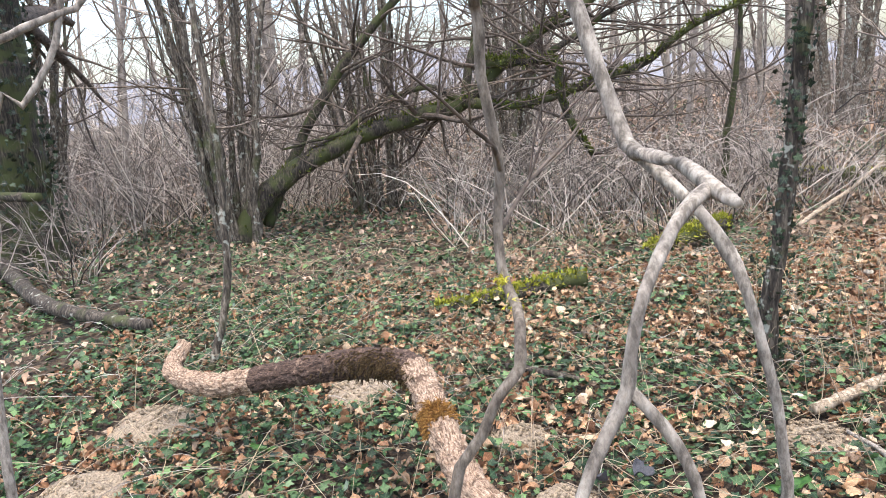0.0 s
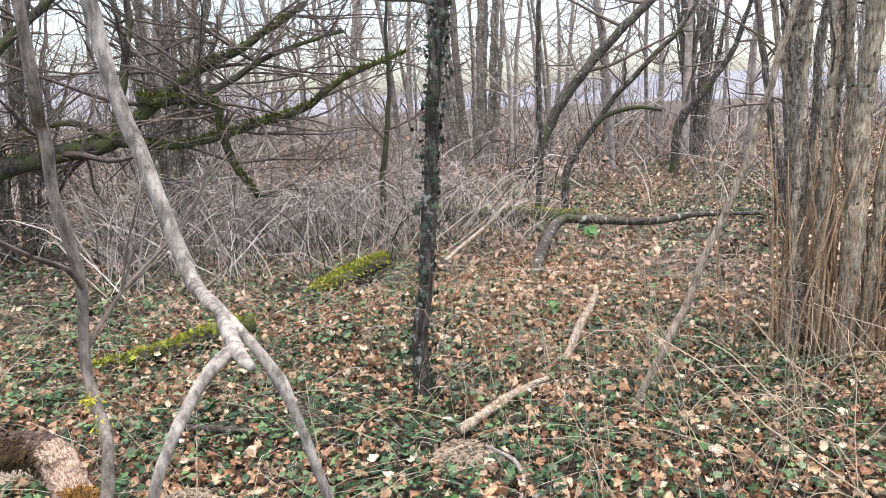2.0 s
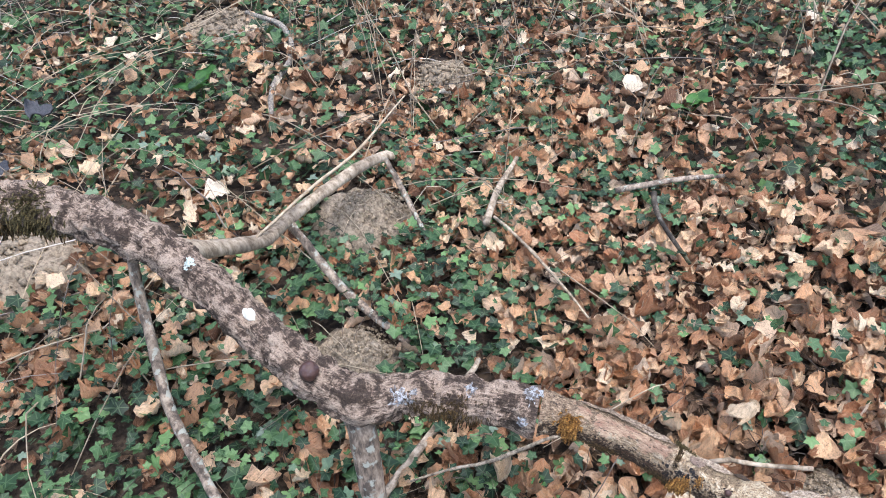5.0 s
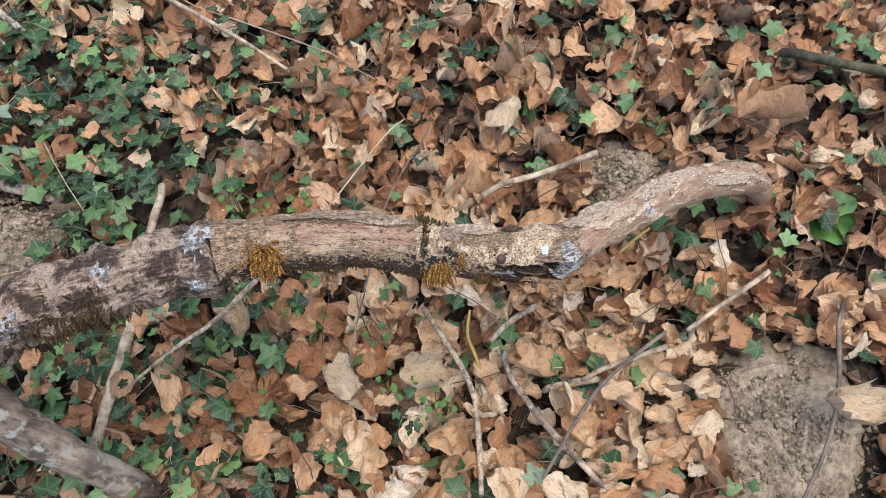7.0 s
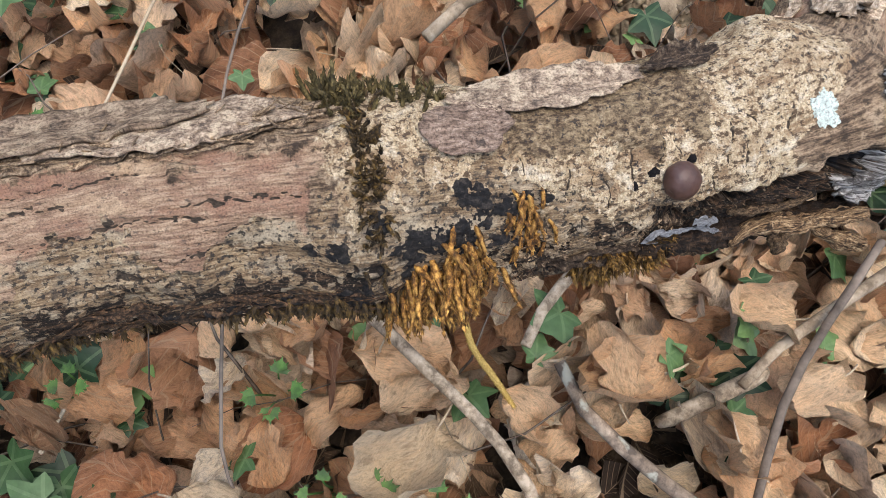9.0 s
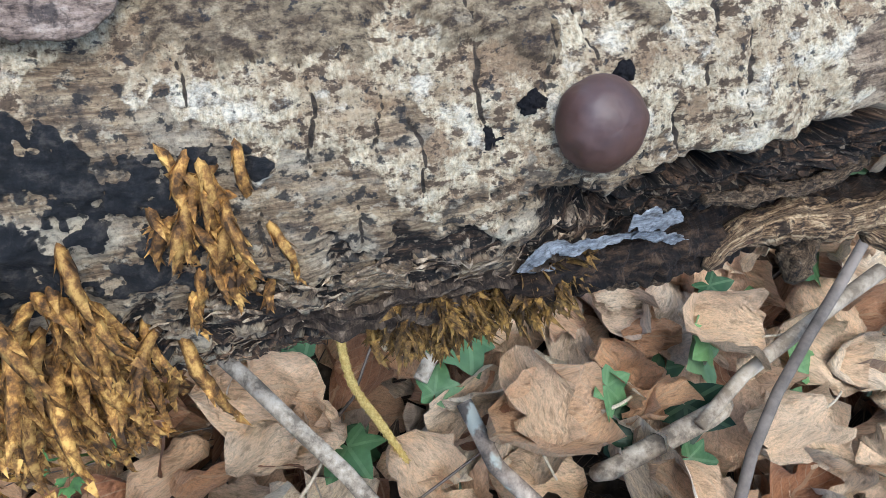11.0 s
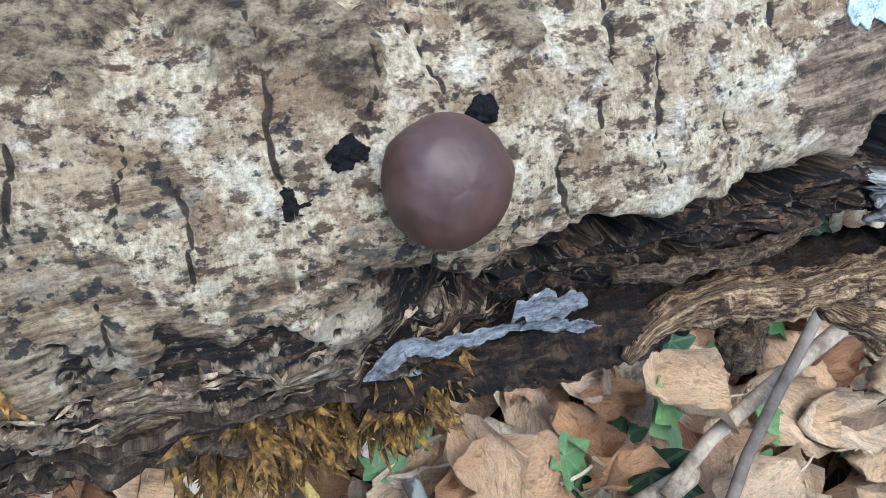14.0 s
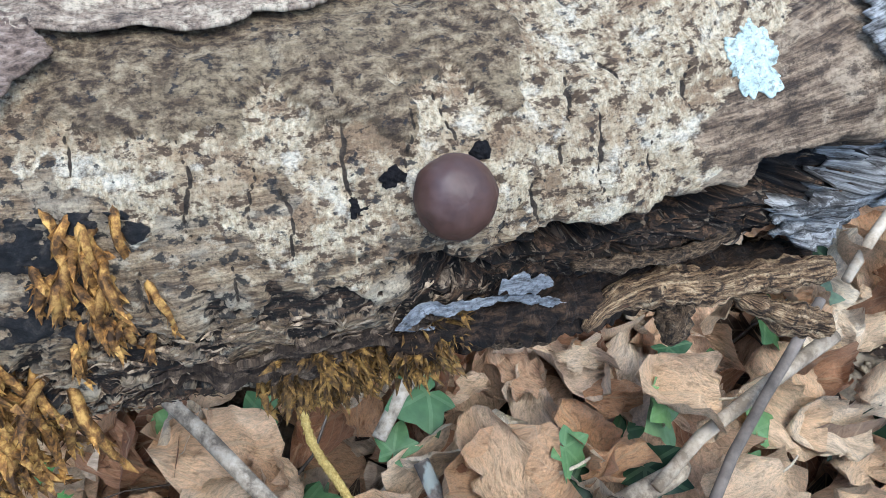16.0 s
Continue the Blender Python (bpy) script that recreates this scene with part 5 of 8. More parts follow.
seat(tagged(new("ball_fungus", dome(0.0053, 2)), "smooth round purplish brown ball fungus on the rotting branch", "fungus", "ball fungi"), 4.6642, 34.2, 0.0012, 2.4)
seat(tagged(new("ball_fungus", dome(0.0165, 5, 0.85)), "large dull dark brown ball fungus on the branch", "fungus", "ball fungi"), 3.968, 23.0, 0.004)
seat(tagged(new("black_fungus", dome(0.0012, 8, 0.7, 0.35, BLACK, 26)), "tiny black crusty fungus beside the ball fungus", "fungus", "black fungi"), 4.6684, 24.8, 0.0006)
seat(tagged(new("black_fungus", dome(0.0013, 9, 0.55, 0.5, BLACK, 26)), "tiny black crusty fungus on the pale crust", "fungus", "black fungi"), 4.6584, 27.8, 0.0009)
seat(tagged(new("black_fungus", dome(0.0012, 10, 0.5, 0.6, BLACK, 26)), "flat black crusty fungus on the pale crust", "fungus", "black fungi"), 4.6544, 34.6, 0.0010)


# ---- leaves ----
def leaf_shape(kind, rows, cols, seed, calm=1.0):
    """A dry leaf, one unit long, curled, creased and torn; returns vertices, faces and uv (across, along)."""
    g = np.random.default_rng(seed)
    t = np.linspace(0, 1, rows)
    if kind == "hazel":
        w = g.uniform(0.38, 0.48) * np.sin(np.pi * np.clip(t, 0, 1) ** g.uniform(0.65, 0.9)) ** 0.52
    elif kind == "oak":
        w = 0.33 * np.sin(np.pi * t ** 1.2) ** 0.55 * (1 + 0.34 * np.sin(t * 21 + 1))
    else:
        w = 0.30 * np.sin(np.pi * t ** 0.9) ** 0.7
    sides = []
    for q in range(2):
        slow = np.interp(t, np.linspace(0, 1, 6), g.normal(size=6))
        edge = w * (1 + 0.09 * slow + (0.045 if rows > 6 else 0.10) * g.normal(size=rows)) + 0.008
        if g.random() < 0.45:
            edge = edge * (1 - g.uniform(0.2, 0.6) * np.exp(-((t - g.uniform(0.2, 0.9)) / g.uniform(0.04, 0.12)) ** 2))
        sides.append(edge)
    u = np.linspace(-1, 1, cols)
    T, U = np.meshgrid(t, u, indexing="ij")
    X = np.where(U < 0, U * sides[0][:, None], U * sides[1][:, None])
    # rolled round the rib with the rims curling in, bent along it, creased in several directions
    roll_, bend, twist = g.uniform(-2.4, 3.8), g.uniform(-1.7, 2.1), g.uniform(-1.6, 1.6)
    fold = max(0.0, g.uniform(-0.8, 0.7))
    curl = g.uniform(-1.2, 2.6, 2)
    roll_, bend, twist, fold, curl = roll_ * calm, bend * calm, twist * calm, fold * calm, curl * calm
    k = roll_ if abs(roll_) > 0.5 else 0.5
    Xr, Z = np.sin(X * k) / k, (1 - np.cos(X * k)) / k
    rim = np.where(U < 0, curl[0], curl[1]) * np.abs(U) ** 2.4
    Z, Xr = Z + 0.5 * rim * np.abs(X), Xr * (1 - 0.16 * np.abs(rim))
    Xr, Z = Xr * math.cos(fold), Z + np.abs(Xr) * math.sin(fold)
    for q in range(3):
        way, often = g.uniform(0, 3.14), g.uniform(1.2, 3.0)
        phase = (X * np.cos(way) + T * np.sin(way)) * often + g.uniform(0, 1)
        Z = Z + g.uniform(0.04, 0.10) * (0.5 + 0.5 * np.cos(phase * 6.283)) * (0.5 + 0.5 * np.abs(U))
    # rims rippled, the blade pleated between the side veins
    for q in (-1, 1):
        Z = Z + np.where(U * q > 0, g.uniform(0.03, 0.09) * np.abs(U) ** 2 * np.sin(T * g.uniform(9, 18) + g.uniform(0, 6)), 0)
    if rows > 14:
        Z = Z + 0.011 * np.cos((T * 7.0 - np.abs(X) / 0.42 * 4.0) * 6.283) * np.clip(np.abs(U) * 3, 0, 1)
    p = np.stack([X.ravel() * 3.6 + seed * 3.1, T.ravel() * 3.6, np.zeros(T.size)], 1)
    Z = Z + 0.13 * fbm(p * 0.8, 2, seed).reshape(T.shape) + 0.15 * (np.abs(U) ** 2) * fbm(p * 1.7, 2, seed + 4).reshape(T.shape)
    along = (T - 0.5)
    cs, sn = np.cos(twist * along), np.sin(twist * along)
    Xr, Z = Xr * cs - Z * sn, Xr * sn + Z * cs
    Y, Z = np.sin(along * bend) / (bend if abs(bend) > 0.05 else 0.05), Z + (1 - np.cos(along * bend)) / (bend if abs(bend) > 0.05 else 0.05)
    v = np.stack([Xr.ravel() + 0.05 * fbm(p, 2, seed + 7), Y.ravel() + 0.05 * fbm(p, 2, seed + 9), Z.ravel()], 1)
    i = (np.arange(rows - 1)[:, None] * cols + np.arange(cols - 1)[None, :]).ravel()
    quads = np.stack([i, i + 1, i + 1 + cols, i + cols], 1)
    v[:, 2] -= np.median(v[:, 2])
    return v, [quads], np.stack([X.ravel() / 0.42, T.ravel()], 1)


def ivy_shape(seed, fine=True):
    """An ivy leaf, about one unit across, three to five lobes; uv from the stalk's end."""
    g = np.random.default_rng(seed)
    tips = [(-128, 0.60), (-64, 0.80), (0, 1.0), (64, 0.80), (128, 0.60)]
    tips = [(a + g.uniform(-7, 7), r * g.uniform(0.86, 1.1)) for a, r in tips]
    knots = [(-168, 0.26)]
    for k, (a, r) in enumerate(tips):
        knots.append((a, r))
        knots.append(((a + tips[k + 1][0]) / 2 + g.uniform(-4, 4), min(r, tips[k + 1][1]) * g.uniform(0.66, 0.8)) if k < 4 else (168, 0.26))
    pts = []
    for k in range(len(knots) - 1):
        (a, r), (b, q) = knots[k], knots[k + 1]
        steps = 3 if fine else 1
        for m in range(steps):
            f = m / steps
            pts.append((a + (b - a) * f, q + (r - q) * (1 - f) ** 1.35 if r > q else r + (q - r) * f ** 1.35))
    pts.append(knots[-1])
    a = np.radians([p[0] for p in pts])
    r = np.array([p[1] for p in pts]) * 0.62
    rim = np.stack([np.sin(a) * r, np.cos(a) * r, np.zeros(len(r))], 1)
    mid = rim * 0.5
    fold, droop = g.uniform(0.0, 0.35), g.uniform(-0.2, 0.35)
    v = np.vstack([[[0, 0, 0]], mid, rim])
    v[:, 2] = fold * np.abs(v[:, 0]) - droop * (v[:, 0] ** 2 + v[:, 1] ** 2) + 0.05 * np.sin(v[:, 0] * g.uniform(4, 8) + g.uniform(0, 6)) * np.cos(v[:, 1] * g.uniform(4, 8) + g.uniform(0, 6))
    k = len(rim)
    i = np.arange(k - 1)
    if not fine:
        v = np.delete(v, np.arange(1, k + 1), 0)
        return v, [np.stack([np.zeros(k - 1, int), 1 + i, 2 + i], 1)], v[:, :2].copy()
    tris = np.stack([np.zeros(k - 1, int), 1 + i, 2 + i], 1)
    quads = np.stack([1 + i, 1 + k + i, 2 + k + i, 2 + i], 1)
    return v, [tris, quads], v[:, :2].copy()


def turn(yaw, tilt, way):
    """Rotation matrices: yaw about z, then a tilt towards a random side."""
    c, s = np.cos(yaw), np.sin(yaw)
    z = np.zeros_like(c)
    o = np.ones_like(c)
    Rz = np.stack([np.stack([c, -s, z], -1), np.stack([s, c, z], -1), np.stack([z, z, o], -1)], -2)
    ax = np.stack([np.cos(way), np.sin(way), z], -1)
    K = np.zeros((len(c), 3, 3))
    K[:, 0, 2], K[:, 1, 2], K[:, 2, 0], K[:, 2, 1] = ax[:, 1], -ax[:, 0], -ax[:, 1], ax[:, 0]
    st, ct = np.sin(tilt)[:, None, None], np.cos(tilt)[:, None, None]
    R = np.eye(3) + st * K + (1 - ct) * (K @ K)
    return R @ Rz


def scatter(shapes, places, sizes, rot):
    """Joins copies of the shapes at the places."""
    soup = Soup()
    which = rng.integers(0, len(shapes), len(places))
    for k, (v, f, uv) in enumerate(shapes):
        w = np.where(which == k)[0]
        if not len(w):
            continue
        V = np.einsum("nij,mj->nmi", rot[w], v) * sizes[w][:, None, None] + places[w][:, None, :]
        off = (np.arange(len(w)) * len(v))[:, None, None]
        soup.add(V.reshape(-1, 3), [(q[None] + off).reshape(-1, q.shape[1]) for q in f], np.tile(uv, (len(w), 1)))
    return soup


MOLEHILLS = [(1.22, 1.43, 0.16, 0.10), (0.87, 1.04, 0.12, 0.06), (0.40, 2.52, 0.16, 0.08), (0.36, 1.97, 0.19, 0.08), (1.57, 2.86, 0.17, 0.07), (1.94, 1.88, 0.13, 0.05),
             (1.33, 0.09, 0.085, 0.045), (1.0, -0.225, 0.135, 0.045), (-1.66, 3.62, 0.24, 0.10), (-1.76, 2.94, 0.22, 0.09), (0.28, 3.07, 0.16, 0.06), (-0.55, 3.78, 0.22, 0.07)]


def clear_of_molehills(x, y):
    ok = np.ones(len(x), bool)
    for mx, my, mr, mh in MOLEHILLS:
        ok &= np.hypot(x - mx, y - my) > mr * 0.80 + 0.25 * mr * rng.random(len(x)) 
    return ok


def leafiness(x, y):
    """Where dry leaves (high) or ivy (low) prevail."""
    p = np.stack([x, y, np.zeros_like(x)], 1)
    v = 0.42 * fbm(p * 1.1, 3, 71) + 0.34 * fbm(p * 3.3, 2, 73)
    v += 0.55 * np.exp(-((x - 1.55) ** 2 + (y - 0.45) ** 2) / 0.5) - 0.32 * np.exp(-((x - 0.2) ** 2 + (y - 0.95) ** 2) / 0.25)
    v -= 0.42 * np.exp(-((x - 0.62) ** 2 + (y - 0.35) ** 2) / 0.07) + 0.36 * np.exp(-((x - 1.05) ** 2 + (y - 0.78) ** 2) / 0.09)
    v -= 0.7 * np.exp(-((x + 2.2) ** 2 + (y - 6.5) ** 2) / 6.0)
    v += 0.26 * step(x - 0.25 * y, 1.3, 0.5)
    v += 0.36 * np.exp(-((x - 0.98) ** 2 + (y - 0.05) ** 2) / 0.10) - 0.02 - 0.07 * step(y, 1.2, 0.2)
    return v


def inside_view(x, y):
    """The sector of ground that the walk looks over."""
    a = np.degrees(np.arctan2(x - 0.1, y + 0.6))
    return (a > -40) & (a < 74)


def litter_places(kind, x0, x1, y0, y1, density, far=None):
    n = int((x1 - x0) * (y1 - y0) * density)
    x, y = rng.uniform(x0, x1, n), rng.uniform(y0, y1, n)
    w = leafiness(x, y)
    keep = rng.random(n) < (step(w, -0.16, 0.16) * 0.85 + 0.15 if kind == "leaf" else step(-w, -0.10, 0.18) * 0.85 + 0.15)
    keep &= clear_of_molehills(x, y)
    if far is not None:
        keep &= inside_view(x, y) & ~((x > far[0]) & (x < far[1]) & (y > far[2]) & (y < far[3]))
    return x[keep], y[keep]


HERE = (0.15, 2.1, -0.75, 1.7)       # the patch that the walk ends over
MID = (-2.6, 4.6, -0.75, 6.2)
WIDE = (-10.0, 14.0, 0.5, 14.0)
FARTHER = (-18.0, 34.0, 10.0, 36.0)


def lay(kind, shapes, box, density, size, lift, tilt, far=None):
    x, y = litter_places(kind, *box, density, far)
    n = len(x)
    z = gz(x, y) + rng.uniform(*lift, n)
    rot = turn(rng.uniform(0, 6.283, n), np.abs(rng.normal(0, tilt, n)), rng.uniform(0, 6.283, n))
    return shapes, np.stack([x, y, z], 1), size[0] + (size[1] - size[0]) * rng.random(n) ** 1.35, rot


def build_litter():
    kinds = ["hazel", "hazel", "hazel", "oak", "elm"]
    fine = [leaf_shape(kinds[i % 5], 17, 11, 100 + i, 0.9) for i in range(24)]
    some = [leaf_shape(kinds[i % 5], 9, 7, 150 + i, 0.85) for i in range(16)]
    mid = [leaf_shape(kinds[i % 5], 5, 5, 200 + i) for i in range(16)]
    low = [leaf_shape(kinds[i % 5], 4, 3, 300 + i) for i in range(10)]
    ivy = [ivy_shape(400 + i) for i in range(10)]
    ivy_low = [ivy_shape(500 + i, False) for i in range(5)]
    dry = tagged(new("leaf_litter"), "curled brown dry leaves strewn over the woodland floor", "leaf litter", kind="stuff")
    green = tagged(new("ivy_carpet"), "low carpet of dark green ivy leaves with pale veins", "ivy", kind="stuff")
    sets = []
    for kind, top, one, joined, shapes, density, size, lift, tilt in (
            ("leaf", dry, LEAF_ONE, LEAF, fine, 1250, (0.034, 0.080), (0.004, 0.055), 0.34),
            ("ivy", green, IVY_ONE, IVY, ivy, 2100, (0.018, 0.050), (0.030, 0.086), 0.45)):
        sh, p, sz, rot = lay(kind, shapes, HERE, density, size, lift, tilt)
        close = np.hypot(p[:, 0] - 1.02, p[:, 1] - 0.17) 
        order = np.argsort(close)
        mine, rest = order[:290], order[290:]
        by, off = rest[close[rest] < 0.62], rest[close[rest] >= 0.62]
        for group, forms in ((by, sh), (off, some if kind == "leaf" else sh)):
            part("litter" if kind == "leaf" else "ivy_leaves", scatter(forms, p[group], sz[group], rot[group]).mesh(kind, joined), top)
        meshes = [mesh_of(kind, v, f, [one], uv) for v, f, uv in sh]
        sets.append((top, meshes, p[mine], sz[mine], rot[mine], "dry_leaf" if kind == "leaf" else "ivy_leaf"))
    for kind, top, joined, table in (
            ("leaf", dry, LEAF, ((mid, MID, 880, (0.022, 0.070), (0.004, 0.065), 0.75, HERE), (low, WIDE, 190, (0.03, 0.09), (0.01, 0.08), 0.75, MID), (low, FARTHER, 20, (0.10, 0.18), (0.0, 0.08), 0.6, WIDE))),
            ("ivy", green, IVY, ((ivy_low, MID, 1100, (0.022, 0.066), (0.015, 0.08), 0.65, HERE), (ivy_low, WIDE, 300, (0.035, 0.080), (0.0, 0.11), 0.6, MID), (ivy_low, FARTHER, 10, (0.09, 0.16), (0.0, 0.15), 0.6, WIDE)))):
        for shapes, box, density, size, lift, tilt, far in table:
            soup = scatter(*lay(kind, shapes, box, density, size, lift, tilt, far))
            part("litter" if kind == "leaf" else "ivy_leaves", soup.mesh(kind, FAR_LEAF if kind == "leaf" and box is not MID else joined), top)
    # thinner litter all round, out of the walk's sight
    plain = [leaf_shape(kinds[i % 5], 3, 3, 330 + i) for i in range(10)]
    for kind, top, joined, shapes, density in (("leaf", dry, LEAF, plain, 230), ("ivy", green, IVY, ivy_low, 90)):
        x, y = litter_places(kind, -8.0, 10.0, -7.0, 9.0, density)
        keep = (~inside_view(x, y) | (y < 0.5)) & ~((x > HERE[0]) & (x < HERE[1]) & (y > HERE[2]) & (y < HERE[3])) & (np.hypot(x - 0.8, y - 1.0) < 7.0 + 1.5 * rng.random(len(x)))
        x, y = x[keep], y[keep]
        k = len(x)
        p = np.stack([x, y, gz(x, y) + rng.uniform(0.0, 0.06, k)], 1)
        rot = turn(rng.uniform(0, 6.283, k), np.abs(rng.normal(0, 0.5, k)), rng.uniform(0, 6.283, k))
        part("litter" if kind == "leaf" else "ivy_leaves", scatter(shapes, p, rng.uniform(0.05, 0.11, k), rot).mesh(kind, joined, False), top)
    flat = [leaf_shape(kinds[i % 5], 17, 11, 160 + i, 0.95) for i in range(18)]
    for box, density in ((HERE, 270), ((0.60, 1.25, -0.32, 0.40), 620)):
        shapes, p, sz, rot = lay("leaf", flat, box, density, (0.032, 0.070), (0.052, 0.074), 0.28)
        part("litter", scatter(shapes, p, sz, rot).mesh("fresh", TOP_LEAF if box is HERE else PALE_TOP), dry, "paler leaves on top of the litter")
    shapes, p, sz, rot = lay("leaf", some, (0.2, 4.6, 0.9, 5.4), 75, (0.036, 0.078), (0.045, 0.085), 0.5, HERE)
    part("litter", scatter(shapes, p, sz, rot).mesh("fresh", PALE_TOP), dry, "paler leaves on top of the litter")
    bits = [leaf_shape(k, 3, 3, 700 + i) for i, k in enumerate(["elm", "hazel", "oak", "elm"])]
    for box, density, size, far in ((HERE, 2200, (0.020, 0.050), None), (MID, 650, (0.014, 0.042), HERE)):
        shapes, p, sz, rot = lay("leaf", bits, box, density, size, (0.0, 0.035 if far is None else 0.065), 0.4, far)
        part("leaf_crumbs", scatter(shapes, p, sz, rot).mesh("leaf_crumbs", GAP_LEAF if far is None else LEAF), dry)
    return sets


def place_single_leaves(sets):
    for top, meshes, p, sz, rot, name in sets:
        for k in range(len(p)):
            ob = new(name, meshes[k % len(meshes)])
            ob.parent = top
            m = Matrix(rot[k].tolist()).to_4x4()
            ob.matrix_world = Matrix.Translation(p[k]) @ m @ Matrix.Scale(sz[k], 4)


# ---- molehills ----
def build_molehill(x, y, r, h, seed):
    n = 56
    g = np.linspace(-1.25, 1.25, n)
    X, Y = np.meshgrid(g, g)
    d = np.hypot(X, Y)
    p = np.stack([X.ravel() * r + seed, Y.ravel() * r, np.zeros(X.size)], 1)
    edge = d * (1 + 0.22 * fbm(p * 6, 3, seed).reshape(X.shape))
    z = h * np.clip(1 - edge ** 1.7, -0.6, 1) + 0.012 * fbm(p * 38, 4, seed + 2).reshape(X.shape) - 0.004
    v = np.stack([X.ravel() * r + x, Y.ravel() * r + y, z.ravel() + gz(X.ravel() * r + x, Y.ravel() * r + y)], 1)
    i = (np.arange(n - 1)[:, None] * n + np.arange(n - 1)[None, :]).ravel()
    quads = np.stack([i, i + 1, i + 1 + n, i + n], 1)
    quads = quads[(edge.ravel()[quads] < 1.25).any(1)]
    thing = tagged(new("molehill"), "mound of loose crumbly grey-brown earth among the leaves", "molehill", "molehills")
    part("mound", mesh_of("mound", v, [quads], [SOIL]), thing)
    g = np.random.default_rng(seed)
    cube = np.array([(a, b, c) for a in (-1, 1) for b in (-1, 1) for c in (-1, 1)], float)
    box = np.array([(0, 1, 3, 2), (4, 6, 7, 5), (0, 4, 5, 1), (2, 3, 7, 6), (0, 2, 6, 4), (1, 5, 7, 3)])
    soup = Soup()
    near = math.hypot(x - 1, y) < 1.7
    count = 1500 if near else 300
    base = float(gz(x, y)[0])
    for q in range(count):
        a, b = g.uniform(0, 6.283), g.random() ** 0.6 * 1.12
        cx, cy = math.cos(a) * b, math.sin(a) * b
        cz = h * max(-0.2, 1 - b ** 1.7) + base
        size = abs(g.normal(0, 0.0013)) + 0.0007 if near else abs(g.normal(0, 0.003)) + 0.002
        vv = cube * g.uniform(0.6, 1.1, (8, 3)) * size
        soup.add(vv @ np.linalg.qr(g.normal(size=(3, 3)))[0] + (x + cx * r, y + cy * r, cz + 0.003), [box])
    crumbs = part("crumbs", soup.mesh("crumbs", CRUMB), thing)
    tagged(crumbs, kind="stuff")
    return thing


# ---- trees ----
def twiggy(soup, start, way, length, r, depth, g, sides=4, droop=0.0, spread_=0.7):
    """A limb that forks into ever finer twigs."""
    way = np.array(way, float)
    way /= np.linalg.norm(way)
    pts, p = [], np.array(start, float)
    k = 5
    for i in range(k):
        f = i / (k - 1)
        pts.append((*p, r * (1 - 0.72 * f)))
        way = way + g.normal(0, 0.16, 3) + (0, 0, -droop * 0.08)
        way /= np.linalg.norm(way)
        p = p + way * length / (k - 1)
    v, f = sweep(np.array(pts) if depth == 0 else catmull(pts, length / 6), sides if depth > 0 else 3, 0.0, 0, False)
    soup.add(v, f)
    if depth > 0:
        for q in range(g.integers(3, 6)):
            i = g.integers(1, k)
            off = g.normal(0, 1, 3)
            off -= way * off.dot(way)
            off /= np.linalg.norm(off)
            twiggy(soup, pts[i][:3], way + off * spread_ * g.uniform(0.6, 1.4), length * g.uniform(0.4, 0.68), pts[i][3] * 0.62, depth - 1, g, 4, droop, spread_)


def ivy_on(points, count, size, seed, out=0.02):
    g = np.random.default_rng(seed)
    c = catmull(points, 0.03)
    t, n, s = frames_of(c)
    i = g.integers(0, len(c), count)
    a = g.uniform(0, 6.283, count)
    ref = np.array([0.0, 1.0, 0.0])
    n2 = np.cross(t, ref)
    s2 = np.cross(t, n2)
    o = n2[i] * np.cos(a)[:, None] + s2[i] * np.sin(a)[:, None]
    p = c[i, :3] + o * (c[i, 3] + g.uniform(0.0, out, count))[:, None]
    rot = np.zeros((count, 3, 3))
    for k in range(count):
        z = o[k] + g.normal(0, 0.6, 3)
        z /= np.linalg.norm(z)
        x = np.cross((0, 0, 1), z)
        x /= np.linalg.norm(x) + 1e-6
        rot[k] = np.stack([x, np.cross(z, x), z], 1) @ turn(np.array([math.pi + g.normal(0, 0.8)]), np.zeros(1), np.zeros(1))[0]
    return scatter([ivy_shape(600 + q, False) for q in range(5)], p, g.uniform(*size, count), rot)


def moss_on(pts, count, seed, size=(0.015, 0.04), around=0.8):
    """Small upright blades of moss along the upper side of a limb."""
    c = catmull(pts, 0.02)
    g = np.random.default_rng(seed)
    t_ = np.gradient(c[:, :3], axis=0)
    soup = Soup()
    for q in range(count):
        i = g.integers(0, len(c))
        a = g.normal(0, around)
        side = np.cross(t_[i], (0, 0, 1))
        side /= np.linalg.norm(side) + 1e-6
        o = np.array((0, 0, 1.0)) * math.cos(a) + side * math.sin(a)
        base = c[i, :3] + o * c[i, 3] * 0.9
        tip = base + (o + g.normal(0, 0.5, 3)) * g.uniform(*size)
        w = g.normal(0, 1, 3) * size[1] * 0.23
        soup.add(np.array([base - w, base + w, tip]), [np.array([[0, 1, 2]])])
    return soup


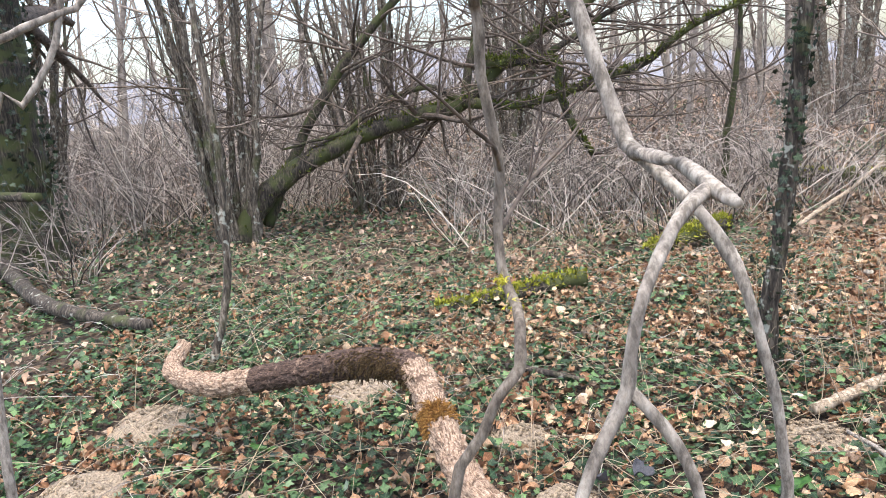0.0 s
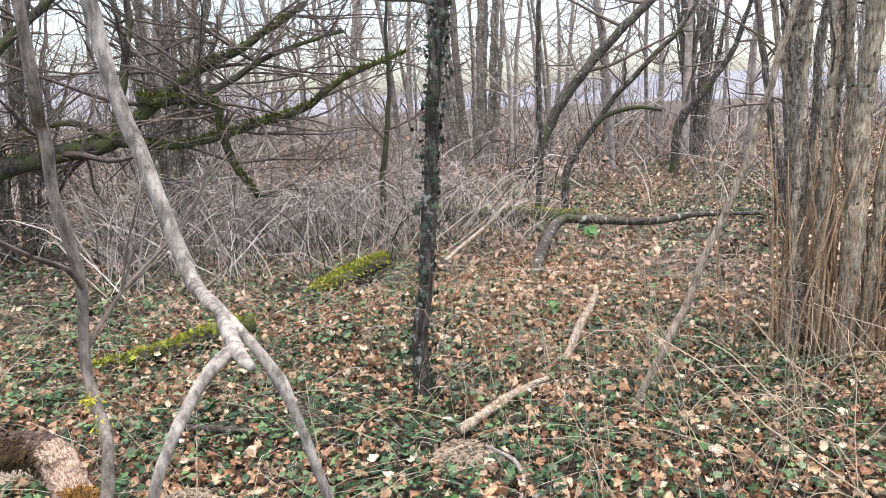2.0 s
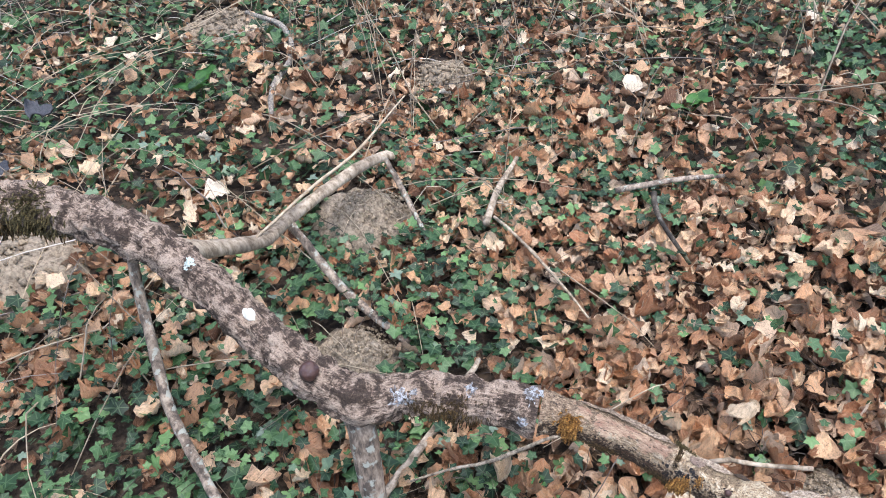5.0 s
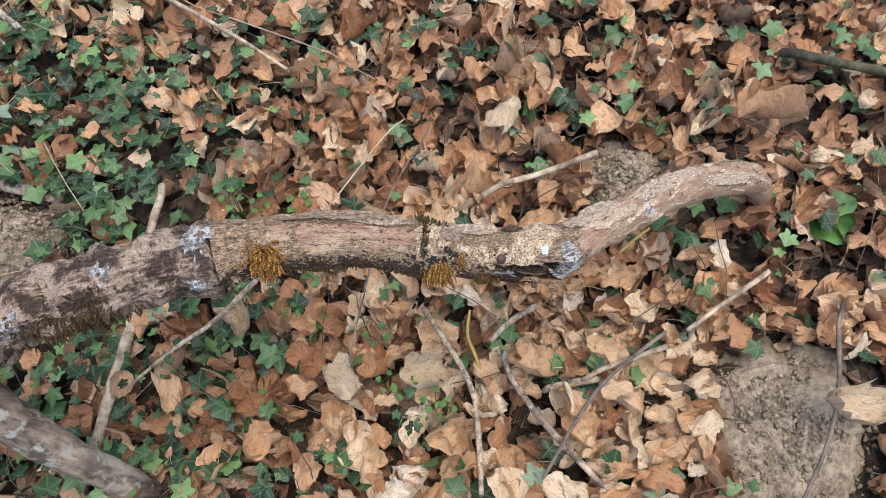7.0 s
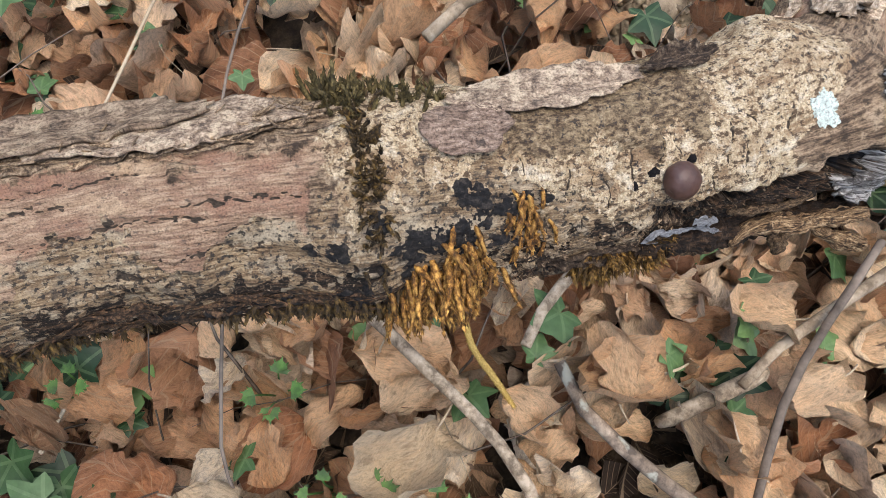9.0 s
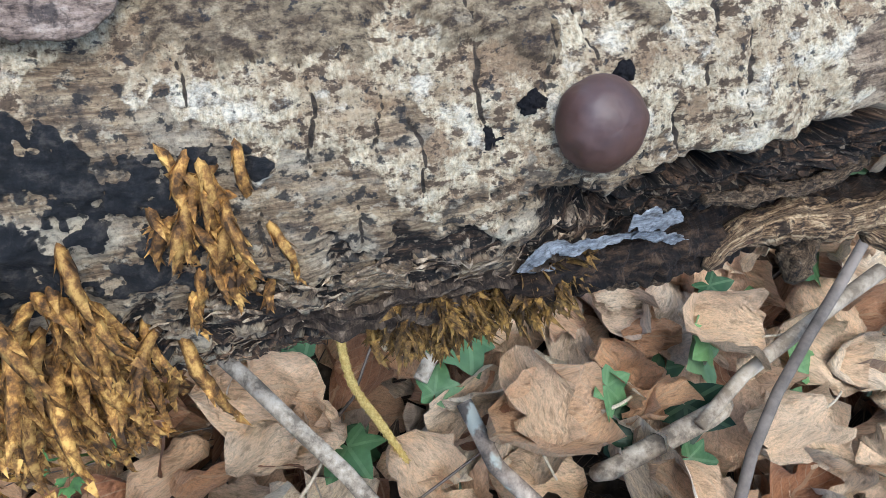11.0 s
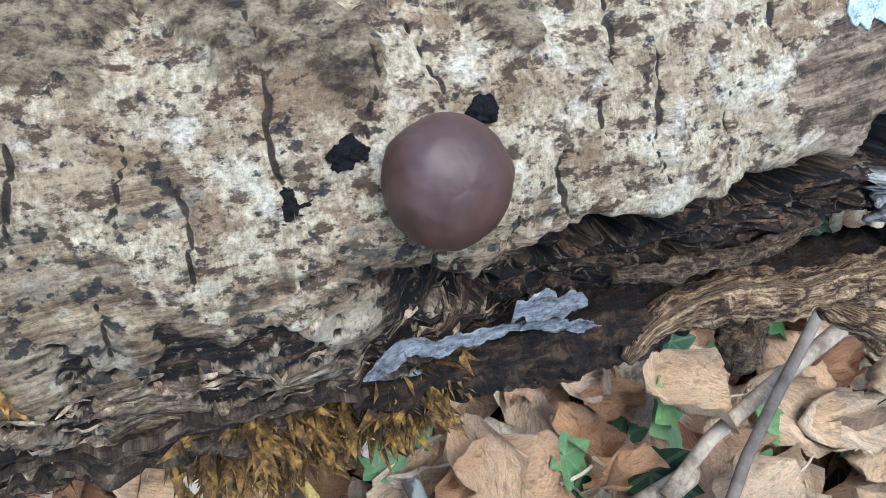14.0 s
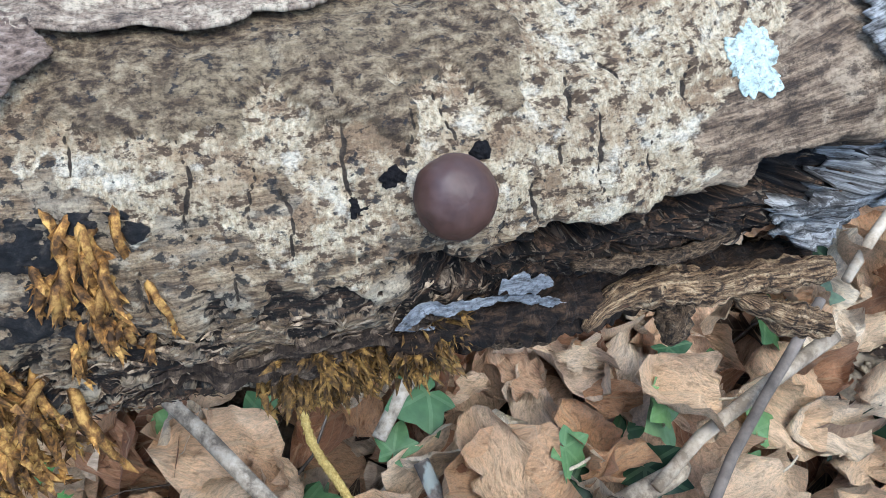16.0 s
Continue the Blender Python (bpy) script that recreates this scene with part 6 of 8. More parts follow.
def coppice(name, label, x, y, stems, height, r, lean, seed, mat, twig_depth=2, extra=(), base=0.32):
    """A hazel stool: many stems that rise from one base."""
    g = np.random.default_rng(seed)
    thing = tagged(new(name), label, "tree", "hazel stools")
    twigs = Soup()
    for k in range(stems):
        a = g.uniform(0, 6.283)
        d = base * math.sqrt(g.uniform(0.03, 1.0))
        bx, by = x + math.cos(a) * d, y + math.sin(a) * d
        h = height * g.uniform(0.6, 1.1)
        l = lean * g.uniform(0.2, 1.2) * h
        rr = r * g.uniform(0.35, 1.15)
        top = np.array([bx + math.cos(a) * l, by + math.sin(a) * l, h])
        pts = [(bx - math.cos(a) * 0.3 * d, by - math.sin(a) * 0.3 * d, -0.1, rr * 1.5), (bx + math.cos(a) * l * 0.12, by + math.sin(a) * l * 0.12, h * 0.25, rr),
               (bx + math.cos(a) * l * 0.45, by + math.sin(a) * l * 0.45, h * 0.6, rr * 0.75), (*top, rr * 0.3)]
        v, f = stem(pts, 10, 0.09, 0.08, 0.03, seed + k)
        part("stem", mesh_of("stem", v, f, [mat]), thing)
        c = catmull(pts, 0.2)
        for q in range(4 if twig_depth else 0):
            i = g.integers(len(c) // 3, len(c))
            b = g.uniform(0, 6.283)
            twiggy(twigs, c[i, :3], (math.cos(b), math.sin(b), g.uniform(0.1, 0.9)), g.uniform(0.6, 1.5), max(0.004, c[i, 3] * 0.4), twig_depth - 1, g, 4)
    for k, pts in enumerate(extra):
        v, f = stem(pts, 12, 0.08, 0.10, 0.02, seed + 50 + k)
        part("limb", mesh_of("limb", v, f, [MOSSBARK if pts[0][3] > 0.04 else mat]), thing)
        c = catmull(pts, 0.2)
        for q in range(22):
            i = g.integers(len(c) // 3, len(c))
            b = g.uniform(0, 6.283)
            twiggy(twigs, c[i, :3], (math.cos(b), 0.6 * math.sin(b), g.uniform(-0.3, 1.0)), g.uniform(0.5, 1.9), max(0.007, c[i, 3] * 0.42), 2, g, 4)
        if k < 3:
            tagged(part("moss", moss_on(pts, 1400, 77 + k, (0.02, 0.055), 1.0).mesh("moss", DEEPMOSS), thing, "dark green moss on the limb"), kind="stuff")
    if twigs.n:
        tagged(part("twigs", twigs.mesh("twigs", TWIG), thing), kind="stuff")
    return thing


def slim_tree(name, label, pts, mat, seed, twigs=6, depth=2, reach=(0.6, 1.4), sides=10, wobble=0.02, group=""):
    g = np.random.default_rng(seed)
    thing = tagged(new(name), label, "tree", group)
    v, f = stem(pts, sides, 0.05, 0.10, wobble, seed)
    part("trunk", mesh_of("trunk", v, f, [mat]), thing)
    if twigs:
        soup = Soup()
        c = catmull(pts, 0.15)
        for q in range(twigs):
            i = g.integers(len(c) // 3, len(c))
            b = g.uniform(0, 6.283)
            twiggy(soup, c[i, :3], (math.cos(b), math.sin(b), g.uniform(0.0, 0.9)), g.uniform(*reach), max(0.003, c[i, 3] * 0.45), depth, g, 4)
        tagged(part("twigs", soup.mesh("twigs", TWIG), thing), kind="stuff")
    return thing


def fallen(name, label, pts, mat, seed, sides=10, rough=0.14, group="fallen sticks", moss=0):
    thing = tagged(new(name), label, "stick", group)
    v, f = stem(pts, sides, 0.03, rough, 0.008, seed)
    part("wood", mesh_of("wood", v, f, [mat]), thing)
    if moss:
        soup = moss_on(pts, moss, seed)
        tagged(part("moss", soup.mesh("moss", MOSS), thing, "bright yellow-green moss"), kind="stuff")
    return thing


# ---- the wood around ----
litter_sets = build_litter()
for k, (mx, my, mr, mh) in enumerate(MOLEHILLS):
    build_molehill(mx, my, mr, mh, 900 + k)

# tree wrapped in ivy close to the walk
IVY_TREE = [(1.66, 3.56, -0.1, 0.060), (1.68, 3.54, 0.3, 0.046), (1.74, 3.52, 1.05, 0.042), (1.77, 3.50, 1.5, 0.040), (1.82, 3.48, 1.95, 0.039), (1.88, 3.46, 2.6, 0.037), (2.0, 3.44, 4.2, 0.032), (2.1, 3.4, 6.0, 0.02)]
ivy_tree = slim_tree("ivy_tree", "upright dark trunk wrapped in climbing ivy leaves", IVY_TREE, DARKBARK, 31, 9, 2, (0.7, 1.6), 14)
part("ivy", ivy_on(IVY_TREE, 330, (0.030, 0.060), 33, 0.080).mesh("ivy", SHADED_IVY), ivy_tree, "loose shoots of ivy")
part("ivy", ivy_on(IVY_TREE, 1500, (0.018, 0.046), 32, 0.026).mesh("ivy", SHADED_IVY), ivy_tree, "dark green climbing ivy")

# hazel stool with the arched mossy limb
ARCH = [
    [(-2.44, 8.4, -0.05, 0.15), (-2.21, 8.47, 0.38, 0.14), (-1.84, 8.56, 0.74, 0.125), (-1.41, 8.64, 0.97, 0.115), (-0.85, 8.71, 1.19, 0.105), (-0.15, 8.75, 1.34, 0.10),
     (0.41, 8.74, 1.45, 0.09), (0.84, 8.71, 1.82, 0.07), (1.32, 8.65, 2.16, 0.055), (1.84, 8.55, 2.42, 0.045), (2.6, 8.4, 2.9, 0.03)],
    [(0.40, 8.70, 1.46, 0.07), (0.92, 8.55, 1.36, 0.045), (1.48, 8.47, 1.44, 0.045), (1.96, 8.37, 1.58, 0.042), (2.45, 8.24, 1.72, 0.038), (2.96, 8.07, 2.06, 0.03), (3.6, 7.9, 2.3, 0.015)],
    [(0.70, 8.60, 1.89, 0.05), (1.15, 8.52, 1.85, 0.05), (1.50, 8.47, 1.82, 0.05), (1.52, 8.46, 1.56, 0.05), (1.63, 8.44, 1.13, 0.045), (1.86, 8.40, 0.72, 0.03)],
    [(0.40, 8.72, 1.45, 0.05), (0.02, 8.70, 1.67, 0.035), (-0.46, 8.69, 1.58, 0.032), (-0.82, 8.66, 1.38, 0.03), (-1.11, 8.63, 1.21, 0.025), (-1.78, 8.52, 1.11, 0.012)],
    [(-2.11, 8.65, 0.2, 0.07), (-1.52, 8.77, 1.31, 0.062), (-1.05, 8.84, 1.93, 0.058), (-0.66, 8.88, 2.36, 0.052), (-0.28, 8.90, 2.71, 0.048), (0.6, 8.9, 3.6, 0.03)],
    [(0.84, 8.71, 1.82, 0.05), (1.5, 8.6, 1.95, 0.04), (2.2, 8.5, 2.35, 0.03), (3.0, 8.3, 2.6, 0.018)],
    [(0.41, 8.74, 1.45, 0.06), (0.55, 8.9, 2.0, 0.05), (0.7, 9.0, 2.6, 0.04), (0.8, 9.1, 3.4, 0.03)],
]
coppice("hazel_stool", "old multi-stemmed hazel with a mossy limb arching to the side", -2.45, 8.45, 19, 5.0, 0.046, 0.18, 41, HAZEL, 2, ARCH, 0.34)
coppice("hazel_stool", "hazel stool of many grey stems", -0.8, 10.0, 26, 4.2, 0.036, 0.24, 42, HAZEL, 2, (), 0.45)


def open_stool():
    """The nearer hazel: stems given by their places across the stool at the ground and at two metres, how deep they stand, and their radius."""
    g = np.random.default_rng(43)
    thing = tagged(new("hazel_stool"), "hazel stool of tall tan and grey stems with flaking bark", "tree", "hazel stools")
    twigs = Soup()
    side, ahead = np.array((0.852, -0.523, 0.0)), np.array((0.523, 0.852, 0.0))
    for k, (low, high, deep, r, mat) in enumerate((
            (-0.40, -0.38, -0.10, 0.026, TANHAZEL), (-0.29, -0.35, 0.05, 0.052, FLAKYHAZEL), (-0.19, -0.21, -0.05, 0.040, TANHAZEL), (-0.09, -0.06, -0.16, 0.074, TANHAZEL), (0.06, 0.15, -0.10, 0.042, TANHAZEL),
            (0.16, 0.27, 0.0, 0.058, FLAKYHAZEL), (0.24, 0.42, -0.14, 0.064, TANHAZEL), (0.32, 0.63, -0.05, 0.060, FLAKYHAZEL), (0.40, 0.80, -0.16, 0.066, BROWNHAZEL), (0.28, 0.51, 0.22, 0.046, TANHAZEL),
            (0.13, 0.06, 0.25, 0.036, TANHAZEL), (-0.14, -0.44, 0.18, 0.028, TANHAZEL), (-0.02, 0.02, 0.30, 0.044, FLAKYHAZEL), (0.36, 0.95, 0.25, 0.042, TANHAZEL), (-0.22, -0.27, 0.30, 0.034, TANHAZEL))):
        base = np.array((4.33, 2.77, 0.0)) + side * low + ahead * deep
        lean = side * (high - low) / 2.16 + ahead * deep * 0.12
        pts = [(*(base + lean * z * (0.8 + 0.2 * min(z, 2.2) / 2.2) + (0, 0, z)), 0.78 * r * f) for z, f in ((-0.1, 1.35), (0.25, 1.08), (0.8, 1.0), (1.5, 0.94), (2.2, 0.88), (3.6, 0.7), (5.6, 0.35))]
        v, f = stem(pts, 16, 0.04, 0.22, 0.016, 430 + k)
        part("stem", mesh_of("stem", v, f, [mat]), thing)
        c = catmull(pts, 0.1)
        for q in range(3):
            i = g.integers(len(c) // 4, len(c))
            b = g.uniform(0, 6.283)
            twiggy(twigs, c[i, :3], (math.cos(b), math.sin(b), g.uniform(0.2, 1.2)), g.uniform(0.4, 1.2), 0.008, 1, g, 4)
        # loose flakes of bark on the stem
        soup = Soup()
        for q in range(150):
            i = g.integers(4, int(len(c) * 0.5))
            a = g.uniform(0, 6.283)
            o = np.array((math.cos(a), math.sin(a), 0.0))
            w = np.array((-math.sin(a), math.cos(a), 0.0)) * g.uniform(0.004, 0.011)
            h = np.array((0, 0, g.uniform(0.006, 0.03)))
            b0 = c[i, :3] + o * c[i, 3] * 0.98
            soup.add(np.array([b0 - w, b0 + w, b0 + w * 0.6 + h + o * 0.008, b0 - w * 0.7 + h + o * 0.004]), [np.array([[0, 1, 2, 3]])])
        tagged(part("bark_flakes", soup.mesh("bark_flakes", FLAKE), thing), kind="stuff")
    tagged(part("twigs", twigs.mesh("twigs", TWIG), thing), kind="stuff")


open_stool()
coppice("hazel_stool", "distant cluster of tall straight grey trunks", 9.8, 17.3, 14, 11.0, 0.10, 0.14, 44, GREYHAZEL, 2, (), 1.0)
coppice("hazel_stool", "hazel stool of leaning stems", 15.5, 15.0, 12, 8.0, 0.09, 0.2, 45, HAZEL, 2)
coppice("hazel_stool", "hazel stool of leaning stems", -6.2, 11.5, 12, 6.0, 0.06, 0.2, 46, HAZEL, 2)
coppice("hazel_stool", "hazel stool of leaning stems", 1.5, 13.5, 12, 7.0, 0.07, 0.2, 47, HAZEL, 2)
coppice("hazel_stool", "hazel stool of leaning stems", 7.5, 5.5, 6, 6.0, 0.05, 0.2, 48, HAZEL, 2)

# straw-coloured suckers round the nearer stool
def build_suckers():
    g = np.random.default_rng(61)
    soup = Soup()
    for k in range(110):
        a, d = g.uniform(0, 6.283), abs(g.normal(0, 0.20)) + 0.18
        x, y = 4.3 + math.cos(a) * d, 2.8 + math.sin(a) * d
        h = g.uniform(0.35, 1.7)
        lx, ly = g.normal(0, 0.11) * h, g.normal(0, 0.11) * h
        v, f = stem([(x, y, -0.05, 0.008), (x + lx * 0.3, y + ly * 0.3, h * 0.5, 0.006), (x + lx, y + ly, h, 0.003)], 5, 0.2, 0, 0.02, k)
        soup.add(v, f)
    thing = tagged(new("suckers", soup.mesh("suckers", SUCKER)), "thin tan-brown shoots round the hazel stool", "shoots", kind="stuff")
    return thing


build_suckers()

# ivy-clad old tree at the edge
OLD = [(-5.05, 8.3, -0.1, 0.62), (-5.0, 8.3, 0.8, 0.52), (-4.95, 8.3, 2.2, 0.48), (-4.9, 8.3, 4.0, 0.44), (-4.8, 8.3, 7.0, 0.34)]
old_tree = slim_tree("old_tree", "broad dark tree trunk thick with ivy and moss", OLD, MOSSBARK, 51, 14, 2, (1.2, 2.6), 20)
part("ivy", ivy_on(OLD, 3000, (0.05, 0.1), 52, 0.12).mesh("ivy", SHADED_IVY), old_tree, "dense ivy leaves")

POLE = [(-1.56, 4.33, -0.05, 0.026), (-1.37, 4.39, 0.64, 0.024), (-1.34, 4.40, 1.0, 0.023), (-1.32, 4.41, 1.69, 0.021), (-1.32, 4.41, 2.08, 0.019), (-1.31, 4.41, 2.3, 0.018), (-1.28, 4.4, 3.4, 0.01)]
slim_tree("slim_sapling", "slim grey sapling beside the fallen branch", POLE, HAZEL, 53, 5, 1, (0.4, 0.9))
LEANING = [(2.60, 2.82, -0.04, 0.022), (2.81, 2.66, 0.59, 0.020), (2.94, 2.52, 1.12, 0.018), (3.04, 2.40, 1.63, 0.017), (3.11, 2.32, 2.03, 0.015), (3.3, 2.1, 3.0, 0.008)]
slim_tree("leaning_pole", "pale dead pole leaning among the shoots", LEANING, GREYPALE, 54, 2, 1, (0.3, 0.6))
slim_tree("slim_tree", "slim dark tree standing in the leaf litter", [(6.10, 8.90, -0.1, 0.05), (6.16, 8.86, 0.91, 0.043), (6.15, 8.87, 2.05, 0.04), (6.2, 8.8, 5.0, 0.02)], DARKBARK, 55, 8, 2)
hooked_tree = slim_tree("hooked_tree", "slim crooked tree with a hooked side branch", [(6.90, 9.32, -0.1, 0.07), (6.98, 9.26, 0.66, 0.062), (7.30, 9.02, 1.27, 0.05), (7.64, 8.74, 1.86, 0.045), (8.02, 8.40, 2.35, 0.04), (8.31, 8.12, 2.82, 0.03), (9, 7.8, 4.4, 0.015)], DARKBARK, 56, 8, 2)
limb("hooked_limb", [(7.28, 9.03, 1.25, 0.045), (7.45, 8.9, 1.42, 0.04), (7.77, 8.62, 1.52, 0.034), (8.06, 8.36, 1.46, 0.026)], 10, 0.12, 57, "mossy hooked side limb", MOSSBARK, hooked_tree, 0.05, 0.01)
slim_tree("slim_tree", "slim forked tree on the rise", [(12.32, 12.45, -0.1, 0.11), (12.40, 12.37, 1.02, 0.10), (12.78, 11.98, 1.78, 0.08), (13.18, 11.55, 2.74, 0.06), (13.6, 11.0, 5.0, 0.03)], DARKBARK, 58, 14, 2, (0.8, 2.0))
slim_tree("slim_tree", "slim mossy tree in the brush", [(3.27, 8.2, -0.1, 0.05), (3.3, 8.1, 0.7, 0.04), (3.4, 8.0, 1.6, 0.03), (3.4, 7.9, 3.0, 0.015)], MOSSBARK, 59, 7, 2)
slim_tree("leaning_tree", "broad mossy trunk leaning far over", [(9.3, 14.0, -0.1, 0.14), (10.0, 13.6, 1.6, 0.12), (11.2, 12.9, 3.2, 0.10), (13.0, 12.0, 5.0, 0.07)], DARKBARK, 60, 14, 2, (1, 2.5))

# two bare saplings right beside the walk
NEAR_A = [(-0.12, 0.5, -0.05, 0.0064), (-0.09, 0.53, 0.6, 0.0060), (-0.03, 0.54, 1.22, 0.0052), (0.018, 0.54, 1.349, 0.0046), (0.036, 0.54, 1.385, 0.0045), (0.052, 0.545, 1.402, 0.0052), (0.055, 0.555, 1.422, 0.0048), (0.058, 0.578, 1.442, 0.0047), (0.051, 0.608, 1.459, 0.0048), (0.049, 0.618, 1.497, 0.0045), (0.054, 0.618, 1.54, 0.0045),
          (0.055, 0.617, 1.572, 0.0046), (0.046, 0.612, 1.638, 0.0045), (0.047, 0.605, 1.672, 0.0048), (0.044, 0.605, 1.694, 0.0047), (0.041, 0.597, 1.731, 0.0047), (0.035, 0.6, 2.1, 0.0035), (0.03, 0.62, 2.7, 0.002)]
near_a = slim_tree("bare_sapling", "thin crooked bare sapling with yellow lichen", NEAR_A, DARKSAPLING, 62, 3, 1, (0.15, 0.3), 14, 0.0015, "bare saplings")
YELLOW = plain_material("yellow_lichen", [(0.45, 0.40, 0.03), (0.72, 0.66, 0.10)], 300.0, 0.9, 0.001)
g_ = np.random.default_rng(63)
for at in ((0.050, 0.604, 1.461), (0.057, 0.584, 1.443)):
    soup = Soup()
    for q in range(60):
        b = np.array(at) + g_.normal(0, 0.0034, 3)
        w = g_.normal(0, 1, (3, 3)) * 0.0017
        soup.add(b + w, [np.array([[0, 1, 2]])])
    part("lichen", soup.mesh("lichen", YELLOW), near_a, "tuft of bright yellow lichen")
NEAR_B = [(-1.05, -0.45, -0.05, 0.013), (-1.0, -0.38, 1.2, 0.012), (-0.72, -0.1, 2.35, 0.010), (-0.28, 0.3, 2.62, 0.008), (0.0, 0.49, 2.25, 0.0068), (0.075, 0.52, 1.85, 0.0060), (0.093, 0.515, 1.72, 0.0052), (0.105, 0.503, 1.672, 0.0055), (0.115, 0.487, 1.628, 0.0049),
          (0.125, 0.466, 1.583, 0.0054), (0.128, 0.43, 1.578, 0.0046), (0.129, 0.375, 1.578, 0.0042), (0.128, 0.327, 1.571, 0.0044), (0.132, 0.310, 1.567, 0.0022)]
near_b = slim_tree("bare_sapling", "bent-over pale bare sapling with hanging forked twigs", NEAR_B, SAPLING, 64, 0, 1, (0.2, 0.4), 14, 0.0006, "bare saplings")
limb("fork", [(0.125, 0.462, 1.582, 0.0046), (0.153, 0.415, 1.544, 0.0036), (0.165, 0.404, 1.521, 0.0045), (0.1705, 0.394, 1.503, 0.0034), (0.181, 0.391, 1.461, 0.0032), (0.190, 0.394, 1.428, 0.0034), (0.195, 0.395, 1.394, 0.0034),
              (0.198, 0.395, 1.366, 0.0036), (0.190, 0.395, 1.338, 0.0026), (0.182, 0.395, 1.317, 0.0022), (0.17, 0.39, 1.285, 0.0012)], 12, 0.12, 65, "", SAPLING, near_b, 0.008, 0.0006)
limb("twig", [(0.197, 0.395, 1.370, 0.0022), (0.206, 0.395, 1.352, 0.0020), (0.209, 0.392, 1.34, 0.0010)], 8, 0.1, 69, "", SAPLING, near_b, 0.006, 0.0004)
limb("fork", [(0.126, 0.330, 1.571, 0.0040), (0.115, 0.320, 1.568, 0.0036), (0.103, 0.311, 1.559, 0.0032), (0.089, 0.298, 1.543, 0.0029), (0.080, 0.289, 1.528, 0.0028), (0.076, 0.288, 1.510, 0.0030), (0.074, 0.288, 1.494, 0.0036),
              (0.066, 0.285, 1.480, 0.0032), (0.059, 0.282, 1.469, 0.0031), (0.050, 0.278, 1.451, 0.0030), (0.03, 0.27, 1.40, 0.0026), (0.0, 0.26, 1.33, 0.0014)], 12, 0.12, 66, "", SAPLING, near_b, 0.008, 0.0005)
limb("twig", [(0.075, 0.288, 1.494, 0.0030), (0.089, 0.284, 1.476, 0.0030), (0.097, 0.280, 1.461, 0.0028), (0.101, 0.277, 1.446, 0.0026), (0.108, 0.27, 1.41, 0.0016)], 10, 0.1, 68, "", SAPLING, near_b, 0.008, 0.0005)

# ---- fallen logs and sticks ----
fallen("mossy_log", "short fallen log covered in bright yellow-green moss", [(2.72, 6.68, 0.15, 0.075), (2.42, 6.50, 0.13, 0.085), (2.05, 6.29, 0.10, 0.075), (1.80, 6.14, 0.07, 0.045)], MOSSBARK, 71, 14, 0.2, "mossy logs", 2400)
fallen("mossy_log", "low rotten log with moss on top", [(1.08, 5.36, 0.10, 0.06), (0.75, 5.30, 0.09, 0.065), (0.42, 5.15, 0.07, 0.06), (-0.08, 5.03, 0.06, 0.045)], MOSSBARK, 72, 14, 0.25, "mossy logs", 800)
fallen("mossy_log", "mossy fallen trunk behind the ivy tree", [(4.2, 9.0, 0.2, 0.10), (4.8, 8.32, 0.2, 0.10), (5.4, 7.95, 0.18, 0.09), (6.0, 7.6, 0.12, 0.08)], MOSSBARK, 73, 12, 0.2, "mossy logs", 1500)
fallen("fallen_log", "bent pale fallen limb resting off the ground", [(3.60, 5.30, 0.02, 0.055), (4.1, 5.85, 0.22, 0.055), (4.75, 6.45, 0.36, 0.055), (5.0, 6.35, 0.36, 0.05), (5.68, 6.04, 0.30, 0.045), (6.29, 5.93, 0.32, 0.035), (7.0, 5.62, 0.30, 0.02)], DARKBARK, 74, 12, 0.15, "fallen sticks")
fallen("pale_stick", "pale rotten stick lying on the leaves", [(1.63, 3.02, 0.04, 0.026), (1.9, 3.14, 0.045, 0.028), (2.15, 3.26, 0.05, 0.024), (2.40, 3.33, 0.05, 0.016)], PALE, 75)
fallen("pale_stick", "pale broken stick with a raised end", [(2.70, 3.55, 0.03, 0.03), (3.0, 3.85, 0.06, 0.032), (3.4, 4.2, 0.12, 0.028), (3.62, 4.40, 0.16, 0.022)], PALE, 76)
fallen("curved_stick", "thin curved bare stick on the leaves", [(1.65, 2.78, 0.05, 0.008), (1.69, 2.62, 0.05, 0.011), (1.66, 2.5, 0.045, 0.012), (1.56, 2.33, 0.04, 0.012), (1.39, 2.20, 0.035, 0.011), (1.29, 2.06, 0.02, 0.008)], SAPLING, 77)
fallen("pale_stick", "pale straight stick under the fallen branch", [(0.90, 0.755, 0.035, 0.0085), (0.83, 0.735, 0.04, 0.009), (0.68, 0.70, 0.035, 0.009), (0.6, 0.68, 0.03, 0.008)], PALE, 78)
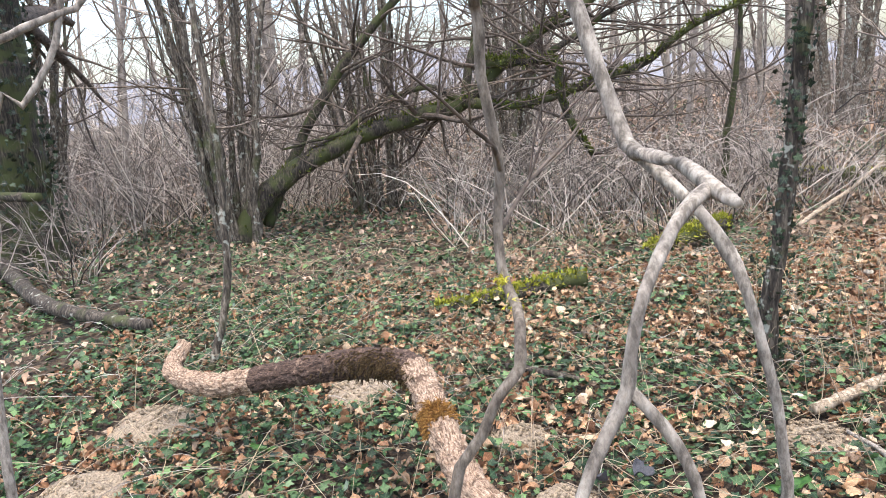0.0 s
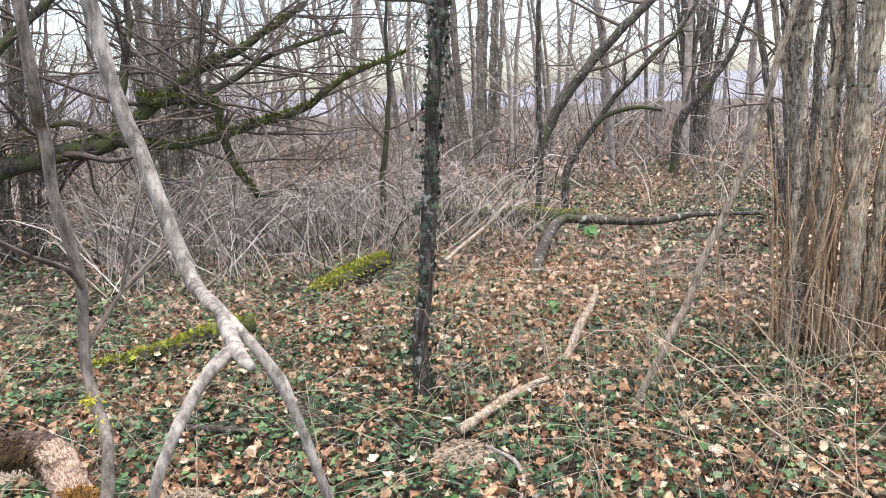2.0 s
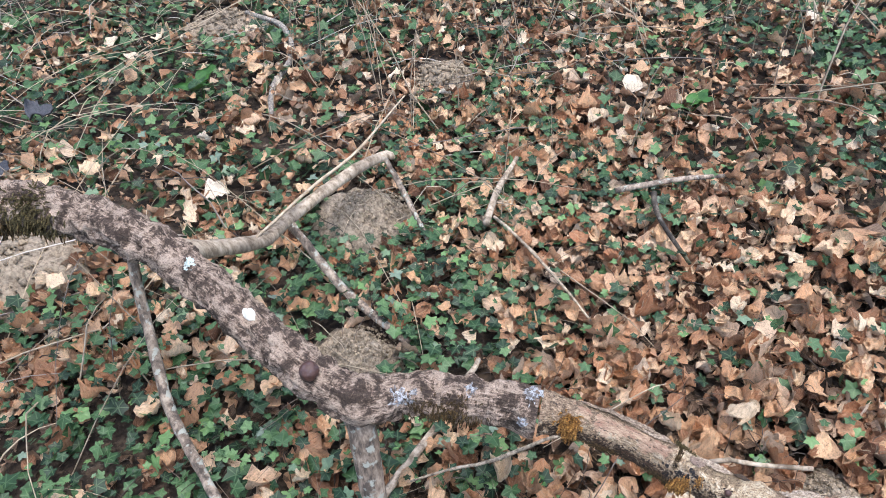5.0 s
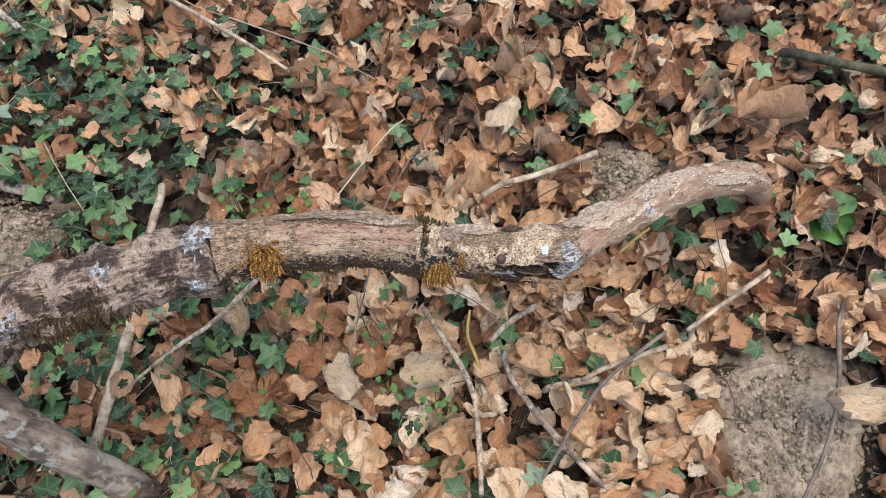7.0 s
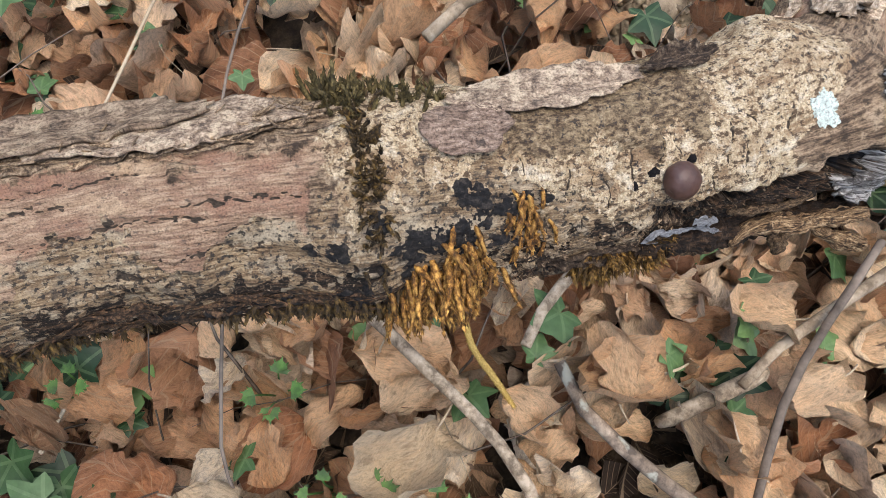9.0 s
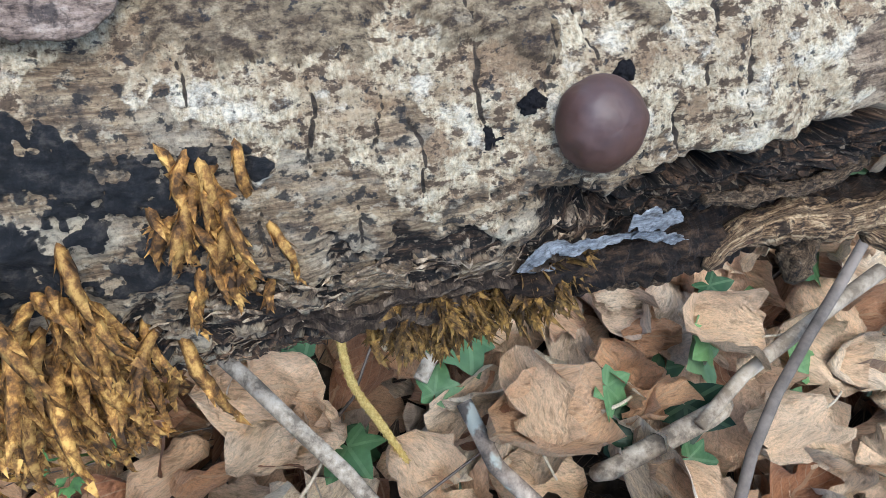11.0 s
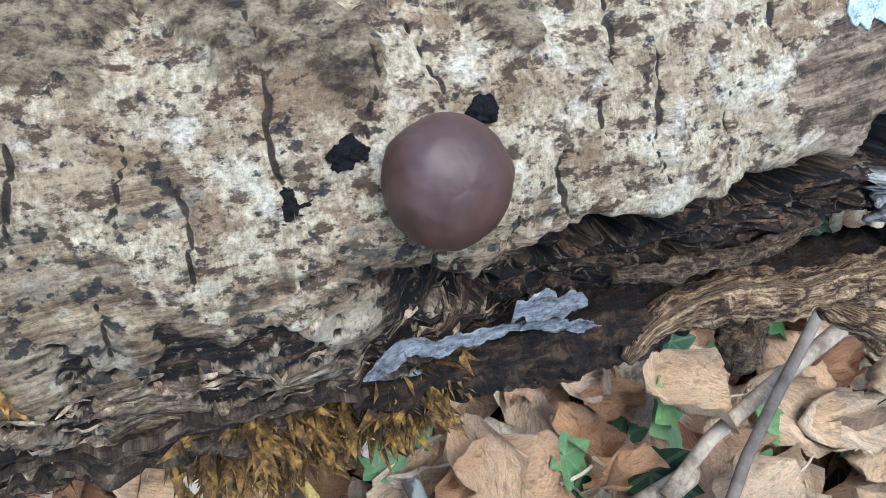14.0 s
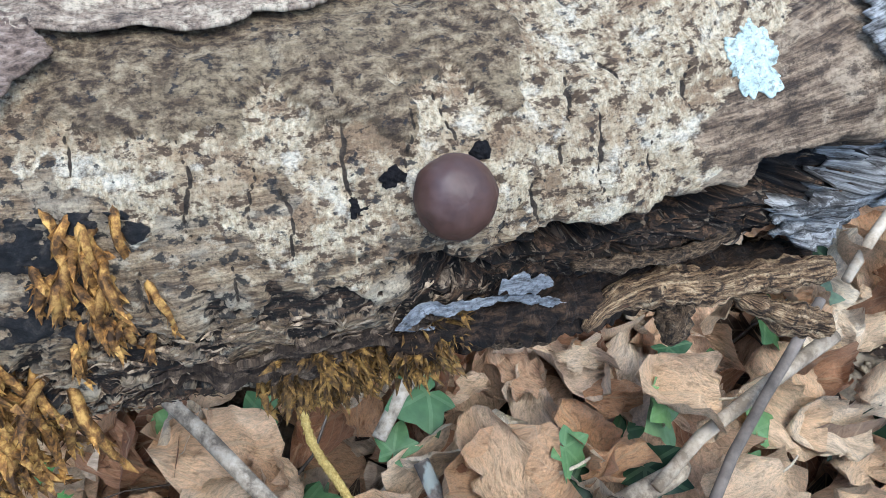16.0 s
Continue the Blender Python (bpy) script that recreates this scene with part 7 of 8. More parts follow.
for k, (label, pts, mat) in enumerate([
    ("long thin dead stick on the ground", [(3.1, 6.05, 0.2, 0.02), (3.96, 6.83, 0.3, 0.02), (4.85, 7.66, 0.45, 0.014)], PALE),
    ("rotten dark log end beside the old tree", [(-5.0, 7.94, 0.2, 0.09), (-3.71, 6.27, 0.15, 0.07), (-3.15, 5.74, 0.12, 0.06), (-2.27, 5.18, 0.1, 0.05)], DARKBARK),
    ("mossy dead limb across the old tree", [(-6.2, 8.0, 0.95, 0.06), (-5.2, 7.7, 0.98, 0.06), (-4.1, 7.4, 0.92, 0.05)], MOSSBARK),
    ("dark piece of rotten wood", [(-0.95, 4.5, 0.04, 0.03), (-0.76, 4.58, 0.06, 0.035), (-0.55, 4.5, 0.03, 0.02)], DARKBARK),
    ("grey stick on the ivy", [(0.30, 3.85, 0.05, 0.018), (0.45, 3.72, 0.06, 0.02), (0.70, 3.58, 0.04, 0.014)], DARKBARK),
    ("short pale stick among dry leaves", [(1.40, 1.12, 0.05, 0.010), (1.52, 1.19, 0.06, 0.010), (1.68, 1.25, 0.07, 0.006)], PALE),
    ("thin pale twig among dry leaves", [(1.42, 1.11, 0.07, 0.0045), (1.38, 0.9, 0.06, 0.004), (1.33, 0.70, 0.04, 0.003)], PALE),
    ("brown stick among dry leaves", [(1.76, 0.95, 0.06, 0.009), (1.9, 0.86, 0.06, 0.0085), (2.05, 0.77, 0.05, 0.006)], BARKY),
    ("dark crooked stick among dry leaves", [(1.83, 0.87, 0.06, 0.008), (1.74, 0.78, 0.06, 0.007), (1.67, 0.64, 0.04, 0.005)], DARKBARK),
    ("pale twig below the rotting branch", [(0.98, 0.315, 0.073, 0.0038), (0.90, 0.215, 0.073, 0.0042), (0.85, 0.185, 0.068, 0.0042), (0.76, 0.15, 0.058, 0.0036)], GREYPALE),
    ("grey twig below the rotting branch", [(0.955, 0.185, 0.078, 0.0042), (0.89, 0.11, 0.073, 0.0046), (0.82, 0.0, 0.068, 0.0042)], BARKY),
    ("thin reddish twig over the leaves", [(1.05, -0.02, 0.088, 0.0026), (0.94, 0.05, 0.088, 0.0028), (0.81, 0.085, 0.083, 0.0024)], TWIG),
    ("pale stick behind the rotting branch", [(1.18, 0.29, 0.078, 0.005), (1.24, 0.22, 0.078, 0.0048), (1.31, 0.145, 0.078, 0.0045)], PALE),
    ("grey twig leaning on the branch", [(0.965, 0.50, 0.17, 0.0035), (0.87, 0.57, 0.11, 0.0038), (0.82, 0.62, 0.08, 0.003), (0.74, 0.68, 0.05, 0.002)], GREYPALE),
    ("thin bent twig over dry leaves", [(1.17, -0.24, 0.088, 0.0028), (1.01, -0.25, 0.098, 0.003), (0.88, -0.23, 0.078, 0.0025)], TWIG),
    ("short stub of stick in the ivy", [(1.05, 0.80, 0.05, 0.006), (0.96, 0.775, 0.06, 0.0065)], PALE),
    ("short pale stick in dry leaves", [(0.95, 0.07, 0.078, 0.0036), (1.03, -0.03, 0.083, 0.004)], PALE),
    ("short pale stick among dry leaves", [(1.07, -0.05, 0.068, 0.003), (1.19, -0.14, 0.078, 0.004)], PALE),
    ("pale straw stalk lying behind the rotting branch", [(1.268, 0.453, 0.09, 0.0012), (1.167, 0.477, 0.10, 0.0012), (1.074, 0.505, 0.09, 0.0011), (0.98, 0.53, 0.07, 0.0008)], STRAW),
    ("thin reddish stalk rising past the rotting branch", [(0.86, 0.378, 0.07, 0.0011), (0.889, 0.384, 0.09, 0.0012), (0.975, 0.399, 0.09, 0.0012), (1.096, 0.427, 0.09, 0.0011), (1.266, 0.416, 0.08, 0.0009)], TWIG),
    ("grey forked twig under the moss", [(0.965, 0.206, 0.07, 0.0038), (1.002, 0.182, 0.075, 0.0042), (1.035, 0.155, 0.07, 0.0045)], GREYPALE),
    ("thick pale stick half hidden by leaves", [(0.925, 0.115, 0.055, 0.0045), (0.935, 0.103, 0.062, 0.0055), (0.960, 0.063, 0.064, 0.0055), (0.968, 0.050, 0.058, 0.0045)], GREYPALE),
    ("grey stick at the edge of the leaves", [(1.62, -0.10, 0.05, 0.008), (1.63, -0.3, 0.05, 0.008)], DARKBARK),
]):
    fallen("dead_stick", label, pts, mat, 80 + k)


# ---- brush, stalks, far woods and the hill behind ----
def arcs(count, place, height, reach, r, seed, segs=5, kink=0.03):
    """Many thin arching stems, joined: bramble, shoots and dead stalks."""
    g = np.random.default_rng(seed)
    spots = np.array([place(g) for k in range(count)])
    ground_z = gz(spots[:, 0], spots[:, 1])
    soup = Soup()
    t_ = np.linspace(0, 1, segs + 1)
    for (x, y), z0 in zip(spots, ground_z):
        h = g.uniform(*height)
        a = g.uniform(0, 6.283)
        d = g.uniform(*reach) * h
        bend = g.uniform(0.6, 1.5)
        px = x + math.cos(a) * d * t_ ** bend + g.normal(0, kink, segs + 1) * h * 0.5
        py = y + math.sin(a) * d * t_ ** bend + g.normal(0, kink, segs + 1) * h * 0.5
        pz = z0 + h * np.sin(t_ * g.uniform(1.3, 2.4))
        rr = r * g.uniform(0.5, 1.4)
        v, f = sweep(np.stack([px, py, pz, rr * (1 - 0.6 * t_)], 1), 3, 0, 0, False)
        soup.add(v, f)
    return soup


def box_place(x0, x1, y0, y1):
    return lambda g: (g.uniform(x0, x1), g.uniform(y0, y1))


def sector_place(d0, d1, a0, a1):
    def at(g):
        d, a = math.sqrt(g.uniform(d0 * d0, d1 * d1)), math.radians(g.uniform(a0, a1))
        return math.sin(a) * d, math.cos(a) * d
    return at


for label, count, place, height, reach, r, seed in (
        ("thicket of thin pinkish-grey dead bramble stems", 1500, box_place(0.1, 5.0, 6.9, 10.8), (0.15, 1.0), (0.3, 2.4), 0.0055, 201),
        ("thicket of thin dead stems under the trees", 700, box_place(-7.5, -1.5, 9.6, 14.0), (0.3, 1.2), (0.4, 2.4), 0.007, 202),
        ("thin dead stems on the wood's edge", 600, sector_place(12, 24, -38, 60), (0.3, 1.4), (0.3, 2.2), 0.012, 203)):
    tagged(new("brush", arcs(count, place, height, reach, r, seed).mesh("brush", BRUSHWOOD)), label, "brush", kind="stuff")
tagged(new("twig_litter", arcs(3000, box_place(-5.5, 6.5, 1.3, 9.0), (0.02, 0.14), (1.5, 6.0), 0.0026, 207, 5, 0.10).mesh("twig_litter", BRUSHWOOD)), "fine grey twigs strewn over leaves and ivy", "twigs", kind="stuff")
tagged(new("twig_litter", arcs(330, box_place(0.35, 1.75, -0.5, 1.15), (0.05, 0.088), (0.7, 2.6), 0.0014, 209, 5, 0.10).mesh("twig_litter", TWIG)), "thin dark twigs lying among the curled leaves", "twigs", kind="stuff")
for label, count, place, height, reach, r, seed in (
        ("thin dry stalks standing in the leaf litter", 230, box_place(1.5, 4.4, 0.9, 4.6), (0.2, 0.9), (0.05, 0.8), 0.0022, 204),
        ("thin dry stalks and twigs lying over the ivy", 1900, box_place(-2.4, 5.2, 1.1, 7.5), (0.03, 0.26), (0.6, 4.5), 0.0022, 205),
        ("thin arching dry bramble stems beside the hazel", 150, box_place(2.4, 5.6, 0.6, 3.6), (0.15, 0.75), (0.5, 2.2), 0.0035, 208),
        ("fine dry stalks near the fallen branch", 150, box_place(0.3, 2.1, -0.5, 1.8), (0.04, 0.12), (0.5, 2.5), 0.0010, 206)):
    tagged(new("dry_stalks", arcs(count, place, height, reach, r, seed).mesh("dry_stalks", STRAW)), label, "stalks", kind="stuff")


def fork(soup, start, way, length, r, depth, g, kids, spread_):
    """A cheap crooked twig with side twigs."""
    way = np.array(way, float) / np.linalg.norm(way)
    k = 5 if depth else 3
    pts, p = [], np.array(start, float)
    for i in range(k):
        pts.append((*p, r * (1 - 0.7 * i / (k - 1))))
        way = way + g.normal(0, 0.20, 3)
        way /= np.linalg.norm(way)
        p = p + way * length / (k - 1)
    v, f = sweep(np.array(pts), 3, 0, 0, False)
    soup.add(v, f)
    for q in range(kids if depth else 0):
        i = g.integers(1, k)
        fork(soup, pts[i][:3], way + g.normal(0, spread_, 3), length * g.uniform(0.4, 0.75), pts[i][3] * 0.66, depth - 1, g, kids, spread_)


def shrub_shape(seed, stems, kids, low):
    """A bush one unit high of crooked forking shoots."""
    g = np.random.default_rng(seed)
    soup = Soup()
    for k in range(stems):
        a = g.uniform(0, 6.283)
        out = g.uniform(0.1, low)
        fork(soup, (0.1 * math.cos(a), 0.1 * math.sin(a), -0.03), (math.cos(a) * out, math.sin(a) * out, 1.0), g.uniform(0.5, 0.95), 0.0062, 2, g, kids, 0.55)
    v = np.vstack(soup.v)
    return v, [np.vstack(f) for f in soup.f.values()], np.zeros((len(v), 2))


def bare_tree_shape(seed):
    """A bare winter tree one unit high."""
    g = np.random.default_rng(seed)
    soup = Soup()
    lean = g.normal(0, 0.10, 2)
    pts = [(0, 0, -0.02, 0.0085), (lean[0] * 0.3 + g.normal(0, 0.015), lean[1] * 0.3, 0.35, 0.0068), (lean[0] * 0.7, lean[1] * 0.7 + g.normal(0, 0.015), 0.7, 0.004), (*lean, 1.0, 0.001)]
    c = catmull(pts, 0.1)
    v, f = sweep(c, 5, 0, 0, False)
    soup.add(v, f)
    for q in range(14):
        i = g.integers(1, len(c) - 1)
        a = g.uniform(0, 6.283)
        fork(soup, c[i, :3], (math.cos(a), math.sin(a), g.uniform(0.1, 1.3)), g.uniform(0.12, 0.34), c[i, 3] * 0.5, 2, g, 2, 0.5)
    v = np.vstack(soup.v)
    return v, [np.vstack(f) for f in soup.f.values()], np.zeros((len(v), 2))


def planted(name, shapes, count, place, height, seed, mat, parent=None):
    """Copies of the shapes standing on the ground, joined."""
    g = np.random.default_rng(seed)
    xy = np.array([place(g) for k in range(count)])
    p = np.stack([xy[:, 0], xy[:, 1], gz(xy[:, 0], xy[:, 1])], 1)
    rot = turn(g.uniform(0, 6.283, count), np.abs(g.normal(0, 0.10, count)), g.uniform(0, 6.283, count))
    return part(name, scatter(shapes, p, g.uniform(*height, count), rot).mesh(name, mat), parent)


woods = tagged(new("far_woods"), "bare grey winter woodland fading into the distance", "woodland", kind="stuff")
TREES = [bare_tree_shape(1100 + k) for k in range(6)]
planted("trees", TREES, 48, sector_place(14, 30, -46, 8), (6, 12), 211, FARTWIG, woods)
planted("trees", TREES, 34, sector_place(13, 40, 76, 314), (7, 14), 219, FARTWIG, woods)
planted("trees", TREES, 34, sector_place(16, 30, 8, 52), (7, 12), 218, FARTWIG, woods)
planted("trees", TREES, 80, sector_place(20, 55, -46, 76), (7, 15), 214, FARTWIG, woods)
SHRUBS = [shrub_shape(1200 + k, 6, 3, 0.9) for k in range(6)]
for label, count, place, height, seed in (
        ("tall grey leafless shrubs filling the wood behind", 150, sector_place(11.5, 26, -46, 12), (1.6, 4.5), 212),
        ("grey leafless shrubs along the wood's far edge", 90, sector_place(21, 46, 8, 74), (2.0, 5.5), 213),
        ("low reddish leafless shoots along the rise", 80, sector_place(16, 24, 6, 64), (0.8, 2.2), 217),
        ("tangle of pinkish-grey leafless bramble", 62, box_place(0.6, 5.0, 7.4, 11.5), (0.5, 1.25), 215),
        ("low leafless brush beside the old tree", 16, box_place(-6.2, -3.3, 6.3, 9.6), (0.5, 1.5), 220),
        ("tangle of leafless shrubs behind the hazel", 60, box_place(-7.0, 0.5, 9.6, 13.0), (0.8, 2.4), 216)):
    tagged(planted("undergrowth", SHRUBS, count, place, height, seed, BRUSHWOOD), label, "undergrowth", kind="stuff")


def build_hill():
    m, n, l, b = material("hazed_hill")
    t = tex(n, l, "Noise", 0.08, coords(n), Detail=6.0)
    # haze of distance is painted into the hill's blue-grey tone
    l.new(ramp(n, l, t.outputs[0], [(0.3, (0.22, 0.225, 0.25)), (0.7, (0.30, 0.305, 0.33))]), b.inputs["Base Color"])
    b.inputs["Roughness"].default_value = 1.0
    a = np.radians(np.linspace(-180, 180, 241))
    top = 9 + 5 * fbm(np.stack([np.cos(a) * 2, np.sin(a) * 2, np.zeros_like(a)], 1), 3, 8)
    rows = [np.stack([np.sin(a) * d, np.cos(a) * d, z], 1) for d, z in ((190, np.full_like(a, -2.0)), (210, top * 0.5), (250, top))]
    k = len(a)
    i = (np.arange(2)[:, None] * k + np.arange(k - 1)[None, :]).ravel()
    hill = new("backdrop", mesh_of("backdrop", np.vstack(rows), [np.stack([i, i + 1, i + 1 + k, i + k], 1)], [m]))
    tagged(hill, "wooded hill on the horizon with blue-grey haze in its colour", "hill", kind="structure")


build_hill()


# ---- small things ----
near_c = slim_tree("bare_sapling", "thin pale bare branches at the edge of the walk", [(-0.34, 0.52, -0.05, 0.00490), (-0.36, 0.51, 1.2, 0.00420), (-0.322, 0.53, 1.618, 0.00294), (-0.299, 0.543, 1.644, 0.00280), (-0.28, 0.553, 1.671, 0.00266), (-0.268, 0.559, 1.702, 0.00252), (-0.263, 0.562, 1.75, 0.00238), (-0.25, 0.57, 2.1, 0.00175)], SAPLING, 67, 0, 1, (0.2, 0.3), 12, 0.001, "bare saplings")
limb("fork", [(-0.345, 0.52, 1.50, 0.00350), (-0.33, 0.53, 1.66, 0.00336), (-0.29, 0.548, 1.699, 0.00315), (-0.268, 0.559, 1.708, 0.00280), (-0.243, 0.57, 1.74, 0.00245), (-0.20, 0.59, 1.95, 0.00140)], 10, 0.1, 68, "", SAPLING, near_c, 0.01, 0.00070)

CATKIN = plain_material("catkin", [(0.36, 0.24, 0.06), (0.58, 0.42, 0.14)], 700.0, 0.85, 0.0006)


def build_catkin(points, seed):
    """A limp catkin covered in small scales."""
    g = np.random.default_rng(seed)
    c = catmull(points, 0.002)
    t, n, s = frames_of(c)
    soup = Soup()
    v, f = sweep(c, 6, 0.2, seed)
    soup.add(v, f)
    for i in range(len(c)):
        for q in range(6):
            a = q * 1.047 + i * 0.55
            o = n[i] * math.cos(a) + s[i] * math.sin(a)
            side = np.cross(t[i], o)
            b0 = c[i, :3] + o * c[i, 3] * 0.9
            w = side * 0.0011
            soup.add(np.array([b0 - w, b0 + w, b0 + o * 0.0010 + t[i] * 0.0018]), [np.array([[0, 1, 2]])])
    tagged(new("catkin", soup.mesh("catkin", CATKIN)), "limp yellow-brown catkin lying on dry leaves", "catkin", "catkins")


build_catkin([(1.002, 0.25, 0.062, 0.0018), (0.98, 0.246, 0.06, 0.0024), (0.962, 0.239, 0.058, 0.0024), (0.945, 0.225, 0.058, 0.0024), (0.927, 0.21, 0.055, 0.0016)], 1)
build_catkin([(1.212, 0.035, 0.065, 0.0018), (1.19, 0.05, 0.065, 0.0024), (1.16, 0.068, 0.06, 0.0016)], 2)

PALE_LEAF = leaf_material("bleached_leaf", True, [(0.0, (0.52, 0.38, 0.24)), (0.5, (0.60, 0.47, 0.32)), (1.0, (0.68, 0.56, 0.40))])
RUST_LEAF = leaf_material("rusty_leaf", True, [(0.0, (0.36, 0.19, 0.10)), (0.5, (0.47, 0.27, 0.15)), (1.0, (0.56, 0.36, 0.22))])
TAN_LEAF = leaf_material("tan_leaf", True, [(0.0, (0.62, 0.39, 0.225)), (0.5, (0.71, 0.485, 0.295)), (1.0, (0.78, 0.57, 0.37))])
SLATE_LEAF = plain_material("slate_leaf", [(0.035, 0.037, 0.045), (0.075, 0.078, 0.09)], 14.0, 0.6, 0.004)
ARUM = plain_material("arum_leaf", [(0.035, 0.10, 0.022), (0.058, 0.15, 0.032), (0.085, 0.20, 0.045)], 14.0, 0.4, 0.002)


def big_leaf(name, label, kind, x, y, z, size, yaw, tilt, mat, seed, rows=15, cols=11, group="fallen leaves"):
    """A single dry leaf: its blade and its stalk."""
    v, f, uv = leaf_shape(kind, rows, cols, seed)
    thing = tagged(new(name), label, "leaf", group)
    part("blade", mesh_of("blade", v, f, [mat], uv), thing)
    root = v[cols // 2]
    sv, sf = stem([(*(root + (0, 0.03, 0)), 0.016), (*(root + (0.02, -0.12, 0.01)), 0.013), (*(root + (0.06, -0.26, -0.02)), 0.012)], 6, 0.05, 0.1, 0, seed)
    part("stalk", mesh_of("stalk", sv, sf, [STRAW]), thing)
    thing.matrix_world = Matrix.Translation((x, y, z)) @ Euler((tilt, 0.1, yaw)).to_matrix().to_4x4() @ Matrix.Scale(size, 4)
    return thing


for label, kind, x, y, z, size, yaw, tilt, mat, seed in (
        ("bleached cream dry leaf with torn holes", "hazel", 0.886, 0.279, 0.078, 0.070, 0.9, 0.15, PALE_LEAF, 811),
        ("bleached cream dry leaf", "hazel", 0.873, 0.562, 0.073, 0.062, 2.2, 0.2, PALE_LEAF, 812),
        ("rust-brown lobed oak leaf", "oak", 0.887, 0.503, 0.078, 0.095, 1.2, 0.15, RUST_LEAF, 813),
        ("broad tan crumpled leaf", "hazel", 0.946, 0.145, 0.080, 0.072, 0.3, 0.25, TAN_LEAF, 814),
        ("pale crumpled leaf below the branch", "hazel", 0.844, 0.381, 0.078, 0.065, 2.8, 0.25, PALE_LEAF, 815),
        ("cream leaf eaten into holes", "hazel", 1.343, 0.311, 0.068, 0.075, 1.7, 0.1, PALE_LEAF, 816),
        ("tan leaf over other dry leaves", "hazel", 1.024, -0.267, 0.098, 0.085, 0.2, 0.3, PALE_LEAF, 817),
        ("orange-brown crumpled leaf on the litter", "hazel", 1.466, -0.083, 0.078, 0.095, 0.8, 0.4, RUST_LEAF, 818),
        ("tan curled leaf below the branch", "hazel", 1.000, 0.056, 0.080, 0.048, 0.0, 0.15, TAN_LEAF, 831),
        ("broad pale leaf leaning on twigs", "hazel", 0.959, 0.151, 0.080, 0.052, 5.1, 0.15, TAN_LEAF, 834),
        ("bleached leaf beside a pale stick", "hazel", 0.952, 0.024, 0.080, 0.048, 0.5, 0.15, TAN_LEAF, 835),
        ("tan crumpled leaf beside a twig", "hazel", 0.916, 0.077, 0.080, 0.050, 5.6, 0.15, TAN_LEAF, 838),
        ("slate-dark dead leaf in the ivy", "hazel", 0.72, 2.60, 0.070, 0.10, 0.5, 0.3, SLATE_LEAF, 821),
        ("slate-dark dead leaf in the ivy", "hazel", 0.53, 2.58, 0.060, 0.09, 2.0, 0.3, SLATE_LEAF, 822),
        ("slate-dark dead leaf in the ivy", "hazel", 0.50, 2.37, 0.060, 0.09, 3.0, 0.2, SLATE_LEAF, 823)):
    big_leaf("fallen_leaf", label, kind, x, y, z, size, yaw, tilt, mat, seed)


HERB = plain_material("herb_leaf", [(0.03, 0.075, 0.016), (0.06, 0.145, 0.026), (0.10, 0.22, 0.045)], 60.0, 0.5, 0.002)


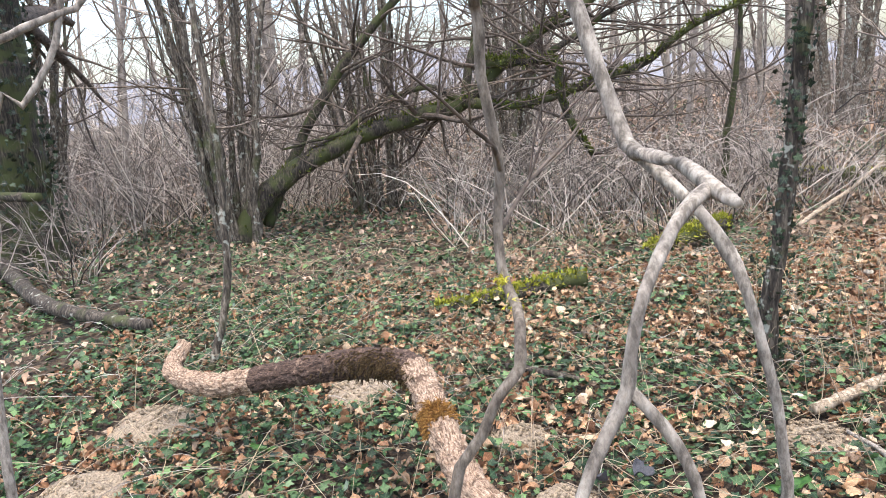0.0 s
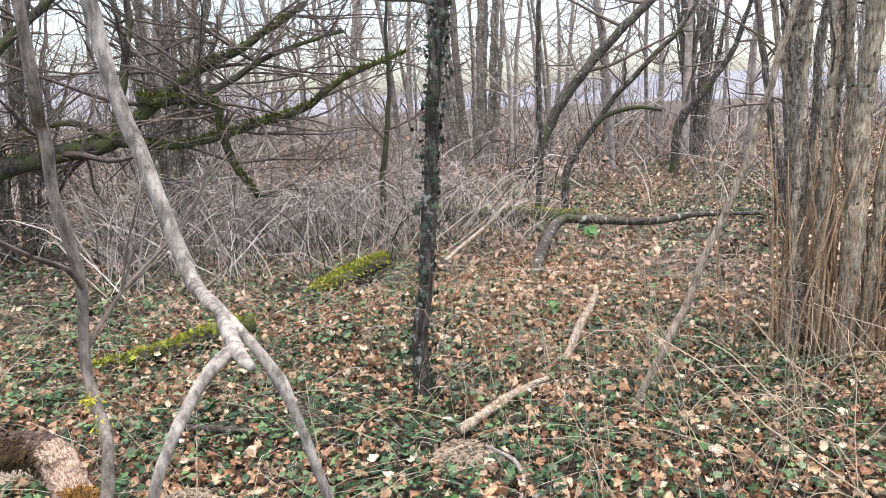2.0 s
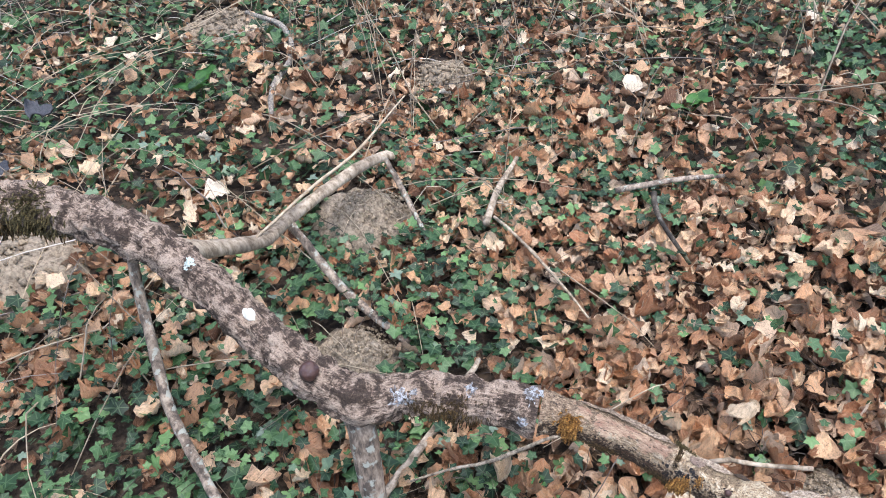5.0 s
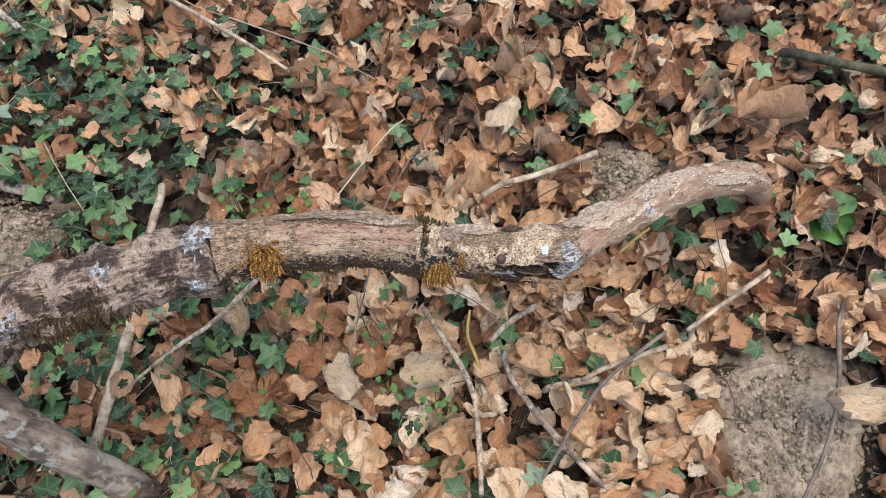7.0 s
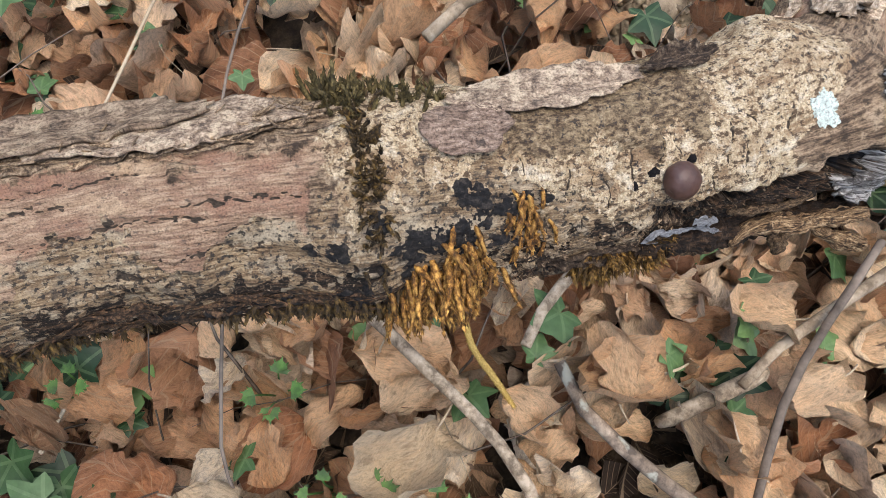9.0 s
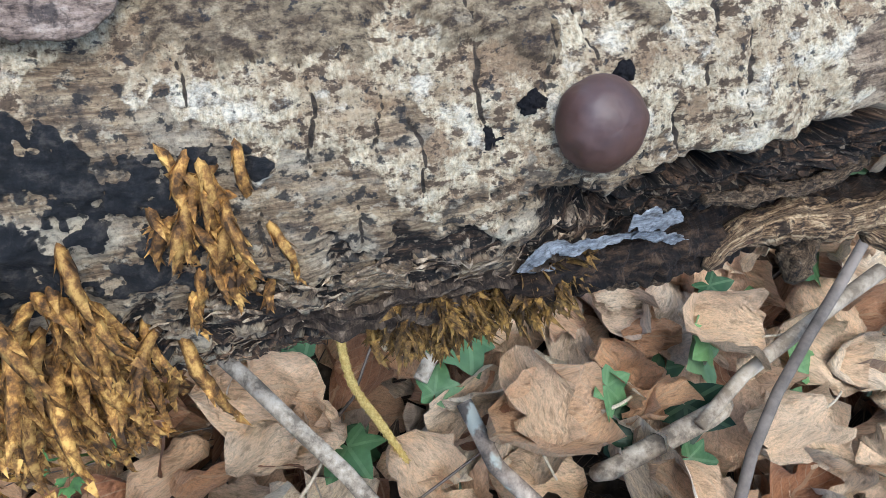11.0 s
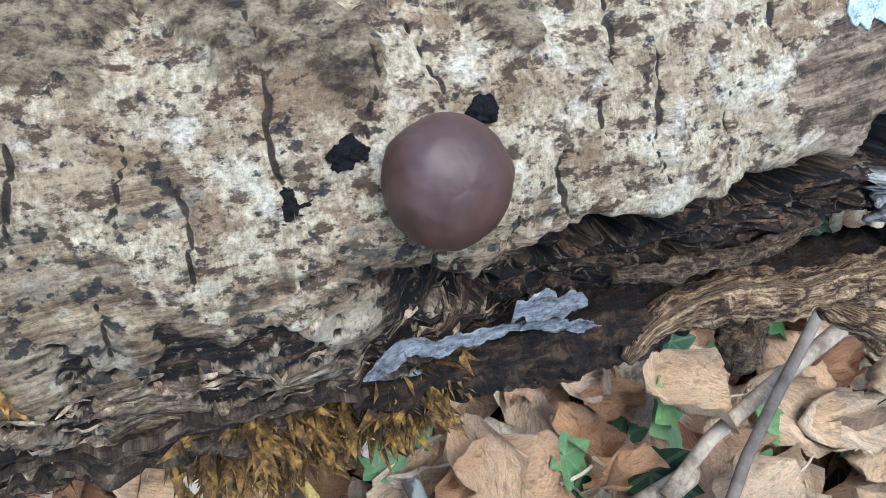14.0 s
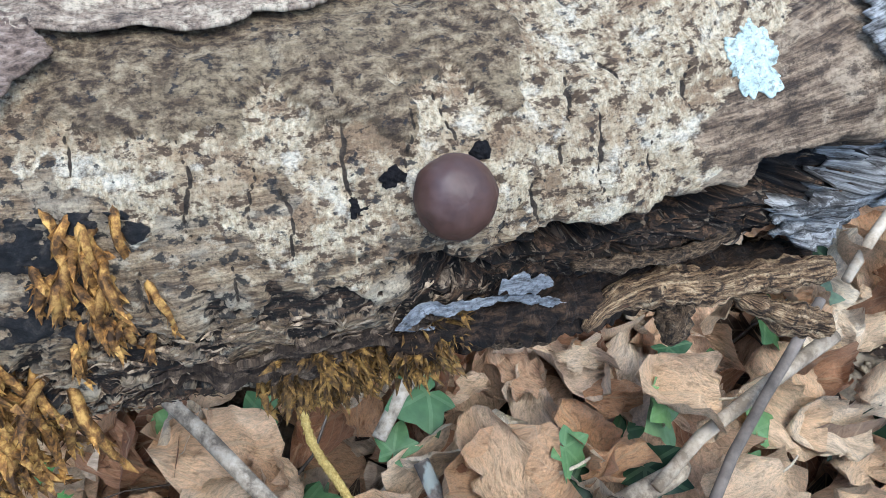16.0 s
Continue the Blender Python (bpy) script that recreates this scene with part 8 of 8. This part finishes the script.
def herb(x, y, size, seed):
    """A seedling: a few small deeply cut leaves on thin stalks."""
    g = np.random.default_rng(seed)
    thing = tagged(new("herb"), "small fresh green seedling with cut leaves among dry leaves", "plant", "seedlings")
    z0 = float(gz(x, y)[0])
    for k in range(4):
        a = k * 1.6 + g.uniform(-0.4, 0.4)
        tip = np.array((x + math.cos(a) * size * 0.7, y + math.sin(a) * size * 0.7, z0 + 0.075 + g.uniform(0, 0.015)))
        v, f = stem([(x, y, z0 - 0.01, 0.0009), ((x + tip[0]) / 2, (y + tip[1]) / 2, z0 + 0.06, 0.0008), (*tip, 0.0006)], 5, 0.02, 0, 0, k)
        part("stalk", mesh_of("stalk", v, f, [HERB]), thing)
        soup = Soup()
        for q in range(5):
            w = a + (q - 2) * 0.55
            d, side = np.array((math.cos(w), math.sin(w), g.uniform(-0.1, 0.25))), np.array((-math.sin(w), math.cos(w), 0.0))
            L = size * (0.75 - 0.1 * abs(q - 2))
            rows = [tip, tip + d * L * 0.45 - side * L * 0.16, tip + d * L * 0.62 - side * L * 0.26, tip + d * L * 0.7 - side * L * 0.08, tip + d * L, tip + d * L * 0.7 + side * L * 0.08, tip + d * L * 0.62 + side * L * 0.26, tip + d * L * 0.45 + side * L * 0.16]
            soup.add(np.array(rows), [np.array([[0, 1, 2, 3], [0, 3, 4, 5], [0, 5, 6, 7]])])
        part("leaf", soup.mesh("leaf", HERB), thing)


for k, (x, y, size) in enumerate(((0.924, 0.367, 0.016), (0.863, 0.298, 0.016), (0.860, 0.254, 0.015), (0.854, 0.235, 0.013), (1.059, 0.676, 0.018), (1.086, 0.570, 0.018), (1.066, 0.627, 0.014), (1.271, 0.231, 0.014), (0.863, 0.326, 0.012), (0.914, 0.500, 0.013))):
    herb(x, y, size, 60 + k)


def arum_plant(x, y, size, seed):
    """A few glossy spear-shaped green leaves on stalks."""
    g = np.random.default_rng(seed)
    thing = tagged(new("arum_plant"), "small plant with glossy bright green leaves", "plant", "arum plants")
    z0 = float(gz(x, y)[0])
    for k in range(3):
        a = g.uniform(0, 6.283)
        tip = np.array((x + math.cos(a) * size * 0.5, y + math.sin(a) * size * 0.5, z0 + size * g.uniform(0.6, 1.0)))
        v, f = stem([(x, y, z0 - 0.01, 0.0025), ((x + tip[0]) / 2, (y + tip[1]) / 2, z0 + size * 0.5, 0.002), (*tip, 0.0015)], 5, 0.02, 0, 0, k)
        part("stalk", mesh_of("stalk", v, f, [ARUM]), thing)
        v, f, uv = leaf_shape("elm", 9, 7, seed * 10 + k)
        v = v * (1.3, 1.0, 0.35) * size
        R = np.array(Euler((g.uniform(0.2, 0.7), 0, a - math.pi / 2)).to_matrix())
        part("leaf", mesh_of("leaf", v @ R.T + tip, f, [ARUM], uv), thing)


for k, (x, y, size) in enumerate(((1.21, 2.39, 0.10), (2.33, 1.08, 0.09), (0.56, 4.06, 0.11), (1.338, -0.201, 0.07), (3.2, 4.4, 0.12), (-0.9, 3.1, 0.10), (2.4, 3.9, 0.10), (4.9, 6.1, 0.2), (5.2, 2.3, 0.16))):
    arum_plant(x, y, size, 40 + k)



place_single_leaves(litter_sets)
